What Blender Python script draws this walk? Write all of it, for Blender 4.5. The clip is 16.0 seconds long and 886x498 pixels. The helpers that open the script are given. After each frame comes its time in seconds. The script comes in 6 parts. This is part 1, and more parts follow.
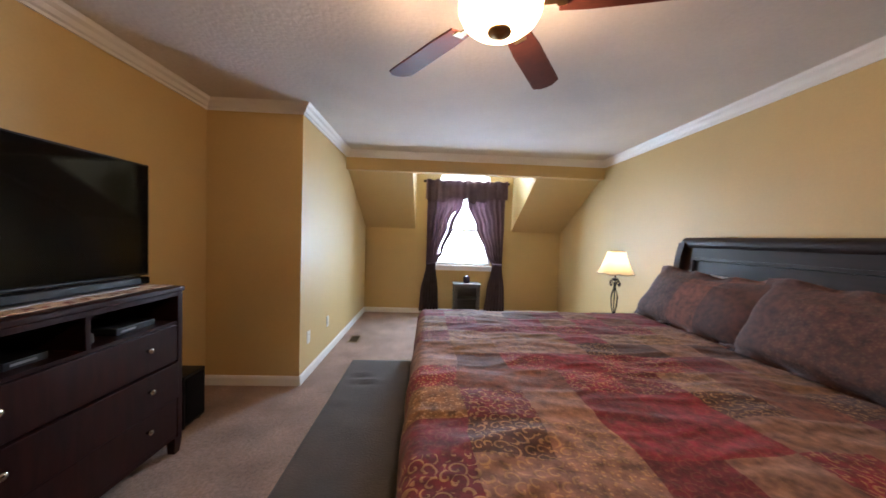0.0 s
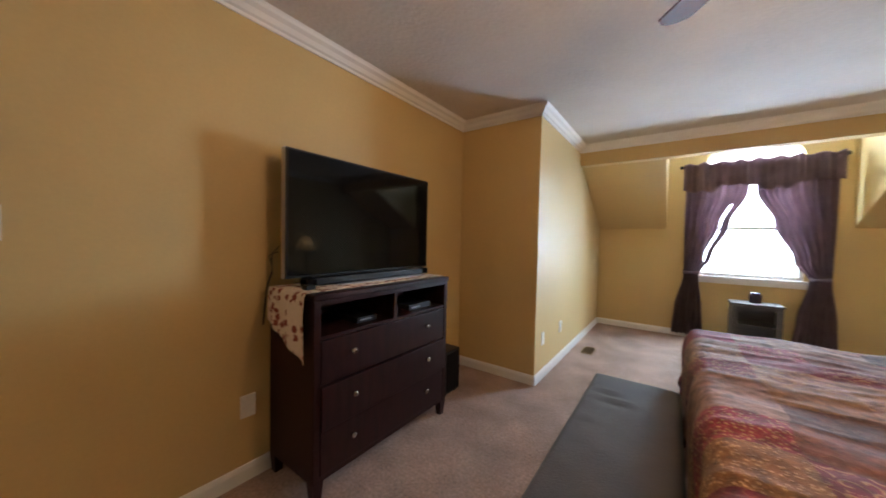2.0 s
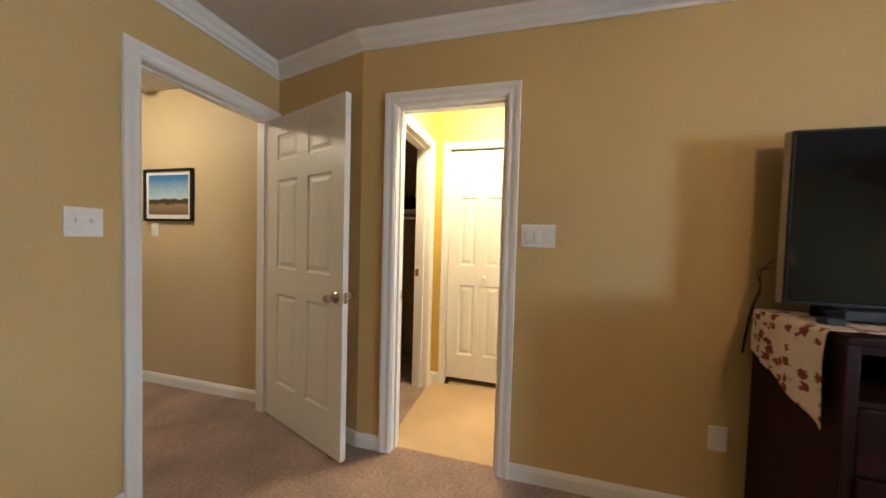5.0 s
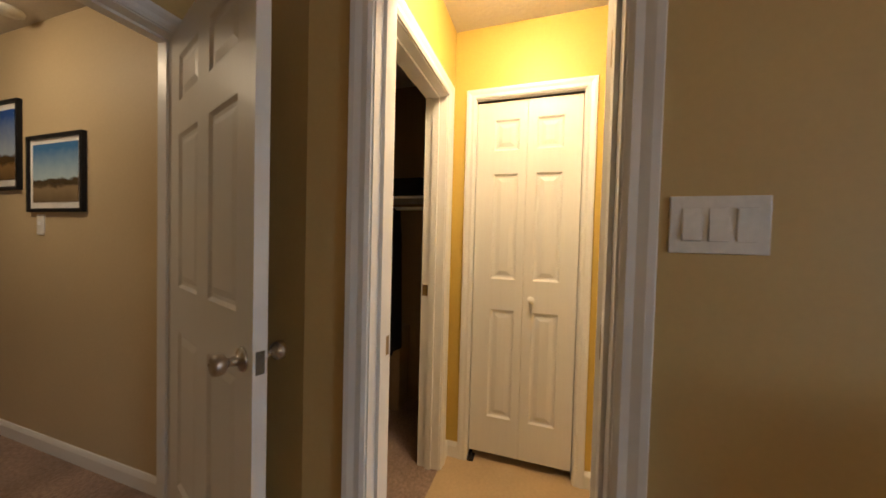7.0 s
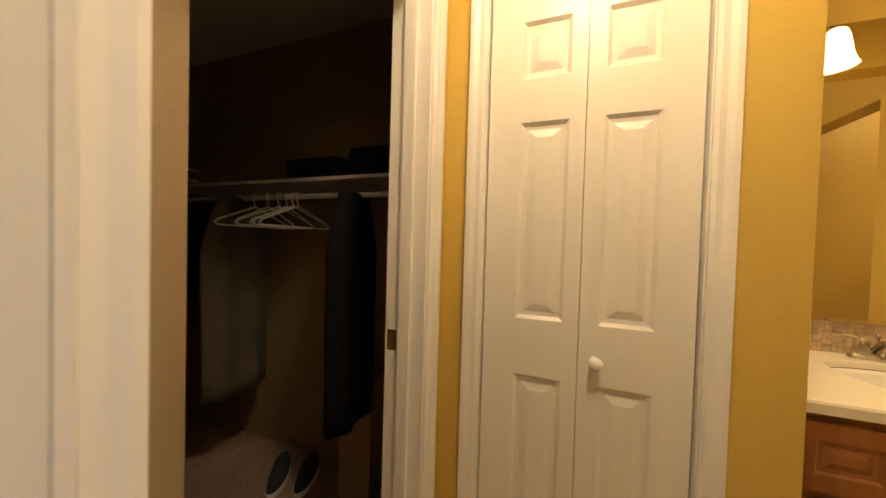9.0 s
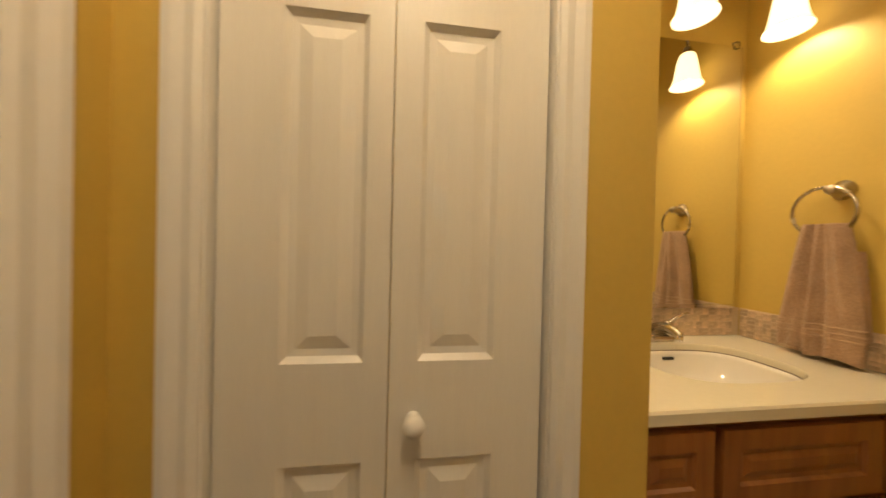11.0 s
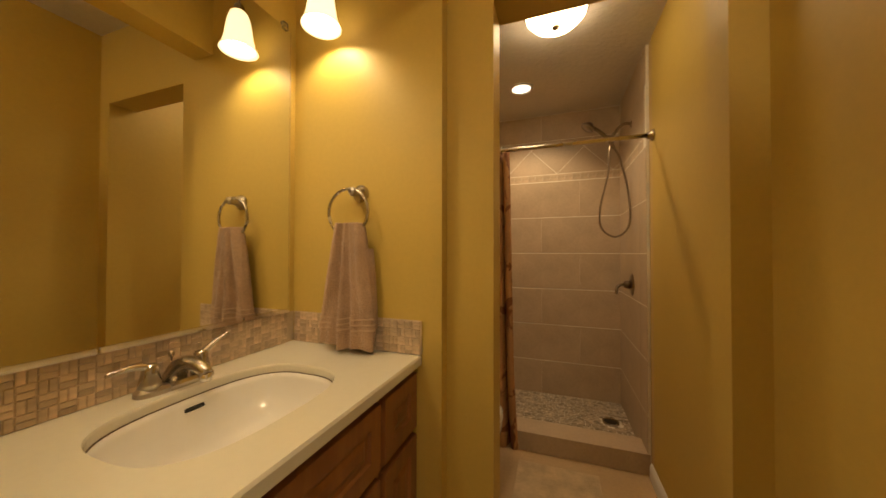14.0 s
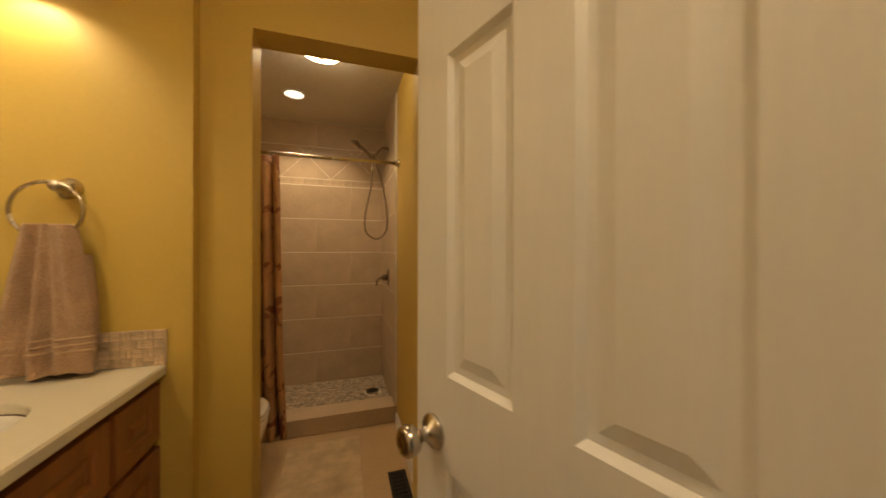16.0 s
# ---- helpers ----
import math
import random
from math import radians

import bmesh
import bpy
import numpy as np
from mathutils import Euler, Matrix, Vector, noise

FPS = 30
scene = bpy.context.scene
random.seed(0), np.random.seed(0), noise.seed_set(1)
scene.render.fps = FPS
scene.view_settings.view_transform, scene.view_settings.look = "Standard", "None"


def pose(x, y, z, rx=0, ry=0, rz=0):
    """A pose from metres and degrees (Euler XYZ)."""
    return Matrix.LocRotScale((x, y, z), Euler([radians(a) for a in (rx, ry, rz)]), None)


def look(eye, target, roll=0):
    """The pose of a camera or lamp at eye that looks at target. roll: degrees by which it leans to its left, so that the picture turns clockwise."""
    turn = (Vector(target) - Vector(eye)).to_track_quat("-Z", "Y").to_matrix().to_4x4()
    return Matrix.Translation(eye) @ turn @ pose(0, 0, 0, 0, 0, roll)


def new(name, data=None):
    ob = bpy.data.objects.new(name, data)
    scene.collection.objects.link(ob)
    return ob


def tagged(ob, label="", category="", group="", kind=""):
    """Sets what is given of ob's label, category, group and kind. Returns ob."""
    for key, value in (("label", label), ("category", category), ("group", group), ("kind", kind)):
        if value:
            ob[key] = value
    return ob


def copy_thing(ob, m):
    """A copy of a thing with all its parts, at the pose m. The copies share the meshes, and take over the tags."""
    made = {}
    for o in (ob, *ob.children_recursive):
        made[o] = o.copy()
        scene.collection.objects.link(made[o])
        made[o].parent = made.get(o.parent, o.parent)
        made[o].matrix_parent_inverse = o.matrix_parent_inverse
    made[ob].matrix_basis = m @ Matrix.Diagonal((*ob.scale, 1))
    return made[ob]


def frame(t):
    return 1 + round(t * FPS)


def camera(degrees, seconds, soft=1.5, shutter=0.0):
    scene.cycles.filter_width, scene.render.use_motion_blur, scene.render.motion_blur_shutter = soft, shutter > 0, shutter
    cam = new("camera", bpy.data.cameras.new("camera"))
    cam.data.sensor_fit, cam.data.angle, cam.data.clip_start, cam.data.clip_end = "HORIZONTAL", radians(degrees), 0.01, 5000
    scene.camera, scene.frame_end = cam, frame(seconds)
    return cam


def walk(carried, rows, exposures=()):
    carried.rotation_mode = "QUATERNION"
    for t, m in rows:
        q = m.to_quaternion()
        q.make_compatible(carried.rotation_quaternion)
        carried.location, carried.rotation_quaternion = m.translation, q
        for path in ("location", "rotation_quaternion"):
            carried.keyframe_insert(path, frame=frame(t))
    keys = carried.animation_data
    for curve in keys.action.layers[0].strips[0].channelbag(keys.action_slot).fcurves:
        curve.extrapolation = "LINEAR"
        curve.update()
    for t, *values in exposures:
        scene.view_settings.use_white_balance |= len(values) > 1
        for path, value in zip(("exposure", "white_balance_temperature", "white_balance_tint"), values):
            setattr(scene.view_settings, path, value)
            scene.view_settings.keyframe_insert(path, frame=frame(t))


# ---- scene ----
# ================= camera =================
cam = camera(108.9, 16.0, soft=1.6, shutter=0.3)
PATH = [
    (0, (0.505, 0.464, 1.343), (0.595, 2.461, 1.272), 1.9),
    (0.5, (0.47, 0.489, 1.325), (0.301, 2.481, 1.253), 1.8),
    (1, (0.423, 0.51, 1.315), (-0.06, 2.45, 1.246), 1.7),
    (1.5, (0.38, 0.545, 1.297), (-0.442, 2.366, 1.222), 1.5),
    (2, (0.36, 0.547, 1.274), (-0.819, 2.161, 1.212), 1.2),
    (2.5, (0.367, 0.538, 1.267), (-1.218, 1.757, 1.212), 1.2),
    (3, (0.421, 0.537, 1.276), (-1.436, 1.278, 1.206), 1.3),
    (3.5, (0.453, 0.5, 1.284), (-1.517, 0.834, 1.206), 1.4),
    (4, (0.472, 0.461, 1.279), (-1.525, 0.388, 1.194), 1.4),
    (4.2, (0.468, 0.454, 1.284), (-1.514, 0.206, 1.192), 1.4),
    (6.3, (-0.286, 0.219, 1.246), (-2.191, -0.386, 1.187), 1.4),
    (6.5, (-0.386, 0.194, 1.246), (-2.287, -0.423, 1.186), 1.3),
    (7, (-0.619, 0.114, 1.251), (-2.524, -0.495, 1.201), 1.5),
    (7.5, (-0.857, 0.061, 1.256), (-2.764, -0.543, 1.209), 1.6),
    (8, (-1.077, 0.018, 1.271), (-2.967, -0.634, 1.217), 1.4),
    (8.2, (-1.157, 0.002, 1.273), (-3.013, -0.74, 1.221), 1.5),
    (10.3, (-1.716, -0.083, 1.258), (-3.699, -0.347, 1.237), 1.5),
    (10.5, (-1.753, -0.059, 1.259), (-3.748, -0.201, 1.238), 1.4),
    (11, (-1.852, 0.023, 1.247), (-3.833, 0.296, 1.228), 1.4),
    (11.5, (-1.937, 0.089, 1.247), (-3.795, 0.829, 1.244), 1.2),
    (11.8, (-1.961, 0.131, 1.253), (-3.69, 1.137, 1.262), 0.8),
    (12, (-1.988, 0.156, 1.245), (-3.599, 1.34, 1.261), 0.6),
    (12.4, (-1.994, 0.215, 1.246), (-3.359, 1.677, 1.264), 0.4),
    (12.5, (-1.995, 0.231, 1.246), (-3.302, 1.744, 1.256), 0.6),
    (13, (-2.006, 0.305, 1.242), (-3.019, 2.03, 1.259), 0.4),
    (13.5, (-2.015, 0.402, 1.245), (-2.853, 2.217, 1.271), 0.1),
    (14, (-2.023, 0.451, 1.245), (-2.694, 2.335, 1.272), 0.1),
    (14.5, (-2.019, 0.449, 1.245), (-2.462, 2.399, 1.272), -0.0),
    (15, (-1.998, 0.384, 1.249), (-2.122, 2.38, 1.269), 0.1),
    (15.5, (-1.972, 0.293, 1.259), (-1.739, 2.28, 1.271), -0.1),
    (16, (-1.905, 0.187, 1.278), (-1.302, 2.094, 1.278), 0.1),
]
EXPOSURES = [(0.0, 0.05, 6250, 15), (2.0, 0.18, 6300, 12), (3.0, 0.55, 5950, 6), (4.2, 0.50, 5850, 3), (6.3, -0.42, 6500, 10), (7.0, -0.72, 6700, 11),
             (8.2, -0.98, 7150, 12), (10.5, -1.28, 6700, 10), (12.5, -1.86, 6900, 10), (16.0, -1.80, 6800, 10)]
walk(cam, [(t, look(eye, target, roll)) for t, eye, target, roll in PATH], EXPOSURES)

# ================= world, daylight, lamps =================
world = bpy.data.worlds.new("world")
scene.world = world
world.use_nodes = True
wn = world.node_tree
sky = wn.nodes.new("ShaderNodeTexSky")
sky.sky_type, sky.sun_disc = "NISHITA", False
sky.sun_elevation, sky.sun_rotation = radians(38), radians(150)
wn.links.new(sky.outputs[0], wn.nodes["Background"].inputs["Color"])
wn.nodes["Background"].inputs["Strength"].default_value = 0.15


def lamp(name, kind, m, energy, color, **kw):
    data = bpy.data.lights.new(name, kind)
    data.energy, data.color = energy, color
    ob = new(name, data)
    ob.matrix_world = m
    for key in kw:
        if key == "radius":
            data.shadow_soft_size = kw[key]
        elif key == "size":
            data.shape, data.size, data.size_y = "RECTANGLE", kw[key][0], kw[key][1]
        elif key == "cone":
            data.spot_size, data.spot_blend = kw[key], 0.5
        elif key == "angle":
            data.angle = kw[key]
    return ob


lamp("sun", "SUN", look((3, -6, 8), (1, 3, 0)), 1.0, (1.0, 0.95, 0.88), angle=radians(12))
DAY = (0.60, 0.80, 1.0)
WARM = (1.0, 0.76, 0.46)
lamp("window_daylight", "AREA", look((1.115, 6.16, 1.72), (1.115, 3.0, 1.50)), 270, DAY, size=(0.85, 1.65))
# glass of the lamps: brightness of each
FAN_GLOW, SHADE_GLOW, VANITY_GLOW, DOME_GLOW, HALL_GLOW, VEST_GLOW = 6.5, 0.16, 7.0, 60.0, 85.0, 190.0
lamp("bedside_bulb", "POINT", Matrix.Translation((2.45, 3.66, 1.15)), 3.6, WARM, radius=0.04)
for y in (0.595, 0.950, 1.305):
    lamp("vanity_bulb", "POINT", Matrix.Translation((-2.762, y, 2.05)), 22.0, (1.0, 0.79, 0.51), radius=0.025)
lamp("shower_can_bulb", "SPOT", look((-2.255, 2.79, 2.425), (-2.255, 2.79, 0)), 130, (1.0, 0.72, 0.42), radius=0.05, cone=radians(135))
for k in range(3):
    a = radians(20 + 120 * k)
    lamp("fan_bulb", "POINT", Matrix.Translation((0.74 + 0.06 * math.cos(a), 1.65 + 0.06 * math.sin(a), 2.136)), 19.0, (1.0, 0.64, 0.36), radius=0.02)

# ================= materials =================
def link(nt, a, b):
    nt.links.new(a, b)


def mat(name, color, rough=0.6, metal=0.0, var=0.10, scale=6.0, bump=0.0, bscale=150.0, var2=0.05, scale2=60.0,
        spec=0.5, coat=0.0, sheen=0.0, emit=0.0, stretch=(1, 1, 1), per_object=0.0, transmission=0.0, rvar=0.08):
    """A surface with colour variation at two scales and a fine relief."""
    m = bpy.data.materials.new(name)
    m.use_nodes = True
    nt = m.node_tree
    b = nt.nodes["Principled BSDF"]
    tc = nt.nodes.new("ShaderNodeTexCoord")
    mp = nt.nodes.new("ShaderNodeMapping")
    mp.inputs["Scale"].default_value = stretch
    link(nt, tc.outputs["Object"], mp.inputs["Vector"])
    n1 = nt.nodes.new("ShaderNodeTexNoise")
    n1.inputs["Scale"].default_value, n1.inputs["Detail"].default_value = scale, 4
    n2 = nt.nodes.new("ShaderNodeTexNoise")
    n2.inputs["Scale"].default_value, n2.inputs["Detail"].default_value = scale2, 3
    for n in (n1, n2):
        link(nt, mp.outputs[0], n.inputs["Vector"])
    v1 = nt.nodes.new("ShaderNodeMapRange")
    v1.inputs["From Min"].default_value, v1.inputs["From Max"].default_value = 0.3, 0.7
    v1.inputs["To Min"].default_value, v1.inputs["To Max"].default_value = 1 - var, 1 + var
    v2 = nt.nodes.new("ShaderNodeMapRange")
    v2.inputs["From Min"].default_value, v2.inputs["From Max"].default_value = 0.3, 0.7
    v2.inputs["To Min"].default_value, v2.inputs["To Max"].default_value = 1 - var2, 1 + var2
    link(nt, n1.outputs["Fac"], v1.inputs["Value"])
    link(nt, n2.outputs["Fac"], v2.inputs["Value"])
    mul = nt.nodes.new("ShaderNodeMath")
    mul.operation = "MULTIPLY"
    link(nt, v1.outputs[0], mul.inputs[0])
    link(nt, v2.outputs[0], mul.inputs[1])
    last = mul
    if per_object:
        oi = nt.nodes.new("ShaderNodeObjectInfo")
        v3 = nt.nodes.new("ShaderNodeMapRange")
        v3.inputs["To Min"].default_value, v3.inputs["To Max"].default_value = 1 - per_object, 1 + per_object
        link(nt, oi.outputs["Random"], v3.inputs["Value"])
        last = nt.nodes.new("ShaderNodeMath")
        last.operation = "MULTIPLY"
        link(nt, mul.outputs[0], last.inputs[0])
        link(nt, v3.outputs[0], last.inputs[1])
    sc = nt.nodes.new("ShaderNodeVectorMath")
    sc.operation = "SCALE"
    sc.inputs[0].default_value = color
    link(nt, last.outputs[0], sc.inputs["Scale"])
    link(nt, sc.outputs[0], b.inputs["Base Color"])
    rr = nt.nodes.new("ShaderNodeMapRange")
    rr.inputs["To Min"].default_value, rr.inputs["To Max"].default_value = max(0.02, rough - rvar), min(1, rough + rvar)
    link(nt, n1.outputs["Fac"], rr.inputs["Value"])
    link(nt, rr.outputs[0], b.inputs["Roughness"])
    b.inputs["Metallic"].default_value = metal
    b.inputs["Specular IOR Level"].default_value = spec
    b.inputs["Coat Weight"].default_value = coat
    b.inputs["Sheen Weight"].default_value = sheen
    b.inputs["Transmission Weight"].default_value = transmission
    if emit:
        b.inputs["Emission Color"].default_value = (*color, 1)
        b.inputs["Emission Strength"].default_value = emit
    if bump:
        n3 = nt.nodes.new("ShaderNodeTexNoise")
        n3.inputs["Scale"].default_value, n3.inputs["Detail"].default_value = bscale, 3
        link(nt, mp.outputs[0], n3.inputs["Vector"])
        bp = nt.nodes.new("ShaderNodeBump")
        bp.inputs["Strength"].default_value = bump
        bp.inputs["Distance"].default_value = 0.01
        link(nt, n3.outputs["Fac"], bp.inputs["Height"])
        link(nt, bp.outputs[0], b.inputs["Normal"])
    return m


def glow(name, color, strength, rough=0.4):
    m = bpy.data.materials.new(name)
    m.use_nodes = True
    b = m.node_tree.nodes["Principled BSDF"]
    b.inputs["Base Color"].default_value = (0.8, 0.75, 0.65, 1)
    b.inputs["Roughness"].default_value = rough
    b.inputs["Emission Color"].default_value = (*color, 1)
    b.inputs["Emission Strength"].default_value = strength
    return m


def thin(name, m, color, amount):
    """Lets light through a thin cloth or shade."""
    m.name = name
    nt = m.node_tree
    out = nt.nodes["Material Output"]
    tr = nt.nodes.new("ShaderNodeBsdfTranslucent")
    tr.inputs["Color"].default_value = (*color, 1)
    mx = nt.nodes.new("ShaderNodeMixShader")
    mx.inputs[0].default_value = amount
    link(nt, nt.nodes["Principled BSDF"].outputs[0], mx.inputs[1])
    link(nt, tr.outputs[0], mx.inputs[2])
    link(nt, mx.outputs[0], out.inputs["Surface"])
    return m


def wood(name, dark, light, rough=0.35, scale=3.0, stretch=(1, 1, 12), coat=0.2, spec=0.5):
    m = bpy.data.materials.new(name)
    m.use_nodes = True
    nt = m.node_tree
    b = nt.nodes["Principled BSDF"]
    tc = nt.nodes.new("ShaderNodeTexCoord")
    mp = nt.nodes.new("ShaderNodeMapping")
    mp.inputs["Scale"].default_value = stretch
    link(nt, tc.outputs["Object"], mp.inputs["Vector"])
    n = nt.nodes.new("ShaderNodeTexNoise")
    n.inputs["Scale"].default_value, n.inputs["Detail"].default_value, n.inputs["Distortion"].default_value = scale, 6, 0.6
    link(nt, mp.outputs[0], n.inputs["Vector"])
    r = nt.nodes.new("ShaderNodeValToRGB")
    r.color_ramp.elements[0].position, r.color_ramp.elements[1].position = 0.3, 0.7
    r.color_ramp.elements[0].color, r.color_ramp.elements[1].color = (*dark, 1), (*light, 1)
    link(nt, n.outputs["Fac"], r.inputs["Fac"])
    link(nt, r.outputs[0], b.inputs["Base Color"])
    rr = nt.nodes.new("ShaderNodeMapRange")
    rr.inputs["To Min"].default_value, rr.inputs["To Max"].default_value = rough - 0.1, rough + 0.1
    link(nt, n.outputs["Fac"], rr.inputs["Value"])
    link(nt, rr.outputs[0], b.inputs["Roughness"])
    b.inputs["Coat Weight"].default_value = coat
    b.inputs["Coat Roughness"].default_value = 0.25
    b.inputs["Specular IOR Level"].default_value = spec
    bp = nt.nodes.new("ShaderNodeBump")
    bp.inputs["Strength"].default_value, bp.inputs["Distance"].default_value = 0.08, 0.005
    link(nt, n.outputs["Fac"], bp.inputs["Height"])
    link(nt, bp.outputs[0], b.inputs["Normal"])
    return m


# ================= mesh helpers =================
INV = {}


def thing(name, m, label="", category="", group="", world=True):
    """An Empty at the thing's base; with world=True its parts are given in world coordinates."""
    if not isinstance(m, Matrix):
        m = Matrix.Translation(m)
    ob = new(name)
    ob.empty_display_size = 0.1
    ob.matrix_world = m
    INV[ob] = m.inverted() if world else None
    return tagged(ob, label, category, group)


def part(name, bm, material, parent, label="", smooth=False, kind=""):
    if INV.get(parent) is not None:
        bm.transform(INV[parent])
    me = bpy.data.meshes.new(name)
    bm.to_mesh(me)
    bm.free()
    me.materials.append(material)
    if smooth:
        me.shade_smooth()
    ob = new(name, me)
    ob.parent = parent
    INV[ob] = INV.get(parent)
    return tagged(ob, label, "", "", kind)


def solo(name, bm, material, label="", category="", kind="", group="", smooth=False):
    """A thing or piece of the setting that is one mesh in world coordinates."""
    me = bpy.data.meshes.new(name)
    bm.to_mesh(me)
    bm.free()
    me.materials.append(material)
    if smooth:
        me.shade_smooth()
    ob = new(name, me)
    INV[ob] = None
    return tagged(ob, label, category, group, kind)


def box(x0, y0, z0, x1, y1, z1, bevel=0.0, seg=2, into=None):
    bm = into if into is not None else bmesh.new()
    vs = [bm.verts.new((x, y, z)) for x in sorted((x0, x1)) for y in sorted((y0, y1)) for z in sorted((z0, z1))]
    fs = [bm.faces.new([vs[i] for i in f]) for f in ((0, 1, 3, 2), (4, 6, 7, 5), (0, 4, 5, 1), (2, 3, 7, 6), (0, 2, 6, 4), (1, 5, 7, 3))]
    if bevel:
        es = {e for f in fs for e in f.edges}
        bmesh.ops.bevel(bm, geom=list(es), offset=bevel, segments=seg, affect="EDGES", profile=0.6)
    return bm


def boxes(*rows, bevel=0.0):
    bm = bmesh.new()
    for r in rows:
        box(*r, into=bm)
    if bevel:
        bmesh.ops.bevel(bm, geom=list(bm.edges), offset=bevel, segments=2, affect="EDGES")
    return bm


def lathe(profile, steps=32, centre=(0, 0, 0), axis="z", cap=True):
    """A turned body: profile rows of (radius, height)."""
    bm = bmesh.new()
    rings = []
    for r, h in profile:
        ring = []
        for k in range(steps):
            a = 2 * math.pi * k / steps
            p = (r * math.cos(a), r * math.sin(a), h)
            if axis == "x":
                p = (p[2], p[0], p[1])
            elif axis == "y":
                p = (p[0], p[2], p[1])
            ring.append(bm.verts.new(Vector(p) + Vector(centre)))
        rings.append(ring)
    for a, b in zip(rings, rings[1:]):
        for k in range(steps):
            bm.faces.new((a[k], a[(k + 1) % steps], b[(k + 1) % steps], b[k]))
    if cap:
        bm.faces.new(rings[0][::-1])
        bm.faces.new(rings[-1])
    bmesh.ops.recalc_face_normals(bm, faces=bm.faces)
    return bm


def tube(points, radius, steps=10, closed=False, into=None):
    """A round bar along points; radius is a number or a list."""
    bm = into if into is not None else bmesh.new()
    pts = [Vector(p) for p in points]
    n = len(pts)
    rings, up = [], None
    for i, p in enumerate(pts):
        a = pts[(i - 1) % n] if closed or i else p
        b = pts[(i + 1) % n] if closed or i < n - 1 else p
        d = (b - a).normalized()
        if up is None:
            up = d.orthogonal().normalized()
        up = (up - d * up.dot(d)).normalized()
        side = d.cross(up)
        r = radius[i] if isinstance(radius, (list, tuple)) else radius
        rings.append([bm.verts.new(p + (up * math.cos(2 * math.pi * k / steps) + side * math.sin(2 * math.pi * k / steps)) * r) for k in range(steps)])
    pairs = list(zip(rings, rings[1:])) + ([(rings[-1], rings[0])] if closed else [])
    for a, b in pairs:
        for k in range(steps):
            bm.faces.new((a[k], a[(k + 1) % steps], b[(k + 1) % steps], b[k]))
    if not closed:
        bm.faces.new(rings[0][::-1])
        bm.faces.new(rings[-1])
    bmesh.ops.recalc_face_normals(bm, faces=bm.faces)
    return bm


def spline(points, n=8):
    """A smooth run of points through the given ones."""
    pts = [Vector(p) for p in points]
    out = []
    for i in range(len(pts) - 1):
        p0, p1, p2, p3 = pts[max(0, i - 1)], pts[i], pts[i + 1], pts[min(len(pts) - 1, i + 2)]
        for k in range(n):
            t = k / n
            out.append(0.5 * (2 * p1 + (p2 - p0) * t + (2 * p0 - 5 * p1 + 4 * p2 - p3) * t * t + (3 * p1 - p0 - 3 * p2 + p3) * t ** 3))
    return out + [pts[-1]]


def sweep(path, normal, profile, flip=False, into=None):
    """A moulding with mitred corners: profile rows of (sideways, along normal), swept along path."""
    bm = into if into is not None else bmesh.new()
    pts, nrm = [Vector(p) for p in path], Vector(normal)
    dirs = [(b - a).normalized() for a, b in zip(pts, pts[1:])]
    sides = [(d.cross(nrm) if flip else nrm.cross(d)).normalized() for d in dirs]
    rings = []
    for i, p in enumerate(pts):
        s0, s1 = sides[max(0, i - 1)], sides[min(i, len(sides) - 1)]
        m = (s0 + s1) / (1 + s0.dot(s1))
        rings.append([bm.verts.new(p + m * s + nrm * d) for s, d in profile])
    k = len(profile)
    for a, b in zip(rings, rings[1:]):
        for j in range(k):
            bm.faces.new((a[j], a[(j + 1) % k], b[(j + 1) % k], b[j]))
    bm.faces.new(rings[0])
    bm.faces.new(rings[-1][::-1])
    bmesh.ops.recalc_face_normals(bm, faces=bm.faces)
    return bm


def sheet(f, nu, nv, thick=0.0):
    """A grid of points f(u, v), u and v from 0 to 1, with a thickness."""
    bm = bmesh.new()
    g = [[bm.verts.new(f(i / nu, j / nv)) for j in range(nv + 1)] for i in range(nu + 1)]
    for i in range(nu):
        for j in range(nv):
            bm.faces.new((g[i][j], g[i + 1][j], g[i + 1][j + 1], g[i][j + 1]))
    if thick:
        bm.normal_update()
        h = [[bm.verts.new(g[i][j].co - g[i][j].normal * thick) for j in range(nv + 1)] for i in range(nu + 1)]
        for i in range(nu):
            for j in range(nv):
                bm.faces.new((h[i][j], h[i][j + 1], h[i + 1][j + 1], h[i + 1][j]))
        rim = [(i, 0) for i in range(nu)] + [(nu, j) for j in range(nv)] + [(i, nv) for i in range(nu, 0, -1)] + [(0, j) for j in range(nv, 0, -1)]
        for (a, b), (c, d) in zip(rim, rim[1:] + rim[:1]):
            bm.faces.new((g[a][b], h[a][b], h[c][d], g[c][d]))
    bmesh.ops.recalc_face_normals(bm, faces=bm.faces)
    return bm


def loft(rings, cap_start=True, cap_end=True):
    bm = bmesh.new()
    vs = [[bm.verts.new(p) for p in r] for r in rings]
    n = len(vs[0])
    for a, b in zip(vs, vs[1:]):
        for k in range(n):
            bm.faces.new((a[k], a[(k + 1) % n], b[(k + 1) % n], b[k]))
    if cap_start:
        bm.faces.new(vs[0][::-1])
    if cap_end:
        bm.faces.new(vs[-1])
    bmesh.ops.recalc_face_normals(bm, faces=bm.faces)
    return bm


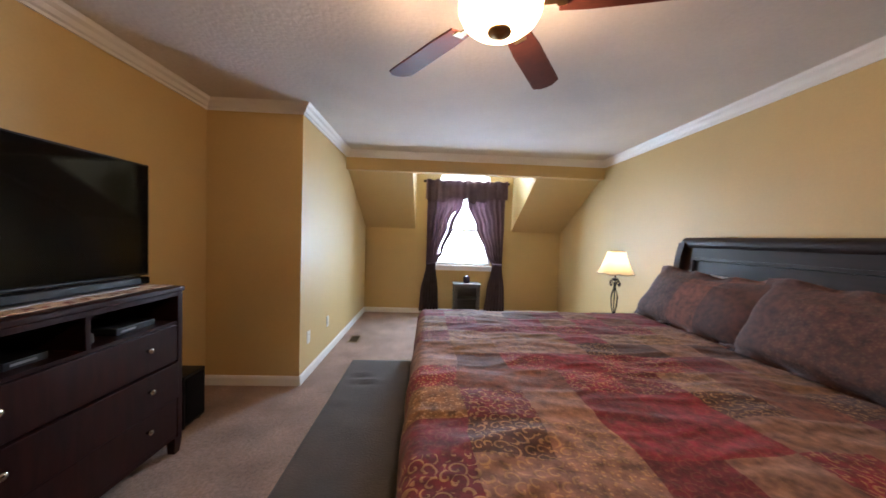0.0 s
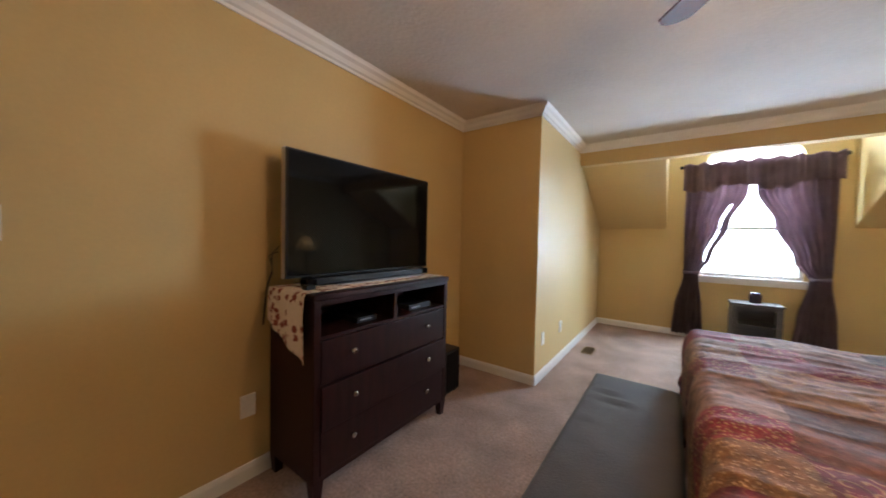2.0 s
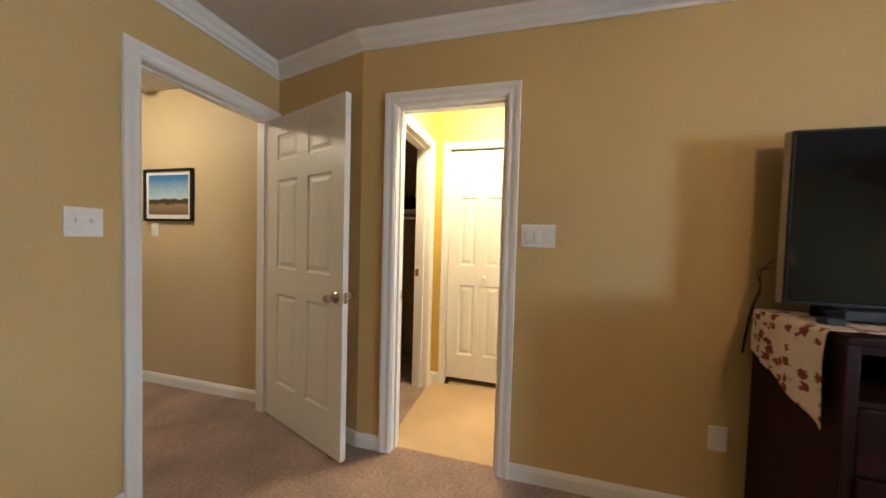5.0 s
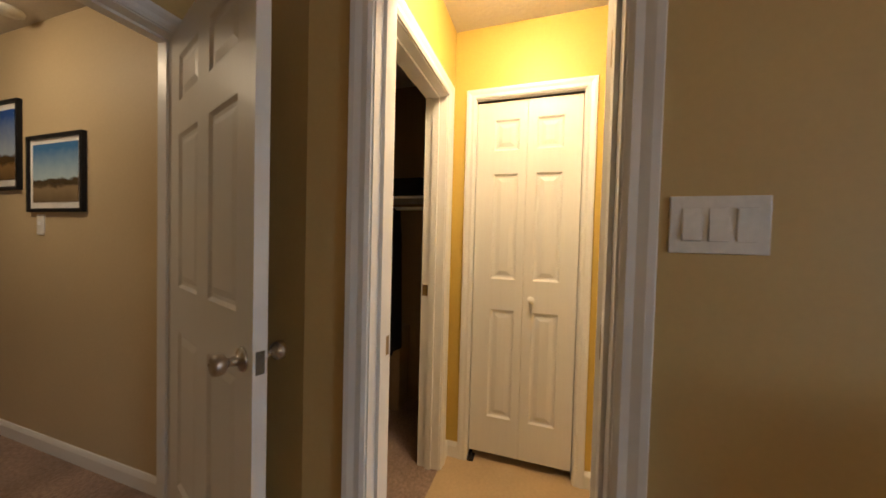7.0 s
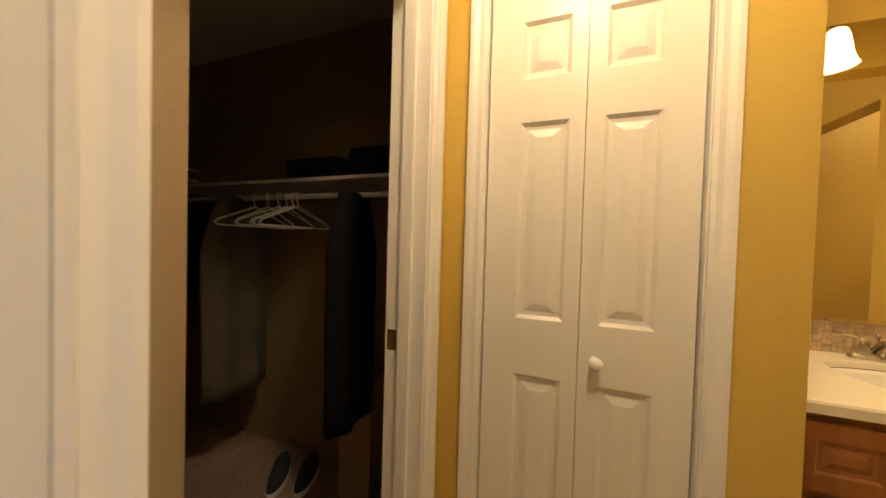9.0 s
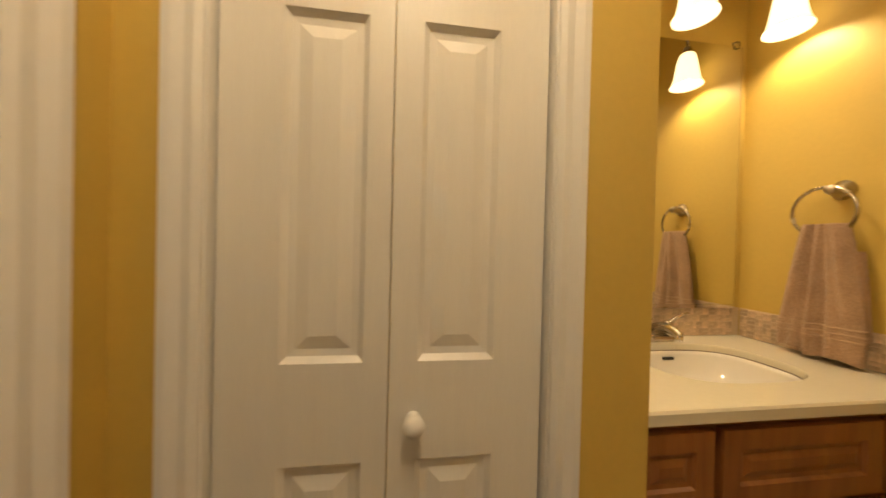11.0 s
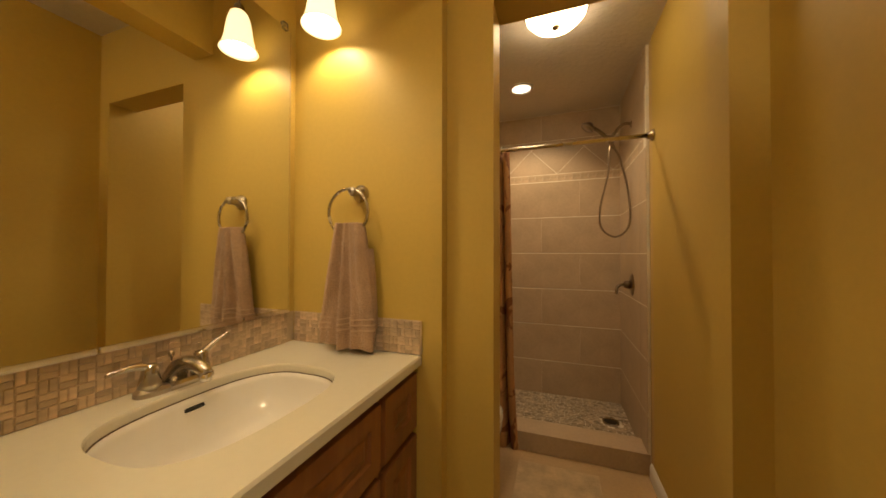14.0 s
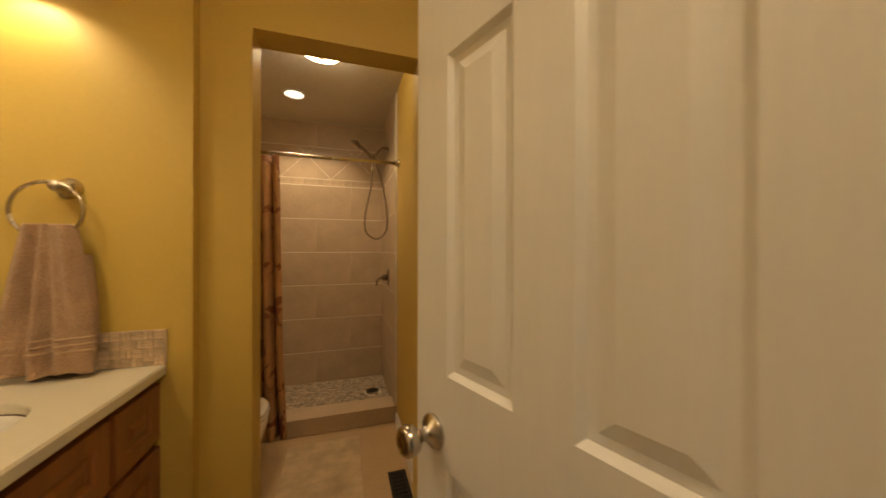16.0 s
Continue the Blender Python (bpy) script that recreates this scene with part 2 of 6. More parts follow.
def oval(cx, cy, z, rx, ry, power=2.0, n=48):
    out = []
    for k in range(n):
        a = 2 * math.pi * k / n
        c, s = math.cos(a), math.sin(a)
        out.append(Vector((cx + rx * math.copysign(abs(c) ** (2 / power), c), cy + ry * math.copysign(abs(s) ** (2 / power), s), z)))
    return out


def leaf(width, height, thick, cols, rows, z0=0.0):
    """A moulded panel door: x from 0 to width, thickness about y = 0, panels at cols x rows, raised on both faces."""
    bm = bmesh.new()
    steps = ((0.0, 0.0), (0.010, 0.009), (0.022, 0.010), (0.045, 0.003))
    xs = sorted({0.0, width, *[v for c in cols for v in c]})
    zs = sorted({z0, height, *[v for r in rows for v in r]})
    for side in (1, -1):
        y = side * thick / 2
        for xa, xb in zip(xs, xs[1:]):
            for za, zb in zip(zs, zs[1:]):
                if (xa, xb) in cols and (za, zb) in rows:
                    rings = []
                    for off, deep in steps:
                        rings.append([bm.verts.new((x, y - side * deep, z)) for x, z in
                                      ((xa + off, za + off), (xb - off, za + off), (xb - off, zb - off), (xa + off, zb - off))])
                    for a, b in zip(rings, rings[1:]):
                        for k in range(4):
                            bm.faces.new((a[k], a[(k + 1) % 4], b[(k + 1) % 4], b[k]))
                    bm.faces.new(rings[-1])
                else:
                    bm.faces.new([bm.verts.new(p) for p in ((xa, y, za), (xb, y, za), (xb, y, zb), (xa, y, zb))])
    h = thick / 2
    for quad in (((0, -h, z0), (0, h, z0), (0, h, height), (0, -h, height)), ((width, -h, z0), (width, h, z0), (width, h, height), (width, -h, height)),
                 ((0, -h, z0), (width, -h, z0), (width, h, z0), (0, h, z0)), ((0, -h, height), (width, -h, height), (width, h, height), (0, h, height))):
        bm.faces.new([bm.verts.new(p) for p in quad])
    bmesh.ops.remove_doubles(bm, verts=list(bm.verts), dist=0.0004)
    bmesh.ops.recalc_face_normals(bm, faces=list(bm.faces))
    return bm


ROWS6 = [(0.26, 0.875), (1.046, 1.632), (1.76, 1.93)]
CASING = [(0.0, 0.0), (0.0, 0.010), (0.012, 0.016), (0.030, 0.014), (0.050, 0.019), (0.066, 0.019), (0.070, 0.013), (0.070, 0.0)]
BASE = [(0.0, 0.0), (0.014, 0.0), (0.014, 0.062), (0.010, 0.074), (0.005, 0.084), (0.0, 0.086)]
CROWN = [(0.0, 2.354), (0.010, 2.354), (0.014, 2.369), (0.027, 2.378), (0.041, 2.401), (0.061, 2.416), (0.067, 2.429), (0.075, 2.4385), (0.0, 2.4385)]
M_WALL = mat("paint_tan", (0.57, 0.407, 0.172), 0.55, var=0.03, scale=2, bump=0.05, bscale=260, var2=0.02)
M_BATHWALL = mat("paint_gold", (0.57, 0.405, 0.095), 0.5, var=0.03, scale=2, bump=0.05, bscale=260, var2=0.02)
# closet tan darkened: the unlit closet's shade is put into the wall colour
M_CLOSETWALL = mat("paint_closet_shaded", (0.30, 0.21, 0.11), 0.7, var=0.04, scale=2, bump=0.05, bscale=260)
M_HALLWALL = mat("paint_hall", (0.56, 0.44, 0.27), 0.55, var=0.03, scale=2, bump=0.05, bscale=260, var2=0.02)
M_CEIL = mat("ceiling_white", (0.66, 0.62, 0.58), 0.85, var=0.04, scale=3, bump=0.35, bscale=38, var2=0.03)
M_TRIM = mat("trim_white", (0.78, 0.77, 0.75), 0.34, var=0.015, var2=0.008, bump=0.008, bscale=60)
M_DOOR = mat("door_white", (0.76, 0.74, 0.70), 0.36, var2=0.015, var=0.015, bump=0.03, bscale=45, stretch=(8, 8, 0.5))
M_CARPET = mat("carpet", (0.365, 0.242, 0.186), 0.95, var=0.26, scale=3.2, bump=1.0, bscale=230, var2=0.26, scale2=60, sheen=0.15)
M_VINYL = mat("bath_vinyl", (0.50, 0.36, 0.21), 0.45, var=0.08, scale=4, bump=0.05, bscale=90)
M_DARKWOOD = wood("espresso_wood", (0.013, 0.0036, 0.0030), (0.025, 0.0068, 0.0054), 0.42, 4, (1, 8, 1.2), 0.02, 0.14)
M_BEDWOOD = wood("bed_wood", (0.008, 0.003, 0.0024), (0.018, 0.006, 0.0045), 0.40, 4, (1, 1.2, 8), 0.05, 0.3)
M_MAPLE = wood("honey_wood", (0.18, 0.062, 0.016), (0.30, 0.120, 0.034), 0.4, 3, (8, 8, 0.9), 0.25)
M_BLADE = wood("blade_wood", (0.075, 0.020, 0.013), (0.11, 0.030, 0.020), 0.65, 3, (6, 6, 1), 0.0)
M_BLACK = mat("black_plastic", (0.007, 0.007, 0.008), 0.45, bump=0.02, spec=0.3)
M_SCREEN = mat("tv_screen", (0.003, 0.003, 0.0035), 0.06, var=0.0, var2=0.0, spec=0.16, rvar=0.01)
M_SILVER = mat("silver_plastic", (0.45, 0.45, 0.46), 0.3, metal=0.8)
M_NICKEL = mat("brushed_nickel", (0.52, 0.47, 0.40), 0.26, metal=1.0, var=0.05)
M_CHROME = mat("bright_metal", (0.82, 0.80, 0.76), 0.14, metal=1.0, var=0.03)
M_HARDWARE = mat("dark_nickel", (0.26, 0.21, 0.16), 0.30, metal=1.0, var=0.08)
M_IRON = mat("dark_iron", (0.03, 0.024, 0.02), 0.5, metal=0.6)
M_BRASS = mat("aged_brass", (0.32, 0.22, 0.10), 0.35, metal=1.0, var=0.15, scale=30)
M_SUEDE = mat("grey_suede", (0.052, 0.047, 0.046), 0.74, var=0.30, scale=5, bump=0.25, bscale=130, sheen=0.15, spec=0.4)
M_PLATE = mat("switch_plastic", (0.78, 0.77, 0.74), 0.3, var=0.01)
M_SEALANT = mat("brown_sealant", (0.10, 0.065, 0.035), 0.6)
M_SEAM = mat("grey_seam", (0.50, 0.48, 0.45), 0.7)
M_COUNTER = mat("cultured_marble", (0.72, 0.68, 0.55), 0.20, var=0.012, scale=5, var2=0.012, coat=0.2, rvar=0.02)
M_PORCELAIN = mat("porcelain", (0.80, 0.77, 0.71), 0.07, var=0.008, var2=0.004, coat=0.4, rvar=0.01)
M_TILE = mat("shower_tile", (0.50, 0.395, 0.285), 0.35, var=0.10, scale=5, bump=0.08, bscale=30, var2=0.05, per_object=0.015)
# grout, whitened so its lines pass for light caught on tile edges
M_GROUT = mat("grout", (0.82, 0.78, 0.70), 0.85, bump=0.2)
M_ACCENT = mat("accent_stone", (0.53, 0.42, 0.30), 0.5, var=0.15, scale=25, bump=0.1, bscale=90, per_object=0.12)
M_BEDDING = mat("tan_grout", (0.56, 0.44, 0.30), 0.9)
M_MOSAIC = mat("travertine_piece", (0.58, 0.44, 0.30), 0.5, var=0.16, scale=25, bump=0.2, bscale=90, per_object=0.24)
M_PEBBLE = mat("pebble_tile", (0.42, 0.35, 0.26), 0.5, var=0.45, scale=24, bump=0.5, bscale=45, var2=0.2, scale2=70)
M_TOWEL = mat("towel_terry", (0.50, 0.325, 0.205), 0.95, var=0.12, scale=14, bump=1.0, bscale=240, var2=0.15, scale2=200, sheen=0.25)
M_TOWELBAND = mat("towel_stripe", (0.60, 0.42, 0.28), 0.8, var=0.06, bump=0.2, bscale=300)
M_RUG = mat("bath_rug", (0.58, 0.45, 0.29), 0.95, var=0.22, scale=9, bump=0.8, bscale=200)
M_GLASS = mat("window_glass", (0.95, 0.97, 0.98), 0.02, var=0, var2=0, transmission=1.0)
M_CURTAIN = thin("plum_sheer", mat("plum_sheer_base", (0.13, 0.080, 0.090), 0.8, var=0.45, scale=7, bump=0.2, bscale=120), (0.24, 0.172, 0.196), 0.48)
M_MIRROR = mat("mirror_silver", (0.88, 0.88, 0.84), 0.015, metal=1.0, var=0.0, var2=0.0)
M_MIRROR.node_tree.nodes["Principled BSDF"].inputs["Roughness"].links[0].to_socket.node.id_data.links.remove(
    M_MIRROR.node_tree.nodes["Principled BSDF"].inputs["Roughness"].links[0])
M_MIRROR.node_tree.nodes["Principled BSDF"].inputs["Roughness"].default_value = 0.0
M_GAP = mat("dark_gap", (0.02, 0.018, 0.016), 0.9)
M_CLOTHDARK = mat("dark_cloth", (0.010, 0.010, 0.012), 0.95, var=0.3, bump=0.3, spec=0.1)
M_CARTON = mat("cardboard", (0.33, 0.23, 0.14), 0.85, var=0.1)
M_WHITEPLASTIC = mat("white_plastic", (0.75, 0.75, 0.75), 0.35)
G_FAN = glow("fan_bowl_glass", (1.0, 0.74, 0.46), FAN_GLOW)
fan_nt = G_FAN.node_tree
fan_mix, fan_clear = fan_nt.nodes.new("ShaderNodeMixShader"), fan_nt.nodes.new("ShaderNodeBsdfTransparent")
fan_out = fan_nt.nodes["Material Output"].inputs["Surface"]
fan_mix.inputs[0].default_value = 0.5
link(fan_nt, fan_out.links[0].from_socket, fan_mix.inputs[1])
link(fan_nt, fan_clear.outputs[0], fan_mix.inputs[2])
link(fan_nt, fan_mix.outputs[0], fan_out)
G_SHADE = thin("lamp_shade_fabric", glow("lamp_shade_base", (1.0, 0.70, 0.38), SHADE_GLOW, 0.8), (0.82, 0.67, 0.44), 0.6)
G_VANITY = glow("vanity_shade_glass", (1.0, 0.74, 0.40), VANITY_GLOW)
G_DOME = glow("dome_glass", (1.0, 0.76, 0.45), DOME_GLOW)
G_HALL = glow("hall_glass", (1.0, 0.80, 0.55), HALL_GLOW)
G_VEST = glow("entry_glass", (1.0, 0.78, 0.50), VEST_GLOW)
M_BLADE.node_tree.nodes["Principled BSDF"].inputs["Specular IOR Level"].default_value = 0.25

# ================= the setting =================
H = 2.44
XW, XE = -1.40, 2.85          # bedroom walls west and east
YS, YN = -1.34, 6.05          # bedroom walls south and north
XC, YC = -0.60, 3.26          # corner of the boxed-out part
YB, ZB = 4.68, 2.20           # beam before the dormer
XB = -2.38                    # wall with the folding doors
XM = -2.965                    # mirror wall
YT, YD = 1.40, 1.45           # end wall of the vanity, wall with the shower opening
YL = -0.40                    # wall with the closet door
YR = 3.32                     # back wall of the shower


def wall(name, bm, m=None, label=""):
    return solo(name, bm, m or M_WALL, label or "painted drywall wall", "wall", "structure")


solo("floor", boxes((XW - 0.06, YS - 0.12, -0.1, XE + 0.12, YN + 0.12, 0), (-1.75, YS - 0.12, -0.1, XW - 0.06, -0.75, 0)), M_CARPET, "beige plush bedroom carpet", "carpet", "structure")
solo("floor_hall", boxes((-1.75, -6.0, -0.1, 0.6, YS - 0.12, 0)), M_CARPET, "beige plush hallway carpet", "carpet", "structure")
solo("floor_bath", boxes((-3.2, YL, -0.1, XW - 0.06, 3.5, 0)), M_VINYL, "tan bathroom floor covering", "floor", "structure")
solo("floor_closet", boxes((-3.02, -2.7, -0.1, -1.76, YL, 0), (-1.76, -0.75, -0.1, XW - 0.12, YL, 0)), M_CARPET, "beige closet carpet", "carpet", "structure")
solo("ceiling", boxes((XW - 0.12, YS - 0.12, H, XE + 0.12, YB, H + 0.08)), M_CEIL, "white textured bedroom ceiling", "ceiling", "structure")
solo("ceiling_bath", boxes((-3.2, YL - 0.12, H, XW - 0.12, 3.5, H + 0.08)), M_CEIL, "white bathroom ceiling", "ceiling", "structure")
solo("ceiling_closet", boxes((-3.02, -2.82, H, XW - 0.12, YL - 0.12, H + 0.08)), M_CEIL, "white closet ceiling", "ceiling", "structure")
solo("ceiling_hall", boxes((-1.75, -6.0, 2.41, 0.6, YS - 0.12, 2.5), (-1.63, -3.35, 2.30, 0.5, -3.15, 2.41)), M_CEIL, "white hallway ceiling with a shallow beam", "ceiling", "structure")

EY0, EY1, EH = -0.345, 0.265, 2.02     # entry to the bath
wall("wall_west", boxes((XW - 0.12, -0.57, 0, XW, EY0 - 0.015, H), (XW - 0.12, EY1 + 0.015, 0, XW, 3.5, H), (XW - 0.12, EY0 - 0.015, EH + 0.015, XW, EY1 + 0.015, H)), label="tan painted wall with a doorway")
bm = bmesh.new()
a, b2 = Vector((XW, -0.57, 0)), Vector((-1.60, YS, 0))
pts = [a, b2, b2 + Vector((-0.12, 0.0, 0)), a + Vector((-0.12, 0.0, 0))]
lo, hi = [bm.verts.new(p) for p in pts], [bm.verts.new(p + Vector((0, 0, H))) for p in pts]
bm.faces.new(lo[::-1]), bm.faces.new(hi)
for k in range(4):
    bm.faces.new((lo[k], lo[(k + 1) % 4], hi[(k + 1) % 4], hi[k]))
bmesh.ops.recalc_face_normals(bm, faces=bm.faces)
wall("wall_slanted", bm, label="tan painted slanted wall")
HX0, HX1, HH = -1.535, -0.765, 2.052
wall("wall_south", boxes((-1.75, YS - 0.12, 0, HX0 - 0.015, YS, H), (HX1 + 0.015, YS - 0.12, 0, XE + 0.12, YS, H), (HX0 - 0.015, YS - 0.12, HH + 0.015, HX1 + 0.015, YS, H)), label="tan painted wall with the hallway door")
wall("wall_east", boxes((XE, YS, 0, XE + 0.12, YN + 0.12, H + 0.3)), label="tan painted wall behind the bed")
wall("wall_boxed", boxes((XW, YC, 0, XC, YC + 0.12, H), (XC - 0.12, YC + 0.12, 0, XC, YN + 0.12, H + 0.3)), label="tan painted boxed-out corner")
WX0, WX1, WZ0, WZS, WZT = 0.63, 1.60, 0.86, 2.25, 2.64   # window: sides, sill, spring and top of the arch
bm = boxes((XC, YN, 0, WX0, YN + 0.12, 2.9), (WX1, YN, 0, XE, YN + 0.12, 2.9), (WX0, YN, 0, WX1, YN + 0.12, WZ0))
cx, rx, n = (WX0 + WX1) / 2, (WX1 - WX0) / 2, 20
for y, flip in ((YN, 0), (YN + 0.12, 1)):
    top = [bm.verts.new((WX0 + (WX1 - WX0) * k / n, y, 2.9)) for k in range(n + 1)]
    arc = [bm.verts.new((WX0 + (WX1 - WX0) * k / n, y, WZS + (WZT - WZS) * math.sqrt(max(0, 1 - ((2 * k / n) - 1) ** 2)))) for k in range(n + 1)]
    for k in range(n):
        bm.faces.new((arc[k], arc[k + 1], top[k + 1], top[k]))
    if flip:
        for k in range(n):
            bm.faces.new((prev[k], prev[k + 1], arc[k + 1], arc[k]))
    prev = arc
bmesh.ops.recalc_face_normals(bm, faces=bm.faces)
wall("wall_north", bm, label="tan painted knee wall and dormer wall with an arched window")
wall("beam", boxes((XC, YB, ZB, XE, YB + 0.12, H + 0.3)), label="tan painted beam before the dormer")
DX0, DX1, ZK = 0.26, 1.96, 1.49


def slope(x0, x1):
    bm = bmesh.new()
    prof = [(YB + 0.12, ZB), (YN, ZK), (YN, ZK + 0.15), (YB + 0.12, ZB + 0.15)]
    v0, v1 = [bm.verts.new((x0, y, z)) for y, z in prof], [bm.verts.new((x1, y, z)) for y, z in prof]
    bm.faces.new(v0), bm.faces.new(v1[::-1])
    for k in range(4):
        bm.faces.new((v0[k], v0[(k + 1) % 4], v1[(k + 1) % 4], v1[k]))
    bmesh.ops.recalc_face_normals(bm, faces=bm.faces)
    return bm


wall("wall_slope_1", slope(XC, DX0 - 0.003), label="tan painted sloped ceiling beside the dormer")
wall("wall_slope_2", slope(DX1 + 0.003, XE), label="tan painted sloped ceiling beside the dormer")
for name, x0, x1 in (("wall_cheek_1", DX0 - 0.05, DX0), ("wall_cheek_2", DX1, DX1 + 0.05)):
    bm = bmesh.new()
    prof = [(YB + 0.12, ZB + 0.002), (YN, ZK + 0.002), (YN, 2.75), (YB + 0.12, 2.75)]
    v0, v1 = [bm.verts.new((x0, y, z)) for y, z in prof], [bm.verts.new((x1, y, z)) for y, z in prof]
    bm.faces.new(v0), bm.faces.new(v1[::-1])
    for k in range(4):
        bm.faces.new((v0[k], v0[(k + 1) % 4], v1[(k + 1) % 4], v1[k]))
    bmesh.ops.recalc_face_normals(bm, faces=bm.faces)
    wall(name, bm, label="tan painted side of the dormer")
solo("ceiling_dormer", boxes((DX0 - 0.05, YB + 0.12, 2.75, DX1 + 0.05, YN, 2.85)), M_CEIL, "white dormer ceiling", "ceiling", "structure")

# bath and closet walls
CX0, CX1 = -2.235, -1.60     # closet doorway
wall("wall_closet", boxes((-3.3, YL - 0.12, 0, CX0 - 0.015, YL, H), (CX1 + 0.015, YL - 0.12, 0, XW - 0.12, YL, H), (CX0 - 0.015, YL - 0.12, EH + 0.015, CX1 + 0.015, YL, H)), M_BATHWALL, "gold painted wall with the closet doorway")
BY0, BY1, BH = -0.270, 0.288, 2.04
wall("wall_folding", boxes((XB - 0.12, YL, 0, XB, BY0 - 0.01, H), (XB - 0.12, BY1 + 0.01, 0, XB, 0.49, H), (XB - 0.12, BY0 - 0.01, BH + 0.01, XB, BY1 + 0.01, H)), M_BATHWALL, "gold painted wall around the folding doors")
wall("wall_linen_back", boxes((XB - 0.75, YL, 0, XB - 0.70, 0.38, H)), M_BATHWALL, "plain back wall of the linen closet")
wall("wall_vanity_side", boxes((-3.11, 0.38, 0, XB - 0.12, 0.49, H)), M_BATHWALL, "gold painted wall beside the vanity")
wall("wall_mirror", boxes((XM - 0.12, 0.49, 0, XM, 1.40, H)), M_BATHWALL, "gold painted wall behind the mirror")
wall("wall_towel", boxes((XM - 0.12, YT, 0, -2.365, 1.57, H)), M_BATHWALL, "gold painted end wall of the vanity alcove")
wall("wall_header", boxes((-2.482, 0.49, 2.105, -2.367, YT, H)), M_BATHWALL, "gold painted header above the vanity")
SX0, SX1, SH = -2.209, -1.606, 2.055
wall("wall_shower_door", boxes((-2.365, YD, 0, SX0, 1.57, H), (SX1, YD, 0, XW - 0.12, 1.57, H), (SX0, YD, SH, SX1, 1.57, H)), M_BATHWALL, "gold painted wall with a plain opening")
wall("wall_bath_lining", boxes((XW - 0.124, EY1 + 0.10, 0, XW - 0.1205, 1.45, H), (XW - 0.124, 1.57, 0, XW - 0.1205, 2.46, H), (XW - 0.124, YL, EH + 0.09, XW - 0.1205, EY1 + 0.10, H)), M_BATHWALL, "gold painted bathroom wall")
wall("wall_shower_back", boxes((-3.2, YR + 0.012, 0, XW - 0.12, 3.5, H)), M_BATHWALL, "wall behind the shower tiles")
wall("wall_toilet", boxes((-3.2, 1.57, 0, -3.08, YR, H)), M_BATHWALL, "gold painted wall of the toilet room")
# closet walls, with shade included in their darker colour
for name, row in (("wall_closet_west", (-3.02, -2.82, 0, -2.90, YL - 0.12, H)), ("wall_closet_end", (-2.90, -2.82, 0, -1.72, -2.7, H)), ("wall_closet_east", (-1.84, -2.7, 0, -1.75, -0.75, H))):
    wall(name, boxes(row), M_CLOSETWALL, "tan closet wall, colour darkened for the unlit closet")
for name, row in (("wall_hall_west", (-1.75, -6.0, 0, -1.63, YS - 0.12, 2.41)), ("wall_hall_east", (0.5, -6.0, 0, 0.62, YS - 0.12, 2.41)), ("wall_hall_end", (-1.75, -6.12, 0, 0.62, -6.0, 2.41))):
    wall(name, boxes(row), M_HALLWALL, "beige painted hallway wall")

# mouldings
PERIM = [(XC, YB, 0), (XC, YC, 0), (XW, YC, 0), (XW, -0.57, 0), (-1.60, YS, 0), (XE, YS, 0), (XE, YB, 0), (XC, YB, 0)]
solo("crown_molding", sweep(PERIM, (0, 0, 1), CROWN), M_TRIM, "white stepped crown molding", "molding", "structure")


def skirting(name, *paths):
    bm = bmesh.new()
    for p in paths:
        sweep(p, (0, 0, 1), BASE, into=bm)
    return solo(name, bm, M_TRIM, "white painted baseboard", "baseboard", "structure")


skirting("baseboard", [(0.5, YN, 0), (XC, YN, 0), (XC, YC, 0), (XW, YC, 0), (XW, EY1 + 0.07, 0)], [(XW, EY0 - 0.07, 0), (XW, -0.57, 0), (-1.597, YS + 0.012, 0)],
         [(XE, YS, 0), (XE, YN, 0), (0.5, YN, 0)], [(HX1 + 0.07, YS, 0), (XE, YS, 0)])
skirting("baseboard_hall", [(-1.63, YS - 0.12, 0), (-1.63, -6.0, 0)])
skirting("baseboard_bath", [(XB, YL, 0), (CX0 - 0.07, YL, 0)], [(XB, BY0 - 0.055, 0), (XB, YL, 0)], [(XB, 0.49, 0), (XB, BY1 + 0.055, 0)],
         [(XW - 0.124, 1.57, 0), (XW - 0.124, 2.50, 0)], [(SX0, YD, 0), (-2.365, YD, 0)])


# ================= doors and door frames =================
def casing(name, a, b, height, normal, label="white moulded door casing", wide=1.0):
    """Trim round a doorway; a and b are the feet of its two sides on the wall."""
    a, b, nrm = Vector(a), Vector(b), Vector(normal)
    up = Vector((0, 0, height))
    flip = nrm.cross(Vector((0, 0, 1))).dot(a - b) < 0
    return solo(name, sweep([a, a + up, b + up, b], nrm, [(p * wide, q) for p, q in CASING], flip=flip), M_TRIM, label, "door casing", "structure")


def jamb(name, rows):
    return solo(name, boxes(*rows), M_TRIM, "white painted door jamb with a stop", "door jamb", "structure")


casing("door_casing_1", (XW, EY0 - 0.005, 0), (XW, EY1 + 0.005, 0), EH + 0.005, (1, 0, 0))
casing("door_casing_2", (XW - 0.1245, EY0 - 0.005, 0), (XW - 0.1245, EY1 + 0.005, 0), EH + 0.005, (-1, 0, 0))
X0, X1 = XW - 0.1215, XW + 0.0015
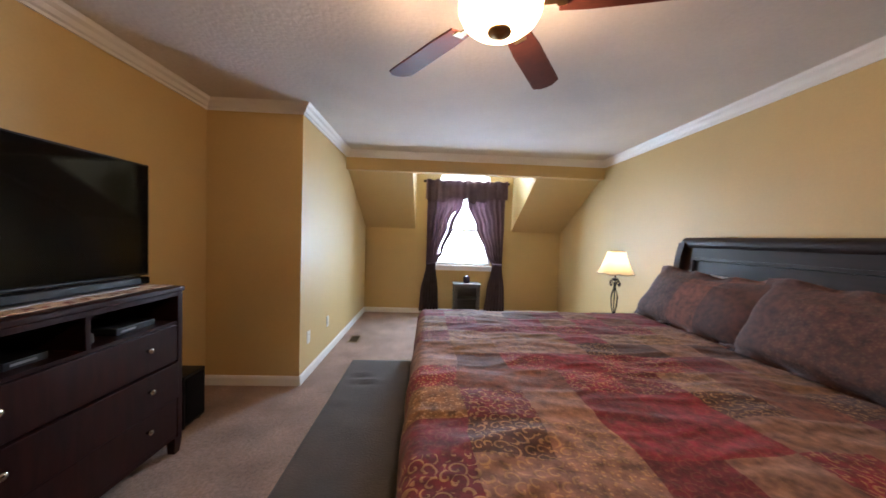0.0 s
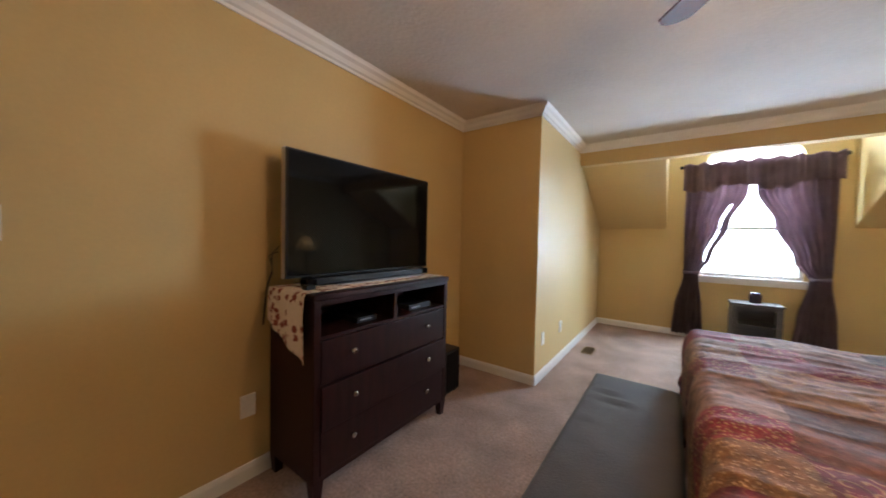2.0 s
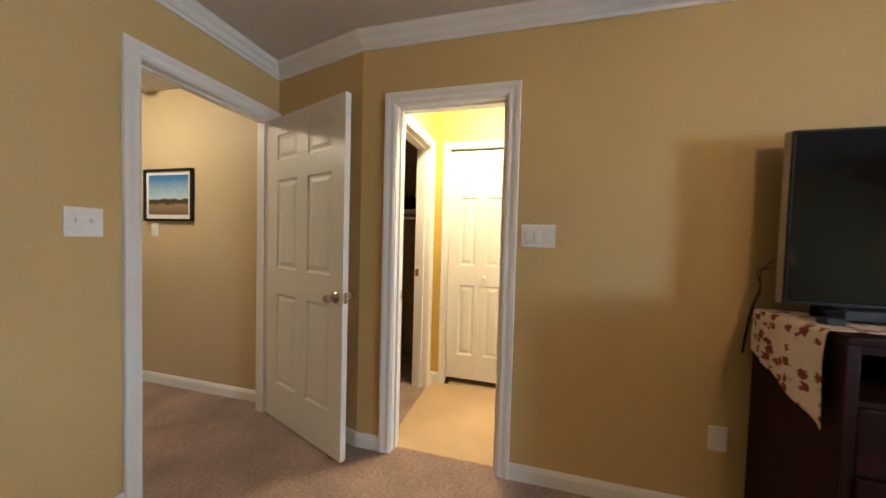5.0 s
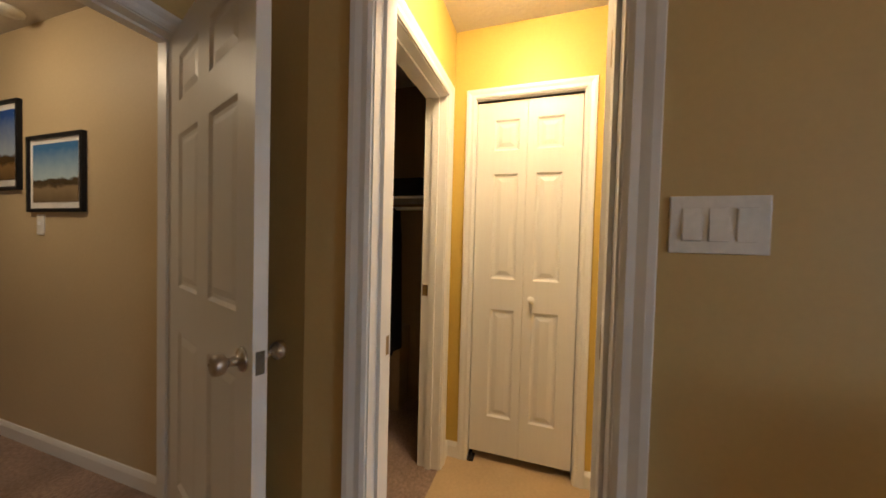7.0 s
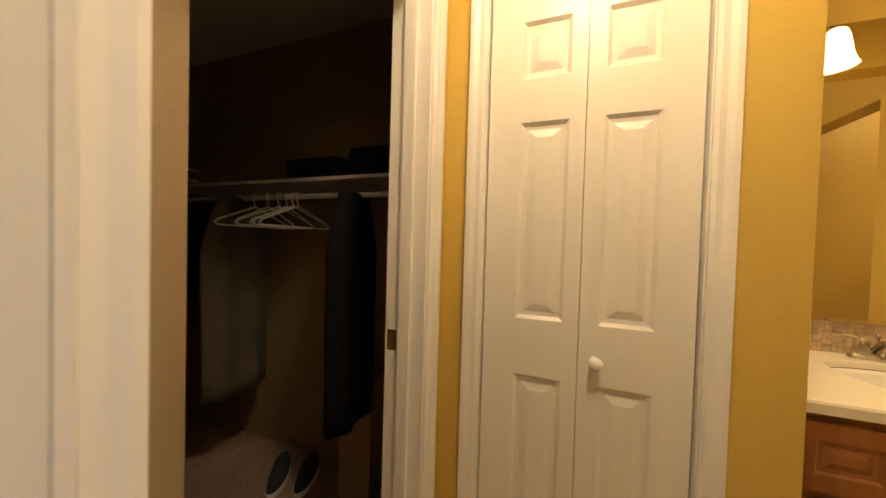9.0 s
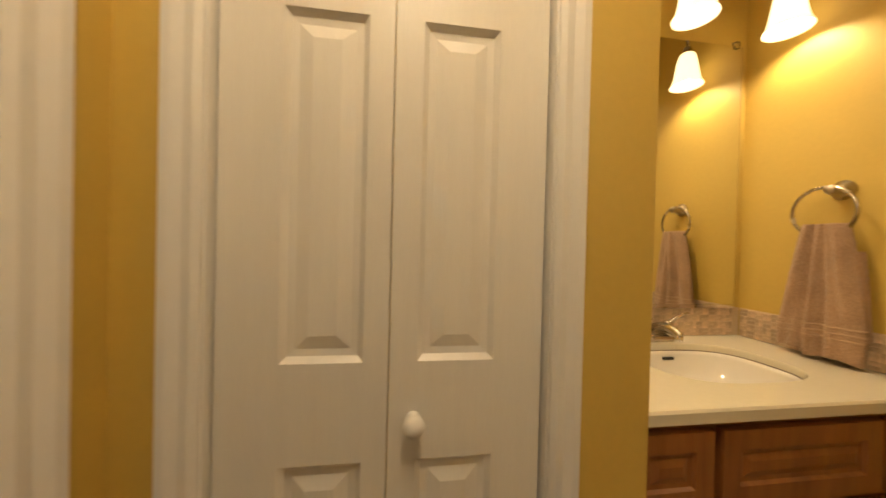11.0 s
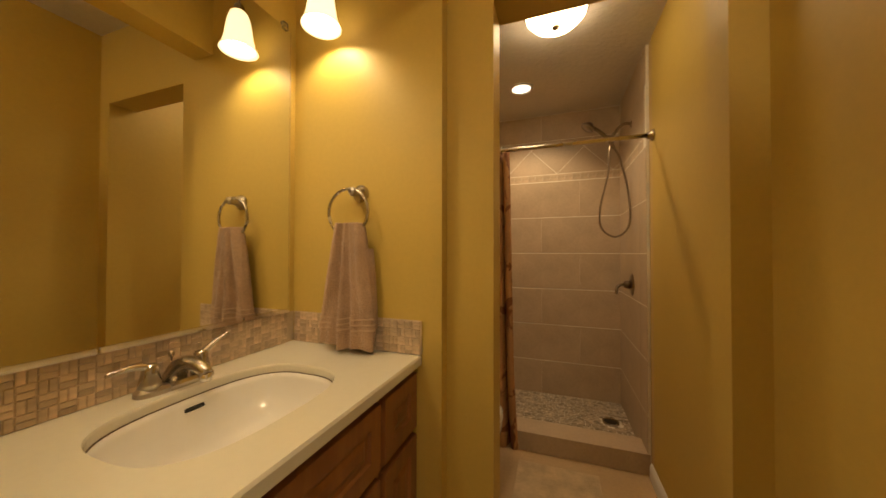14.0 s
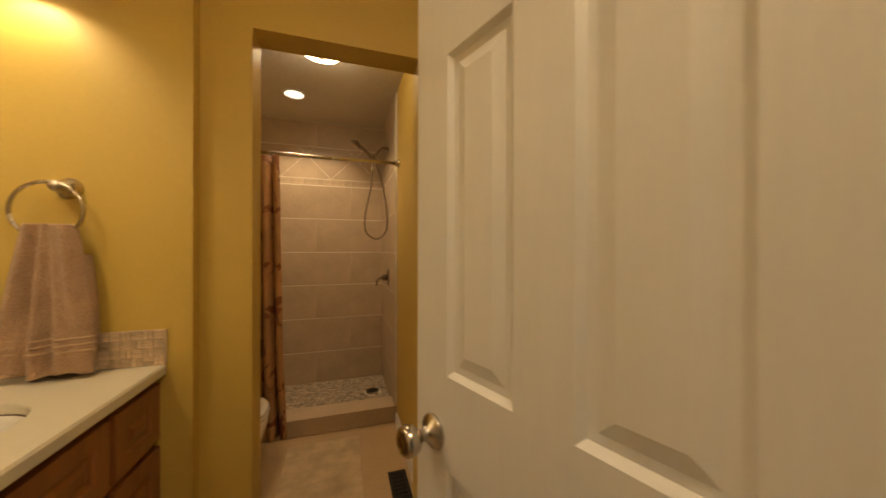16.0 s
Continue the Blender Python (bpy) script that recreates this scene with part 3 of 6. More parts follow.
jamb("door_jamb_1", [(X0, EY0 - 0.018, 0, X1, EY0, EH), (X0, EY1, 0, X1, EY1 + 0.018, EH), (X0, EY0 - 0.018, EH, X1, EY1 + 0.018, EH + 0.018),
                     (X0 + 0.045, EY0, 0, X0 + 0.08, EY0 + 0.011, EH), (X0 + 0.045, EY1 - 0.011, 0, X0 + 0.08, EY1, EH), (X0 + 0.045, EY0 + 0.011, EH - 0.011, X0 + 0.08, EY1 - 0.011, EH)])
casing("door_casing_3", (HX0 - 0.005, YS, 0), (HX1 + 0.005, YS, 0), HH + 0.005, (0, 1, 0))
Y0, Y1 = YS - 0.1215, YS + 0.0015
jamb("door_jamb_2", [(HX0 - 0.018, Y0, 0, HX0, Y1, HH), (HX1, Y0, 0, HX1 + 0.018, Y1, HH), (HX0 - 0.018, Y0, HH, HX1 + 0.018, Y1, HH + 0.018),
                     (HX0, Y0 + 0.03, 0, HX0 + 0.011, Y0 + 0.07, HH), (HX1 - 0.011, Y0 + 0.03, 0, HX1, Y0 + 0.07, HH), (HX0 + 0.011, Y0 + 0.03, HH - 0.011, HX1 - 0.011, Y0 + 0.07, HH)])
casing("door_casing_4", (CX0 - 0.005, YL, 0), (CX1 + 0.005, YL, 0), EH + 0.005, (0, 1, 0))
Y0, Y1 = YL - 0.1215, YL + 0.0015
jamb("door_jamb_3", [(CX0 - 0.018, Y0, 0, CX0, Y1, EH), (CX1, Y0, 0, CX1 + 0.018, Y1, EH), (CX0 - 0.018, Y0, EH, CX1 + 0.018, Y1, EH + 0.018),
                     (CX0, Y0 + 0.045, 0, CX0 + 0.011, Y0 + 0.08, EH), (CX1 - 0.011, Y0 + 0.045, 0, CX1, Y0 + 0.08, EH), (CX0 + 0.011, Y0 + 0.045, EH - 0.011, CX1 - 0.011, Y0 + 0.08, EH)])
casing("door_casing_5", (XB, BY0 - 0.003, 0), (XB, BY1 + 0.003, 0), BH + 0.003, (1, 0, 0), wide=0.78)
jamb("door_jamb_4", [(XB - 0.12, BY0 - 0.012, 0, XB + 0.0015, BY0, BH), (XB - 0.12, BY1, 0, XB + 0.0015, BY1 + 0.012, BH), (XB - 0.12, BY0 - 0.012, BH, XB + 0.0015, BY1 + 0.012, BH + 0.012)])


def knob_set(door, x, z, thick):
    """A round passage knob on each face of a door and the latch in its edge."""
    for s in (1, -1):
        prof = [(0.032, 0.0), (0.033, 0.003), (0.030, 0.008), (0.014, 0.012), (0.011, 0.03), (0.013, 0.036), (0.024, 0.044), (0.0275, 0.055), (0.026, 0.066), (0.020, 0.071), (0.010, 0.071), (0.0, 0.069)]
        bm = lathe([(max(r, 0.0005), s * (thick / 2 + h)) for r, h in prof], 28, (x, 0, z), "y")
        part("door_knob", bm, M_NICKEL, door, "brushed nickel round knob", smooth=True)


def hinges(door, zs, thick, side=1):
    for z in zs:
        part("hinge", tube([(-0.003, side * (thick / 2 + 0.005), z - 0.045), (-0.003, side * (thick / 2 + 0.005), z + 0.045)], 0.006, 10), M_BRASS, door, "aged brass hinge")


def panel_door(name, width, height, m, label, thick=0.035, edge=0.105, mid=0.10):
    pw = (width - 2 * edge - mid) / 2
    cols = [(edge, edge + pw), (edge + pw + mid, width - edge)]
    ob = tagged(new(name), label, "door", "", "structure")
    ob.matrix_world = m
    INV[ob] = None
    part("door_leaf", leaf(width, height, thick, cols, ROWS6, 0.012), M_DOOR, ob)
    knob_set(ob, width - 0.06, 0.93, thick)
    part("latch_plate", boxes((width - 0.0005, -0.011, 0.90, width + 0.0015, 0.011, 0.96)), M_NICKEL, ob, "nickel latch plate")
    return ob


# hallway door, swung into the bedroom
hx, hy, fx, fy = HX0 + 0.006, YS + 0.006, -1.235, -0.557
d1 = panel_door("door_1", 0.825, 2.046, pose(hx, hy, 0, 0, 0, math.degrees(math.atan2(fy - hy, fx - hx))), "white six-panel hallway door standing open", edge=0.115, mid=0.115)
hinges(d1, (0.25, 1.05, 1.80), 0.035, 1)
# bath door, swung into the bath
hx, hy, fx, fy = XW - 0.1445, EY1 - 0.004, -1.742, 0.838
d2 = panel_door("door_2", 0.605, 2.01, pose(hx, hy, 0, 0, 0, math.degrees(math.atan2(fy - hy, fx - hx))), "white six-panel bathroom door standing open", edge=0.10, mid=0.095)
hinges(d2, (0.25, 1.00, 1.75), 0.035, -1)
# strike plates on the jambs
solo("strike_plate", boxes((XW - 0.115, EY0 - 0.0005, 0.89, XW - 0.085, EY0 + 0.0015, 0.95)), M_BRASS, "small brass strike plate on the door jamb", "strike plate")
solo("strike_plate", boxes((CX0 - 0.0005, YL - 0.115, 0.95, CX0 + 0.0015, YL - 0.085, 1.01)), M_BRASS, "small brass strike plate on the closet jamb", "strike plate")
solo("hinge_plate", boxes((XW - 0.1195, EY1 - 0.0015, 0.955, XW - 0.082, EY1 + 0.0005, 1.045), bevel=0.0), M_BRASS, "aged brass hinge leaf on the door jamb", "hinge")
# folding doors of the linen closet
fold = tagged(new("door_3"), "white six-panel folding closet doors, shut", "door", "", "structure")
fold.matrix_world = pose(XB - 0.036, BY0 + 0.004, 0, 0, 0, 90)
INV[fold] = None
w = (BY1 - BY0 - 0.008) / 2
part("door_leaf", leaf(w - 0.001, 2.030, 0.032, [(0.096, 0.232)], ROWS6, 0.05), M_DOOR, fold)
bm = leaf(w - 0.001, 2.030, 0.032, [(0.048, 0.184)], ROWS6, 0.05)
bm.transform(Matrix.Translation((w + 0.001, 0, 0)))
part("door_leaf", bm, M_DOOR, fold)
bm = lathe([(0.0135, 0), (0.0135, 0.002), (0.009, 0.006), (0.009, 0.012), (0.017, 0.019), (0.019, 0.027), (0.016, 0.034), (0.008, 0.038), (0.001, 0.039)], 24, (0, 0, 0), "y")
bm.transform(pose(w + 0.044, -0.016, 0.946, 0, 0, 180))
part("door_knob", bm, M_TRIM, fold, "small white wooden knob", smooth=True)
solo("folding_door_track", boxes((XB - 0.06, BY0, 2.0335, XB - 0.018, BY1, BH)), M_GAP, "dark metal folding door track", "door track")
solo("pivot_bracket", boxes((XB - 0.05, BY0 + 0.002, 0, XB + 0.012, BY0 + 0.035, 0.012), (XB - 0.05, BY0 + 0.002, 0.012, XB - 0.02, BY0 + 0.02, 0.028)), M_IRON, "dark metal pivot bracket on the floor", "bracket")
solo("door_stop", tube([(-1.47, -0.82, 0.055), (-1.41, -0.80, 0.055)], 0.007, 8), M_NICKEL, "small metal door stop on the baseboard", "door stop")

# ================= window and curtains =================
win = tagged(new("window_1"), "white arched window, bright with daylight", "window", "", "structure")
win.matrix_world = Matrix.Translation((0, 0, 0))
INV[win] = None
WY = YN + 0.06
fw = 0.045
part("window_frame", boxes((WX0, WY - 0.03, WZ0, WX0 + fw, WY + 0.03, WZS), (WX1 - fw, WY - 0.03, WZ0, WX1, WY + 0.03, WZS), (WX0 + fw, WY - 0.03, WZ0, WX1 - fw, WY + 0.03, WZ0 + fw),
                           (WX0 + fw, WY - 0.03, WZS - 0.03, WX1 - fw, WY + 0.03, WZS + 0.02), (WX0 + fw, WY - 0.02, 1.47, WX1 - fw, WY + 0.02, 1.51)), M_TRIM, win)
arc = [(cx - (rx - 0.02) * math.cos(math.pi * k / 24), WY, WZS + 0.02 + (WZT - WZS - 0.04) * math.sin(math.pi * k / 24)) for k in range(25)]
part("arch_frame", tube(arc, 0.022, 8), M_TRIM, win)
for z0, z1 in ((WZ0 + fw, 1.47), (1.51, WZS - 0.03)):
    p = part("pane", boxes((WX0 + fw, WY - 0.003, z0, WX1 - fw, WY + 0.003, z1)), M_GLASS, win)
    p.visible_shadow = False
part("window_sill", box(WX0 - 0.06, YN - 0.05, WZ0 - 0.02, WX1 + 0.06, WY - 0.03, WZ0 + 0.004, 0.006), M_TRIM, win)
part("window_apron", boxes((WX0 - 0.04, YN - 0.016, WZ0 - 0.09, WX1 + 0.04, YN, WZ0 - 0.021)), M_TRIM, win)


def curtain_side(x_out, x_in_top, x_tie0, x_tie1, x_bot0, x_bot1, seed, slit=False):
    """One tied-back curtain: full at the head, gathered at the tie, loose below."""
    rng = random.Random(seed)
    ph = [rng.uniform(0, 6.28) for _ in range(4)]
    keys = [(0.06, x_bot0, x_bot1), (0.40, x_bot0 * 0.8 + x_tie0 * 0.2, x_bot1 * 0.7 + x_tie1 * 0.3), (0.88, x_tie0, x_tie1), (1.10, x_tie0 * 0.7 + x_out * 0.3, x_tie1 * 0.75 + x_in_top * 0.25),
            (1.55, x_out, x_tie1 * 0.42 + x_in_top * 0.58), (1.95, x_out, x_in_top * 0.9 + x_tie1 * 0.1), (2.29, x_out, x_in_top)]

    def span(z):
        for (z0, a0, b0), (z1, a1, b1) in zip(keys, keys[1:]):
            if z <= z1 + 1e-6:
                t = (z - z0) / (z1 - z0)
                t = t * t * (3 - 2 * t)
                return a0 + (a1 - a0) * t, b0 + (b1 - b0) * t
        return x_out, x_in_top

    def f(u, v):
        z = 0.06 + v * 2.23
        a, b = span(z)
        amp = 0.022 + 0.012 * math.sin(3 * v + ph[0])
        y = YN - 0.10 + amp * math.sin(u * 40 + ph[1] + 0.6 * math.sin(4 * v)) + 0.010 * math.sin(u * 17 + ph[2])
        return (a + (b - a) * u, y, z)
    bm = sheet(f, 84, 40, 0.003)
    if slit:
        gone = []
        for fc in bm.faces:
            c = fc.calc_center_median()
            a, b = span(c.z)
            u = (c.x - a) / (b - a)
            if 1.08 < c.z < 1.80 and 0.70 + 0.1 * c.z - 0.072 < u < 0.70 + 0.1 * c.z - 0.03:
                gone.append(fc)
        bmesh.ops.delete(bm, geom=gone, context="FACES")
    return bm


drape = thing("curtain", (cx, YN - 0.1, 0.06), "plum patterned curtains tied back beside the window", "curtain")
part("curtain_panel", curtain_side(0.46, 1.13, 0.47, 0.63, 0.36, 0.70, 3, True), M_CURTAIN, drape, smooth=True)
part("curtain_panel", curtain_side(1.80, 1.10, 1.79, 1.62, 1.86, 1.50, 5), M_CURTAIN, drape, smooth=True)
part("valance", sheet(lambda u, v: (0.43 + u * 1.41, YN - 0.135 + 0.016 * math.sin(u * 74) + 0.008 * math.sin(u * 31 + 1), 2.335 - v * (0.34 + 0.045 * math.sin(u * 3.1416 * 4) + 0.012 * math.sin(u * 37)) + 0.014 * math.sin(u * 52)), 120, 14, 0.003), M_CURTAIN, drape, "gathered plum valance", smooth=True)
part("curtain_rod", tube([(0.40, YN - 0.09, 2.31), (1.87, YN - 0.09, 2.31)], 0.012, 10), M_IRON, drape)
for x in (0.405, 1.862):
    part("finial", lathe([(0.004, -0.02), (0.022, -0.01), (0.026, 0.0), (0.022, 0.012), (0.003, 0.022)], 14, (x, YN - 0.09, 2.31), "x"), M_IRON, drape, smooth=True)
    part("rod_bracket", boxes((x + (0.02 if x < 1 else -0.03), YN - 0.09, 2.303, x + (0.03 if x < 1 else -0.02), YN, 2.317)), M_IRON, drape)
for x in (0.55, 1.705):
    part("tieback", lathe([(0.086, -0.02), (0.09, 0), (0.086, 0.02)], 20, (x, YN - 0.10, 0.90), "z", cap=False), M_CURTAIN, drape)

sky_glow = glow("bright_sky", (0.93, 0.97, 1.0), 5.0)
solo("backdrop", boxes((-4.0, 9.0, -2.0, 6.0, 9.05, 7.0)), sky_glow, "bright overcast sky outside the window", "sky", "structure")
solo("ground", boxes((-60, -60, -3.2, 60, 60, -3.0)), mat("lawn", (0.06, 0.08, 0.03), 0.9, var=0.3), "grass far below the window", "ground", "structure")

# ================= small stand under the window =================
stand = thing("side_table", (1.155, 5.79, 0), "small grey open-fronted side table under the window", "side table")
x0, x1, y0, y1 = 0.94, 1.37, 5.62, 5.90
M_STAND = wood("grey_stand", (0.06, 0.055, 0.05), (0.11, 0.10, 0.09), 0.5, 4)
part("tabletop", box(x0 - 0.015, y0 - 0.015, 0.575, x1 + 0.015, y1 + 0.01, 0.595, 0.004), M_STAND, stand)
for x in (x0, x1 - 0.02):
    part("side_panel", boxes((x, y0, 0.0, x + 0.02, y1, 0.575)), M_STAND, stand)
part("back_panel", boxes((x0 + 0.02, y1 - 0.012, 0.05, x1 - 0.02, y1, 0.575)), M_STAND, stand)
for z in (0.08, 0.33):
    part("shelf", boxes((x0 + 0.02, y0, z, x1 - 0.02, y1 - 0.012, z + 0.016)), M_STAND, stand)
part("door_frame", boxes((x0 + 0.02, y0 - 0.012, 0.05, x0 + 0.055, y0 - 0.001, 0.57), (x1 - 0.055, y0 - 0.012, 0.05, x1 - 0.02, y0 - 0.001, 0.57), (x0 + 0.055, y0 - 0.012, 0.53, x1 - 0.055, y0 - 0.001, 0.57)), M_STAND, stand)
solo("candle_jar", lathe([(0.05, 0.0), (0.056, 0.005), (0.058, 0.085), (0.052, 0.092), (0.048, 0.10), (0.048, 0.115), (0.04, 0.12), (0.002, 0.121)], 24, (1.16, 5.78, 0.595)), mat("jar_plum", (0.05, 0.035, 0.06), 0.25), "dark lidded candle jar on the side table", "candle jar", smooth=True)

# ================= plates, vents =================


def wall_plate(name, p, normal, w, h, rows, label, category):
    """A switch or outlet plate: rows of (offset across, kind)."""
    nrm = Vector(normal)
    side = Vector((0, 0, 1)).cross(nrm)
    m = Matrix.Translation(p) @ Matrix((side, Vector((0, 0, 1)), nrm)).transposed().to_4x4()
    ob = thing(name, m, label, category, world=False)
    part("plate", box(-w / 2, -h / 2, 0, w / 2, h / 2, 0.006, 0.002), M_PLATE, ob)
    for off, kind in rows:
        if kind.startswith("rocker"):
            part("rocker_gap", boxes((off - 0.0171, -0.0343, 0.0055, off + 0.0171, 0.0343, 0.0063)), M_SEAM, ob)
            bm = box(off - 0.0165, -0.0335, 0.0062, off + 0.0165, 0.0335, 0.0085, 0.001)
            bm.transform(Matrix.Translation((0, 0, 0.0008)) @ Matrix.Rotation(radians(-3.6 if kind == "rocker" else 2.6), 4, "X"))
            part("rocker", bm, M_PLATE, ob)
            for z in (-0.048, 0.048):
                part("screw", lathe([(0.0032, 0.0060), (0.0030, 0.0069), (0.0005, 0.0070)], 12, (off, z, 0)), M_PLATE, ob)
        elif kind == "toggle":
            part("toggle", box(off - 0.005, -0.004, 0.006, off + 0.005, 0.014, 0.016, 0.001), M_PLATE, ob)
        elif kind == "socket":
            for z in (-0.02, 0.02):
                part("socket", lathe([(0.016, 0.0061), (0.016, 0.0075), (0.0155, 0.008)], 20, (off, z, 0)), M_PLATE, ob)
                part("slot", boxes((off - 0.007, z - 0.003, 0.0081, off - 0.005, z + 0.006, 0.0084), (off + 0.005, z - 0.003, 0.0081, off + 0.007, z + 0.006, 0.0084)), M_GAP, ob)
    return ob


wall_plate("light_switch", (XW, 0.446, 1.298), (1, 0, 0), 0.168, 0.117, [(-0.046, "rocker"), (0, "rocker"), (0.046, "rocker_up")], "white triple rocker switch plate on a tan wall", "light switch")
wall_plate("light_switch", (-0.565, YS, 1.30), (0, 1, 0), 0.118, 0.117, [(-0.023, "toggle"), (0.023, "toggle")], "white double switch plate beside the hallway door", "light switch")
wall_plate("wall_outlet", (XW, 1.266, 0.39), (1, 0, 0), 0.072, 0.116, [], "white blank outlet plate on a tan wall", "wall outlet")
wall_plate("wall_outlet", (XC, 3.46, 0.37), (1, 0, 0), 0.07, 0.115, [(0, "socket")], "white outlet above the baseboard", "wall outlet")
wall_plate("wall_outlet", (XC, 4.02, 0.37), (1, 0, 0), 0.07, 0.115, [(0, "socket")], "white outlet above the baseboard", "wall outlet")
wall_plate("light_switch", (-1.63, -2.585, 1.285), (1, 0, 0), 0.07, 0.115, [(0, "toggle")], "white single switch plate in the hallway", "light switch")


def register(name, x0, y0, x1, y1, label, m):
    ob = thing(name, (x0, y0, 0), label, "floor vent")
    part("frame", boxes((x0, y0, 0, x1, y0 + 0.015, 0.006), (x0, y1 - 0.015, 0, x1, y1, 0.006), (x0, y0 + 0.015, 0, x0 + 0.015, y1 - 0.015, 0.006), (x1 - 0.015, y0 + 0.015, 0, x1, y1 - 0.015, 0.006)), m, ob)
    part("backing", boxes((x0 + 0.015, y0 + 0.015, 0.0005, x1 - 0.015, y1 - 0.015, 0.0015)), M_GAP, ob)
    long_y = y1 - y0 > x1 - x0
    n = 9
    for k in range(n):
        if long_y:
            y = y0 + 0.02 + (y1 - y0 - 0.045) * k / (n - 1)
            part("slat", boxes((x0 + 0.015, y, 0.0015, x1 - 0.015, y + 0.006, 0.005)), m, ob)
        else:
            x = x0 + 0.02 + (x1 - x0 - 0.045) * k / (n - 1)
            part("slat", boxes((x, y0 + 0.015, 0.0015, x + 0.006, y1 - 0.015, 0.005)), m, ob)
    return ob


register("floor_vent", -0.48, 4.42, -0.35, 4.68, "brown metal floor register in the carpet", M_BRASS)
register("floor_vent", -1.66, 1.72, -1.56, 2.00, "dark scrolled floor register beside the baseboard", M_IRON)

# ================= bedroom things =================


def patchwork(name, patch, faint_scroll, strength, cols):
    """Patchwork cloth: squares of red, brown, taupe and gold with scrolls and dots."""
    m = bpy.data.materials.new(name)
    m.use_nodes = True
    nt = m.node_tree
    b = nt.nodes["Principled BSDF"]
    N = nt.nodes.new
    tc = N("ShaderNodeTexCoord")
    wob = N("ShaderNodeTexNoise")
    wob.inputs["Scale"].default_value = 3.0
    link(nt, tc.outputs["Object"], wob.inputs["Vector"])
    add = N("ShaderNodeVectorMath")
    add.operation = "MULTIPLY_ADD"
    add.inputs[1].default_value = (0.10, 0.10, 0.0)
    link(nt, wob.outputs["Color"], add.inputs[0])
    link(nt, tc.outputs["Object"], add.inputs[2])
    sc = N("ShaderNodeVectorMath")
    sc.operation = "MULTIPLY"
    sc.inputs[1].default_value = patch
    link(nt, add.outputs[0], sc.inputs[0])
    fl = N("ShaderNodeVectorMath")
    fl.operation = "FLOOR"
    link(nt, sc.outputs[0], fl.inputs[0])
    wn1 = N("ShaderNodeTexWhiteNoise")
    wn1.noise_dimensions = "3D"
    link(nt, fl.outputs[0], wn1.inputs["Vector"])
    ramp = N("ShaderNodeValToRGB")
    ramp.color_ramp.interpolation = "CONSTANT"
    e = ramp.color_ramp.elements
    e[0].position, e[0].color = cols[0][0], (*cols[0][1], 1)
    e[1].position, e[1].color = cols[1][0], (*cols[1][1], 1)
    for p, c in cols[2:]:
        k = e.new(p)
        k.color = (*c, 1)
    link(nt, wn1.outputs["Value"], ramp.inputs["Fac"])
    # curled scrolls in some squares, dots in others
    vor = N("ShaderNodeTexVoronoi")
    vor.inputs["Scale"].default_value, vor.inputs["Randomness"].default_value = 25.0, 0.8
    link(nt, add.outputs[0], vor.inputs["Vector"])
    away = N("ShaderNodeVectorMath")
    away.operation = "SUBTRACT"
    link(nt, add.outputs[0], away.inputs[0])
    link(nt, vor.outputs["Position"], away.inputs[1])
    sep = N("ShaderNodeSeparateXYZ")
    link(nt, away.outputs[0], sep.inputs[0])
    ang = N("ShaderNodeMath")
    ang.operation = "ARCTAN2"
    link(nt, sep.outputs[1], ang.inputs[0])
    link(nt, sep.outputs[0], ang.inputs[1])
    wave = N("ShaderNodeMath")
    wave.operation = "MULTIPLY_ADD"
    wave.inputs[1].default_value = 12.0
    link(nt, vor.outputs["Distance"], wave.inputs[0])
    link(nt, ang.outputs[0], wave.inputs[2])
    sn = N("ShaderNodeMath")
    sn.operation = "SINE"
    link(nt, wave.outputs[0], sn.inputs[0])
    scroll = N("ShaderNodeMapRange")
    scroll.inputs["From Min"].default_value, scroll.inputs["From Max"].default_value = 0.55, 0.8
    link(nt, sn.outputs[0], scroll.inputs["Value"])
    vor2 = N("ShaderNodeTexVoronoi")
    vor2.inputs["Scale"].default_value = 74.0
    link(nt, tc.outputs["Object"], vor2.inputs["Vector"])
    dots = N("ShaderNodeMapRange")
    dots.inputs["From Min"].default_value, dots.inputs["From Max"].default_value = 0.42, 0.30
    link(nt, vor2.outputs["Distance"], dots.inputs["Value"])
    fl2 = N("ShaderNodeVectorMath")
    fl2.operation = "ADD"
    fl2.inputs[1].default_value = (7.0, 3.0, 1.0)
    link(nt, fl.outputs[0], fl2.inputs[0])
    wn2 = N("ShaderNodeTexWhiteNoise")
    link(nt, fl2.outputs[0], wn2.inputs["Vector"])
    g1 = N("ShaderNodeMath")
    g1.operation = "GREATER_THAN"
    g1.inputs[1].default_value = 0.72
    link(nt, wn2.outputs["Value"], g1.inputs[0])
    g2 = N("ShaderNodeMath")
    g2.operation = "LESS_THAN"
    g2.inputs[1].default_value = 0.18
    link(nt, wn2.outputs["Value"], g2.inputs[0])
    m1 = N("ShaderNodeMath")
    m1.operation = "MULTIPLY"
    link(nt, scroll.outputs[0], m1.inputs[0])
    faint = N("ShaderNodeMath")
    faint.operation = "MULTIPLY_ADD"
    faint.inputs[1].default_value, faint.inputs[2].default_value = 0.9 - faint_scroll, faint_scroll
    link(nt, g1.outputs[0], faint.inputs[0])
    link(nt, faint.outputs[0], m1.inputs[1])
    m2 = N("ShaderNodeMath")
    m2.operation = "MULTIPLY"
    link(nt, dots.outputs[0], m2.inputs[0])
    link(nt, g2.outputs[0], m2.inputs[1])
    mx = N("ShaderNodeMath")
    mx.operation = "MAXIMUM"
    link(nt, m1.outputs[0], mx.inputs[0])
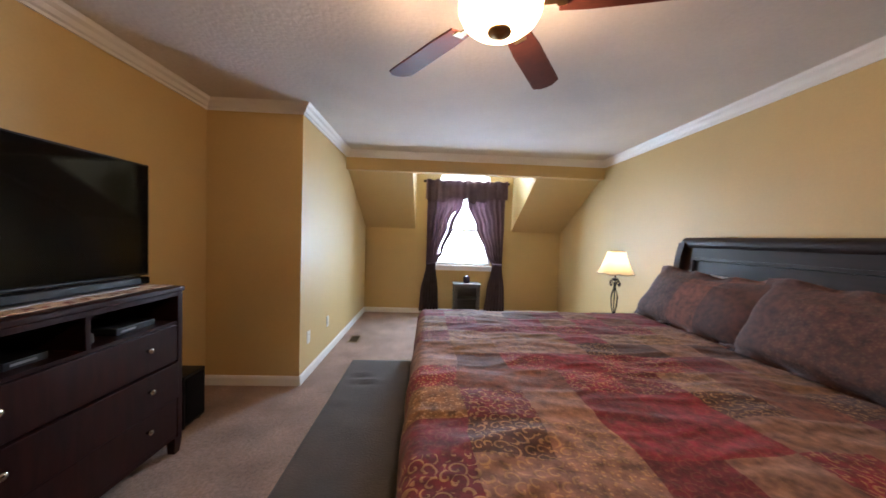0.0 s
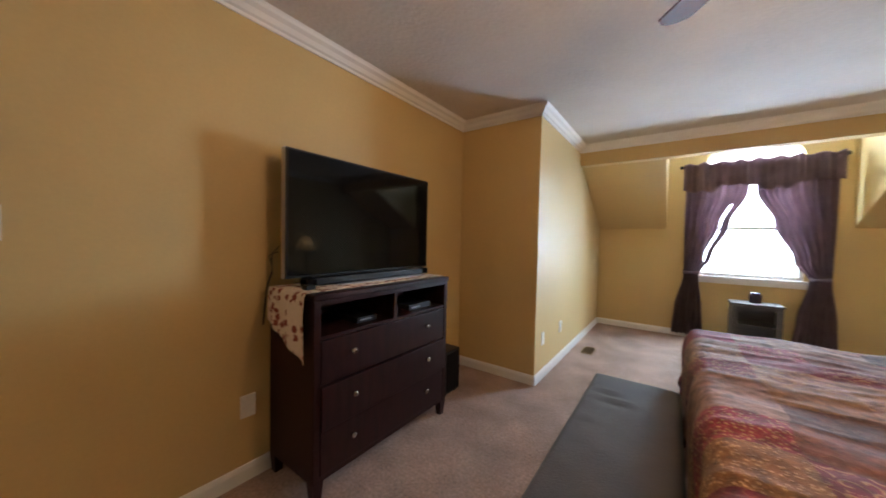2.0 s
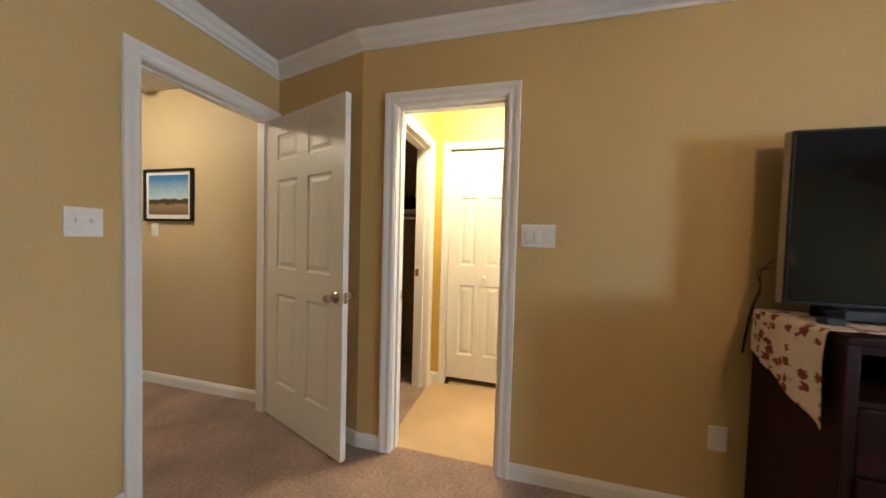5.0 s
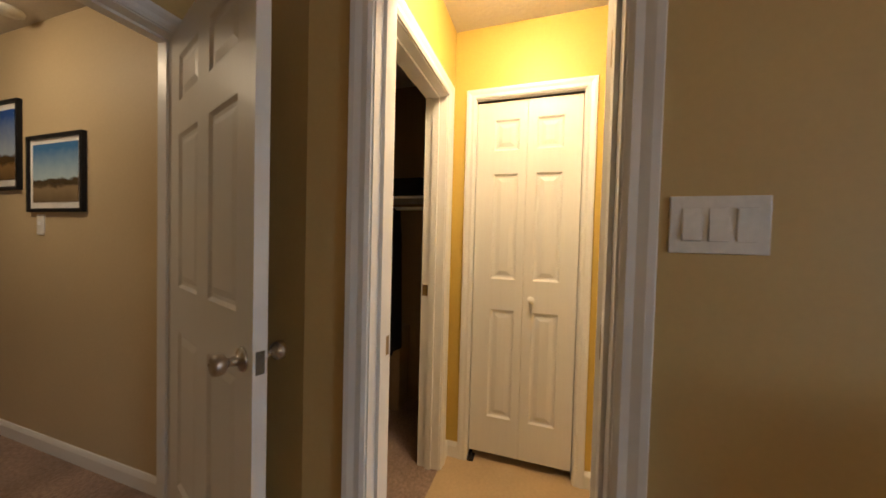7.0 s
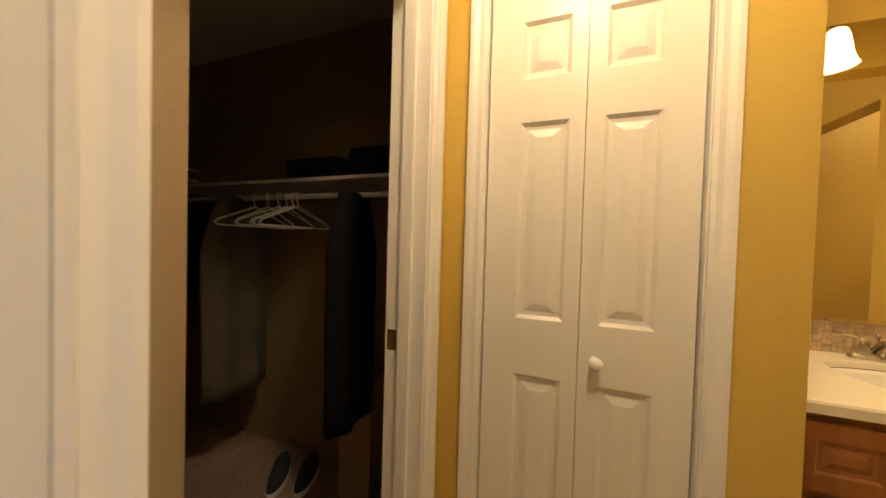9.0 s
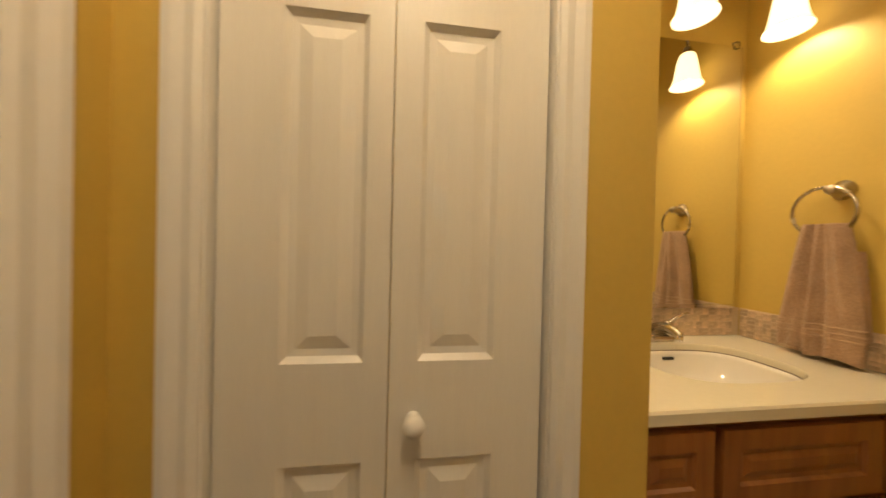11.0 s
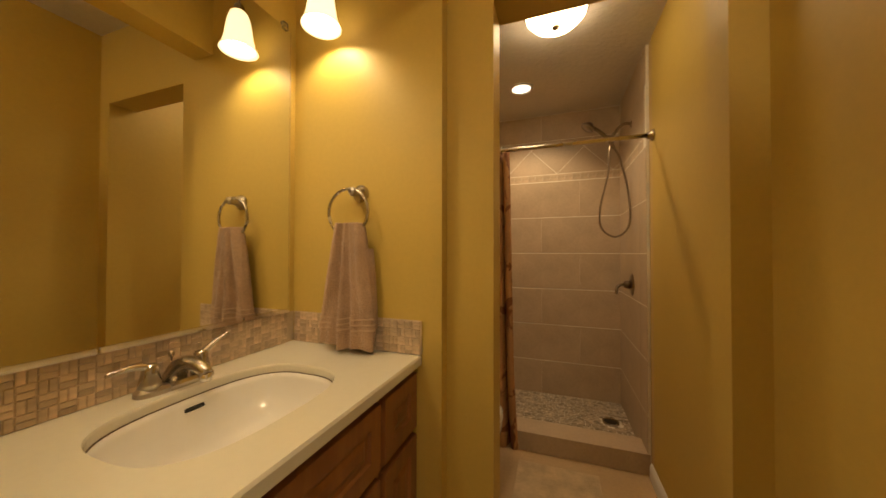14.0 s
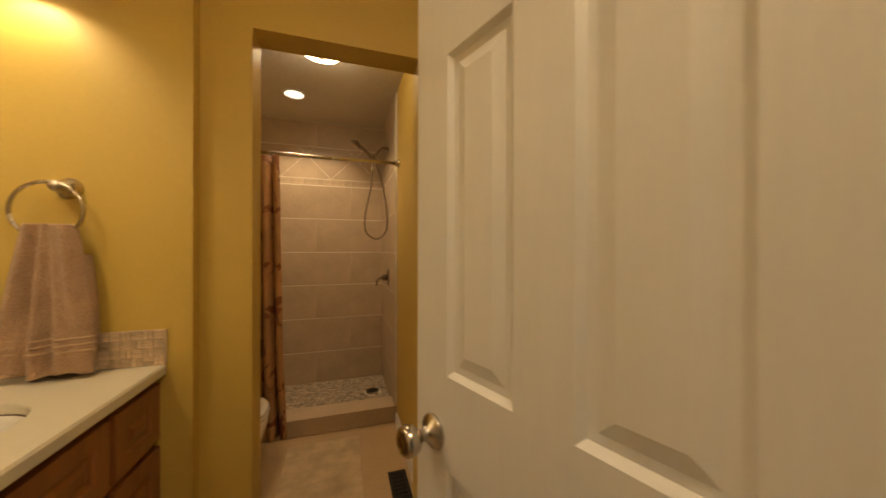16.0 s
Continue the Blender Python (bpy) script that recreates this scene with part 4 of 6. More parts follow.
    link(nt, m2.outputs[0], mx.inputs[1])
    half = N("ShaderNodeMath")
    half.operation = "MULTIPLY"
    half.inputs[1].default_value = strength
    link(nt, mx.outputs[0], half.inputs[0])
    mix = N("ShaderNodeMix")
    mix.data_type = "RGBA"
    link(nt, half.outputs[0], mix.inputs[0])
    link(nt, ramp.outputs[0], mix.inputs[6])
    mix.inputs[7].default_value = (0.42, 0.24, 0.105, 1)
    # broad brush of tone inside the squares
    nz = N("ShaderNodeTexNoise")
    nz.inputs["Scale"].default_value, nz.inputs["Detail"].default_value = 30.0, 6
    link(nt, tc.outputs["Object"], nz.inputs["Vector"])
    mr = N("ShaderNodeMapRange")
    mr.inputs["From Min"].default_value, mr.inputs["From Max"].default_value = 0.3, 0.7
    mr.inputs["To Min"].default_value, mr.inputs["To Max"].default_value = 0.42, 1.4
    link(nt, nz.outputs["Fac"], mr.inputs["Value"])
    fin = N("ShaderNodeVectorMath")
    fin.operation = "SCALE"
    link(nt, mix.outputs[2], fin.inputs[0])
    link(nt, mr.outputs[0], fin.inputs["Scale"])
    link(nt, fin.outputs[0], b.inputs["Base Color"])
    b.inputs["Roughness"].default_value = 0.84
    b.inputs["Sheen Weight"].default_value = 0.08
    bn = N("ShaderNodeTexNoise")
    bn.inputs["Scale"].default_value = 240
    link(nt, tc.outputs["Object"], bn.inputs["Vector"])
    bsum = N("ShaderNodeMath")
    bsum.operation = "MULTIPLY_ADD"
    bsum.inputs[1].default_value = 0.5
    link(nt, bn.outputs["Fac"], bsum.inputs[0])
    link(nt, mx.outputs[0], bsum.inputs[2])
    bp = N("ShaderNodeBump")
    bp.inputs["Strength"].default_value, bp.inputs["Distance"].default_value = 0.35, 0.004
    link(nt, bsum.outputs[0], bp.inputs["Height"])
    link(nt, bp.outputs[0], b.inputs["Normal"])
    return m


RED, WINE, RUST, TAUPE, GOLD, UMBER = (0.21, 0.013, 0.028), (0.135, 0.010, 0.020), (0.16, 0.048, 0.026), (0.24, 0.120, 0.085), (0.20, 0.088, 0.028), (0.075, 0.026, 0.018)
M_QUILT = patchwork("patchwork_cloth", (4.3, 5.2, 0.0), 0.15, 0.75, [(0.0, RED), (0.24, RUST), (0.36, TAUPE), (0.54, WINE), (0.70, GOLD), (0.78, UMBER), (0.86, TAUPE)])
M_SHAM = patchwork("sham_cloth", (0.4, 4.4, 0.0), 0.0, 0.08, [(0.0, UMBER), (0.28, RUST), (0.42, UMBER), (0.55, WINE), (0.62, UMBER), (0.84, RUST)])
BX0, BX1, BY_0, BY_1, BZ = 0.50, 2.68, 1.08, 3.06, 0.715

bed = thing("bed", (1.6, 2.07, 0), "dark wooden sleigh bed with a panelled headboard", "bed")
part("box_spring", box(BX0 + 0.06, BY_0 + 0.03, 0.16, BX1, BY_1 - 0.03, 0.40, 0.02), mat("ticking", (0.5, 0.47, 0.42), 0.9), bed)
part("mattress", box(BX0 + 0.06, BY_0 + 0.03, 0.402, BX1, BY_1 - 0.03, 0.685, 0.05, 4), mat("mattress_cloth", (0.6, 0.57, 0.52), 0.9), bed)
for y in (BY_0, BY_1 - 0.028):
    part("side_rail", box(BX0, y, 0.18, BX1 + 0.05, y + 0.028, 0.38, 0.006), M_BEDWOOD, bed)
part("footboard", box(BX0 - 0.045, BY_0 - 0.03, 0.10, BX0 - 0.005, BY_1 + 0.03, 0.44, 0.01), M_BEDWOOD, bed)
for y in (BY_0 - 0.03, BY_1 - 0.04):
    part("leg", box(BX0 - 0.05, y, 0, BX0 + 0.02, y + 0.07, 0.12, 0.006), M_BEDWOOD, bed)
# headboard: a panelled board that leans back into a rolled top
hb = [(2.70, 0.10), (2.70, 0.95), (2.715, 1.10), (2.735, 1.25), (2.755, 1.34)]
bm = bmesh.new()
rows = []
for x, z in hb:
    rows.append([bm.verts.new((x, y, z)) for y in (BY_0 - 0.06, BY_1 + 0.10)] + [bm.verts.new((x + 0.045, y, z)) for y in (BY_1 + 0.10, BY_0 - 0.06)])
for a, b2 in zip(rows, rows[1:]):
    for k in range(4):
        bm.faces.new((a[k], a[(k + 1) % 4], b2[(k + 1) % 4], b2[k]))
bm.faces.new(rows[0][::-1]), bm.faces.new(rows[-1])
bmesh.ops.recalc_face_normals(bm, faces=bm.faces)
head = part("headboard", bm, M_BEDWOOD, bed)
part("top_roll", lathe([(0.001, BY_0 - 0.075), (0.045, BY_0 - 0.075), (0.05, BY_0 - 0.065), (0.05, BY_1 + 0.105), (0.045, BY_1 + 0.115), (0.001, BY_1 + 0.115)], 24, (2.785, 0, 1.365), "y"), M_BEDWOOD, head, smooth=False)
for y0 in (BY_0 + 0.03,):
    part("raised_panel", sweep([(2.698, y0, 0.80), (2.701, y0, 1.0), (2.725, y0, 1.25), (2.727, y0 + 1.92, 1.25), (2.701, y0 + 1.92, 1.0), (2.698, y0 + 1.92, 0.80)], (-1, 0, 0), [(0, 0), (0, 0.012), (0.022, 0.012), (0.026, 0.0)]), M_BEDWOOD, head)
for y in (BY_0 - 0.085, BY_1 + 0.06):
    prof = [(2.66, 0.0), (2.66, 0.9), (2.68, 1.12), (2.70, 1.27), (2.725, 1.37)]
    bm = bmesh.new()
    rows = [[bm.verts.new((x, y, z)), bm.verts.new((x, y + 0.065, z)), bm.verts.new((x + 0.09, y + 0.065, z)), bm.verts.new((x + 0.09, y, z))] for x, z in prof]
    for a, b2 in zip(rows, rows[1:]):
        for k in range(4):
            bm.faces.new((a[k], a[(k + 1) % 4], b2[(k + 1) % 4], b2[k]))
    bm.faces.new(rows[0][::-1]), bm.faces.new(rows[-1])
    bmesh.ops.recalc_face_normals(bm, faces=bm.faces)
    part("post", bm, M_BEDWOOD, bed)


def drape_point(s, t):
    """s from the foot edge, t across; negative or past the width hangs down."""
    L, W, R = BX1 - BX0 - 0.02, BY_1 - BY_0, 0.09
    dx = max(0.0, -s)
    dy = max(0.0, -t, t - W)

    def curve(d):
        if d <= 0:
            return 0.0, 0.0
        a = min(d / R, math.pi / 2)
        return R * math.sin(a) * 0.7, R * (1 - math.cos(a)) + max(0.0, d - R * math.pi / 2)
    ox, zx = curve(dx)
    oy, zy = curve(dy)
    x = BX0 + max(0.0, s) - ox
    y = BY_0 + min(max(t, 0.0), W) + (oy if t > W else -oy)
    drop = math.hypot(zx, zy) if zx and zy else zx + zy
    p = Vector((x, y, BZ + 0.035))
    # billows and creases
    q = Vector((s, t, 0.0))
    h = 0.012 * noise.noise(q * 2.1) + 0.008 * noise.noise(Vector((s * 4.5, t * 9.0, 3.1))) + 0.0032 * noise.noise(Vector((s * 6.0, t * 25.0 + 3 * noise.noise(q * 3), 7.7)))
    h += 0.0045 * (1 - abs(noise.noise(Vector((s * 3.0, t * 9.5, 1.7)))) * 2) ** 3
    fall = min(1.0, drop / 0.15)
    p.z += h * (1 - fall) - drop
    p.x -= fall * (0.012 * math.sin(t * 19 + s) + 0.7 * h) if dx else 0
    p.y += (fall * (0.014 * math.sin(s * 17) + 0.7 * h)) * (1 if t > W else -1 if t < 0 else 0)
    return p


solo("comforter", sheet(lambda u, v: drape_point(-0.46 + u * 2.55, -0.42 + v * (BY_1 - BY_0 + 0.84)), 150, 220, 0.012), M_QUILT, "rumpled red and brown patchwork comforter on the bed", "comforter", smooth=True)


def sham(name, y0, y1, x_foot, x_head, z0, z1, seed, label):
    """A plump pillow sham leaning on the headboard, with a flat flange round it."""
    rng = random.Random(seed)
    o = rng.uniform(0, 50)

    def f(u, v, s):
        a, b = u * 2 - 1, v * 2 - 1
        edge = max(abs(a), abs(b))
        puff = 0.095 * max(0.0, (1 - (a / 0.93) ** 4)) ** 0.5 * max(0.0, (1 - (b / 0.88) ** 4)) ** 0.5 if abs(a) < 0.93 and abs(b) < 0.88 else 0
        wob = 0.016 * noise.noise(Vector((u * 4 + o, v * 4, s))) + (0.022 * math.sin(u * 26 + o) * (edge > 0.9))
        x = x_foot + (x_head - x_foot) * v - s * puff * 0.95 - wob
        z = z0 + (z1 - z0) * v + s * puff * 0.25 + wob * 0.5 - 0.02 * (1 - abs(a)) * (b > 0.6) + 0.02 * abs(a) * (b > 0.8)
        return Vector((x, y0 + (y1 - y0) * u + 0.012 * noise.noise(Vector((v * 5, o, s))), z))
    bm = bmesh.new()
    n, k = 44, 30
    for s in (1, -0.6):
        g = [[bm.verts.new(f(i / n, j / k, s)) for j in range(k + 1)] for i in range(n + 1)]
        for i in range(n):
            for j in range(k):
                bm.faces.new((g[i][j], g[i + 1][j], g[i + 1][j + 1], g[i][j + 1]))
    bmesh.ops.remove_doubles(bm, verts=list(bm.verts), dist=0.012)
    bmesh.ops.recalc_face_normals(bm, faces=list(bm.faces))
    return solo(name, bm, M_SHAM, label, "pillow", group="pillows on the bed", smooth=True)


sham("pillow", 2.00, 3.12, 2.28, 2.52, 0.755, 1.155, 2, "red and brown patchwork pillow sham leaning on the headboard")
sham("pillow", 1.00, 2.22, 2.235, 2.47, 0.755, 1.165, 9, "red and brown patchwork pillow sham leaning on the headboard")
solo("white_pillow", box(2.56, 1.15, 0.76, 2.685, 2.95, 1.13, 0.06, 4), mat("white_cotton", (0.7, 0.68, 0.66), 0.9, bump=0.2), "white pillows tucked behind the shams", "pillow", smooth=True)

# bench at the foot of the bed
bench = thing("bench", (0.2, 1.96, 0), "long dark grey suede storage bench beside the bed", "bench")


CREASES = [(2.30, 0.13, 0.12, -0.010), (2.345, 0.16, 0.15, 0.008), (2.39, 0.10, 0.11, -0.008), (2.43, 0.12, 0.10, 0.006), (2.05, 0.08, 0.08, -0.004), (2.10, 0.07, 0.08, 0.004), (1.86, 0.09, 0.07, -0.003)]


def bench_top(x, y):
    return 0.004 * noise.noise(Vector((x * 6, y * 4, 0))) + sum(a * math.exp(-((y - c) / 0.018) ** 2) * max(0, 1 - abs(x - m) / w) for c, m, w, a in CREASES)


bm = box(-0.005, 1.24, 0.36, 0.420, 2.675, 0.478, 0.028, 4)
bmesh.ops.subdivide_edges(bm, edges=[e for e in bm.edges if e.calc_length() > 0.2], cuts=44, use_grid_fill=True)
for v in bm.verts:
    if v.co.z > 0.47:
        v.co.z += bench_top(v.co.x, v.co.y)
part("cushion", bm, M_SUEDE, bench, smooth=True)
part("base", box(0.008, 1.255, 0.045, 0.408, 2.66, 0.362, 0.012), M_SUEDE, bench)
for x in (0.02, 0.34):
    for y in (1.27, 2.59):
        part("foot", box(x, y, 0, x + 0.055, y + 0.055, 0.046, 0.004), M_BLACK, bench)

# nightstand and lamp
ns = thing("nightstand", (2.56, 3.62, 0), "dark wooden nightstand beyond the bed", "nightstand")
part("body", box(2.34, 3.36, 0.10, 2.80, 3.86, 0.545, 0.004), M_BEDWOOD, ns)
part("top", box(2.32, 3.34, 0.546, 2.81, 3.88, 0.57, 0.006), M_BEDWOOD, ns)
for z in (0.125, 0.335):
    dr = part("drawer", box(2.325, 3.39, z, 2.342, 3.83, z + 0.20, 0.004), M_BEDWOOD, ns)
    part("drawer_knob", lathe([(0.001, -0.028), (0.014, -0.024), (0.012, -0.012), (0.006, -0.006), (0.006, 0)], 16, (2.325, 3.61, z + 0.10), "x"), M_NICKEL, dr)
for x in (2.35, 2.74):
    for y in (3.37, 3.80):
        part("leg", box(x, y, 0, x + 0.05, y + 0.05, 0.10, 0.003), M_BEDWOOD, ns)
LX, LY = 2.45, 3.66
tl = thing("table_lamp", (LX, LY, 0.57), "wrought-iron scroll table lamp with a lit cream shade", "table lamp")
part("base", lathe([(0.075, 0.570), (0.08, 0.577), (0.06, 0.590), (0.02, 0.600), (0.012, 0.615)], 24, (LX, LY, 0)), M_IRON, tl, smooth=True)
part("stem", tube([(LX, LY, 0.605), (LX, LY, 1.06)], 0.006, 8), M_IRON, tl)
for k in range(4):
    a = math.pi / 2 * k + 0.3
    c, s = math.cos(a), math.sin(a)
    part("scroll", tube(spline([(LX + c * r, LY + s * r, z) for r, z in ((0.012, 0.615), (0.035, 0.71), (0.038, 0.80), (0.014, 0.87), (0.012, 0.92), (0.05, 0.955), (0.066, 0.925), (0.05, 0.905), (0.04, 0.925))], 5), 0.005, 6), M_IRON, tl)
part("cup", lathe([(0.01, 0.955), (0.03, 0.965), (0.034, 0.98), (0.012, 0.99)], 18, (LX, LY, 0)), M_IRON, tl)
rows = []
for r, z in ((0.172, 1.035), (0.155, 1.06), (0.135, 1.10), (0.117, 1.145), (0.101, 1.19), (0.088, 1.24), (0.082, 1.262)):
    rows.append([Vector((LX + r * (1 + 0.025 * abs(math.sin(4 * a))) * math.cos(a), LY + r * (1 + 0.025 * abs(math.sin(4 * a))) * math.sin(a), z - 0.008 * abs(math.cos(4 * a)) * (z < 1.04))) for a in [2 * math.pi * k / 64 for k in range(64)]])
shade = part("shade", loft(rows, False, False), G_SHADE, tl, "cream bell shade glowing warmly", smooth=True)
part("shade_trim", tube([p + Vector((0, 0, 0.001)) for p in rows[0]], 0.004, 6, closed=True), M_BRASS, shade)
part("shade_trim", tube([p for p in rows[-1]], 0.003, 6, closed=True), M_BRASS, shade)

# ceiling fan
FX, FY = 0.74, 1.65
fan = thing("ceiling_fan", (FX, FY, H), "ceiling fan with five cherry blades and a lit glass bowl", "ceiling fan")
part("canopy", lathe([(0.09, 2.438), (0.092, 2.42), (0.075, 2.385), (0.06, 2.37)], 28, (FX, FY, 0)), M_BRASS, fan, smooth=True)
part("motor", lathe([(0.06, 2.375), (0.095, 2.355), (0.115, 2.32), (0.115, 2.265), (0.095, 2.24), (0.06, 2.225)], 32, (FX, FY, 0)), M_BRASS, fan, smooth=True)
part("light_collar", lathe([(0.055, 2.23), (0.085, 2.222), (0.085, 2.205), (0.06, 2.198)], 28, (FX, FY, 0)), M_BRASS, fan, smooth=True)
for k in range(5):
    ang = radians(56 + 72 * k)
    m = Matrix.Translation((FX, FY, 2.205)) @ Matrix.Rotation(ang, 4, "Z") @ Matrix.Rotation(radians(-11), 4, "X")
    outline = [(0.20, -0.050), (0.30, -0.060), (0.60, -0.066), (0.640, -0.066), (0.668, -0.032), (0.674, 0.0), (0.668, 0.032), (0.640, 0.066), (0.60, 0.066), (0.30, 0.060), (0.20, 0.050)]
    bm = bmesh.new()
    lo, hi = [bm.verts.new((x, y, -0.004)) for x, y in outline], [bm.verts.new((x, y, 0.004)) for x, y in outline]
    bm.faces.new(lo[::-1]), bm.faces.new(hi)
    for j in range(len(outline)):
        q = (j + 1) % len(outline)
        bm.faces.new((lo[j], lo[q], hi[q], hi[j]))
    bmesh.ops.recalc_face_normals(bm, faces=bm.faces)
    bm.transform(m @ Matrix.Diagonal((1.05, 1.03, 1.0, 1.0)))
    blade = part("blade", bm, M_BLADE, fan)
    bm = boxes((0.09, -0.014, -0.012, 0.20, 0.014, -0.006), (0.20, -0.026, -0.009, 0.235, 0.026, -0.0045))
    bm.transform(m)
    part("blade_arm", bm, M_BRASS, blade)
part("bowl", lathe([(0.148, 2.203), (0.154, 2.196), (0.152, 2.180), (0.138, 2.150), (0.108, 2.125), (0.070, 2.110), (0.030, 2.105)], 40, (FX, FY, 0), cap=False), G_FAN, fan, "frosted glass bowl, brightly lit", smooth=True)
part("finial", lathe([(0.046, 2.112), (0.045, 2.103), (0.036, 2.097), (0.020, 2.094), (0.012, 2.086), (0.002, 2.082)], 18, (FX, FY, 0)), M_BRASS, fan, smooth=True)

# dresser
DF, DB, D0, D1, DT = -0.96, -1.375, 1.365, 2.418, 1.005
dresser = thing("dresser", ((DF + DB) / 2, (D0 + D1) / 2, 0), "dark espresso media dresser with open cubbies and three drawers", "dresser")
part("top", box(DB - 0.005, D0 - 0.008, DT - 0.030, DF + 0.010, D1 + 0.008, DT, 0.008, 3), M_DARKWOOD, dresser)
for y0, y1 in ((D0, D0 + 0.035), (D1 - 0.035, D1)):
    part("side_panel", box(DB, y0, 0.10, DF, y1, DT - 0.029, 0.003), M_DARKWOOD, dresser)
part("back_panel", boxes((DB, D0 + 0.035, 0.10, DB + 0.012, D1 - 0.035, DT - 0.029)), M_DARKWOOD, dresser)
part("shelf", boxes((DB + 0.012, D0 + 0.035, 0.785, DF - 0.004, D1 - 0.035, 0.802)), M_DARKWOOD, dresser)
part("divider", boxes((DB + 0.012, 1.885, 0.802, DF - 0.004, 1.905, DT - 0.029)), M_DARKWOOD, dresser)
part("front_rail", boxes((DF - 0.02, D0 + 0.035, DT - 0.055, DF - 0.001, D1 - 0.035, DT - 0.029)), M_DARKWOOD, dresser)
part("plinth", boxes((DB + 0.02, D0 + 0.035, 0.10, DF - 0.006, D1 - 0.035, 0.125)), M_DARKWOOD, dresser)
for k, (z0, z1) in enumerate(((0.128, 0.338), (0.346, 0.560), (0.568, 0.780))):
    out = 0.010 if k == 1 else 0.0
    dr = part("drawer", box(DF - 0.022, D0 + 0.038, z0, DF - 0.001 + out, D1 - 0.038, z1, 0.004), M_DARKWOOD, dresser)
    for y in (1.585, 2.180):
        part("drawer_knob", lathe([(0.007, 0.0), (0.006, 0.008), (0.008, 0.012), (0.014, 0.016), (0.0155, 0.021), (0.012, 0.026), (0.001, 0.028)], 18, (DF - 0.001 + out, y, (z0 + z1) / 2 + 0.02), "x"), M_NICKEL, dr, "brushed nickel round knob", smooth=True)
for x0 in (DB, DF - 0.055):
    for y0 in (D0, D1 - 0.055):
        bm = bmesh.new()
        for z, s in ((0.0, 0.008), (0.10, 0.0)):
            for dx, dy in ((s, s), (0.055 - s, s), (0.055 - s, 0.055 - s), (s, 0.055 - s)):
                bm.verts.new((x0 + dx, y0 + dy, z))
        bm.verts.ensure_lookup_table()
        v = list(bm.verts)
        bm.faces.new(v[:4][::-1]), bm.faces.new(v[4:])
        for k in range(4):
            bm.faces.new((v[k], v[(k + 1) % 4], v[4 + (k + 1) % 4], v[4 + k]))
        part("leg", bm, M_DARKWOOD, dresser)

for name, y0, y1, h, lab in (("cable_box", 1.66, 1.80, 0.030, "black set-top box in the dresser cubby"), ("disc_player", 2.08, 2.30, 0.034, "black disc player in the dresser cubby")):
    dev = thing(name, (-1.15, (y0 + y1) / 2, 0.802), lab, "media player")
    part("case", box(-1.30, y0, 0.803, -1.02, y1, 0.803 + h, 0.003), M_BLACK, dev)
    part("front_strip", boxes((-1.0195, y0 + 0.02, 0.815, -1.0175, y0 + 0.10, 0.824)), M_SILVER, dev, "silver front strip")
solo("game_box", box(-1.25, 1.93, 0.803, -1.03, 1.985, 0.85, 0.004), M_BLACK, "small black box in the dresser cubby", "box")


def runner_mat():
    m = mat("runner_cloth", (0.62, 0.50, 0.38), 0.9, var=0.05, bump=0.3, bscale=300)
    nt = m.node_tree
    b = nt.nodes["Principled BSDF"]
    src = b.inputs["Base Color"].links[0].from_socket
    tc = nt.nodes.new("ShaderNodeTexCoord")
    vo = nt.nodes.new("ShaderNodeTexVoronoi")
    vo.inputs["Scale"].default_value = 22
    nz = nt.nodes.new("ShaderNodeTexNoise")
    nz.inputs["Scale"].default_value = 70
    link(nt, tc.outputs["Object"], vo.inputs["Vector"])
    link(nt, tc.outputs["Object"], nz.inputs["Vector"])
    mm = nt.nodes.new("ShaderNodeMath")
    mm.operation = "MULTIPLY_ADD"
    mm.inputs[1].default_value = 0.75
    link(nt, nz.outputs["Fac"], mm.inputs[0])
    link(nt, vo.outputs["Distance"], mm.inputs[2])
    gt = nt.nodes.new("ShaderNodeMapRange")
    gt.inputs["From Min"].default_value, gt.inputs["From Max"].default_value = 0.78, 0.70
    link(nt, mm.outputs[0], gt.inputs["Value"])
    mx = nt.nodes.new("ShaderNodeMix")
    mx.data_type = "RGBA"
    link(nt, gt.outputs[0], mx.inputs[0])
    link(nt, src, mx.inputs[6])
    mx.inputs[7].default_value = (0.20, 0.035, 0.025, 1)
    link(nt, mx.outputs[2], b.inputs["Base Color"])
    return m


def runner_point(u, v):
    """The cloth lies along the dresser and hangs over one end in a slanting point."""
    x = -1.335 + 0.335 * v
    s = u * 1.42 - 0.36 + 0.10 * (1 - v) * (u < 0.3) * 0.4
    y = D0 - 0.022
    if s >= 0:
        return (x, y + s * 1.0, DT + 0.003 + 0.002 * noise.noise(Vector((s * 9, v * 4, 0))))
    reach = 0.19 + 0.13 * v
    d = -s / 0.36 * reach
    return (x + 0.05 * d + 0.01 * math.sin(v * 9), y - 0.004 - 0.022 * min(1, d / 0.1) * (0.3 + 0.6 * math.sin(v * 7) ** 2), DT + 0.003 - d)


solo("table_runner", sheet(runner_point, 70, 24, 0.002), runner_mat(), "cream table runner with red flowers draped over the dresser", "table runner", smooth=True)

tv = thing("television", (-1.25, 1.95, 1.008), "large flat black television on the dresser, switched off", "television")
part("bezel", box(-1.275, 1.375, 1.052, -1.235, 2.512, 1.727, 0.004), M_BLACK, tv)
part("screen", boxes((-1.236, 1.385, 1.066, -1.2335, 2.502, 1.717)), M_SCREEN, tv, "glossy dark screen")
part("edge_strip", boxes((-1.277, 1.3725, 1.052, -1.245, 1.376, 1.727)), M_SILVER, tv, "silver side edge")
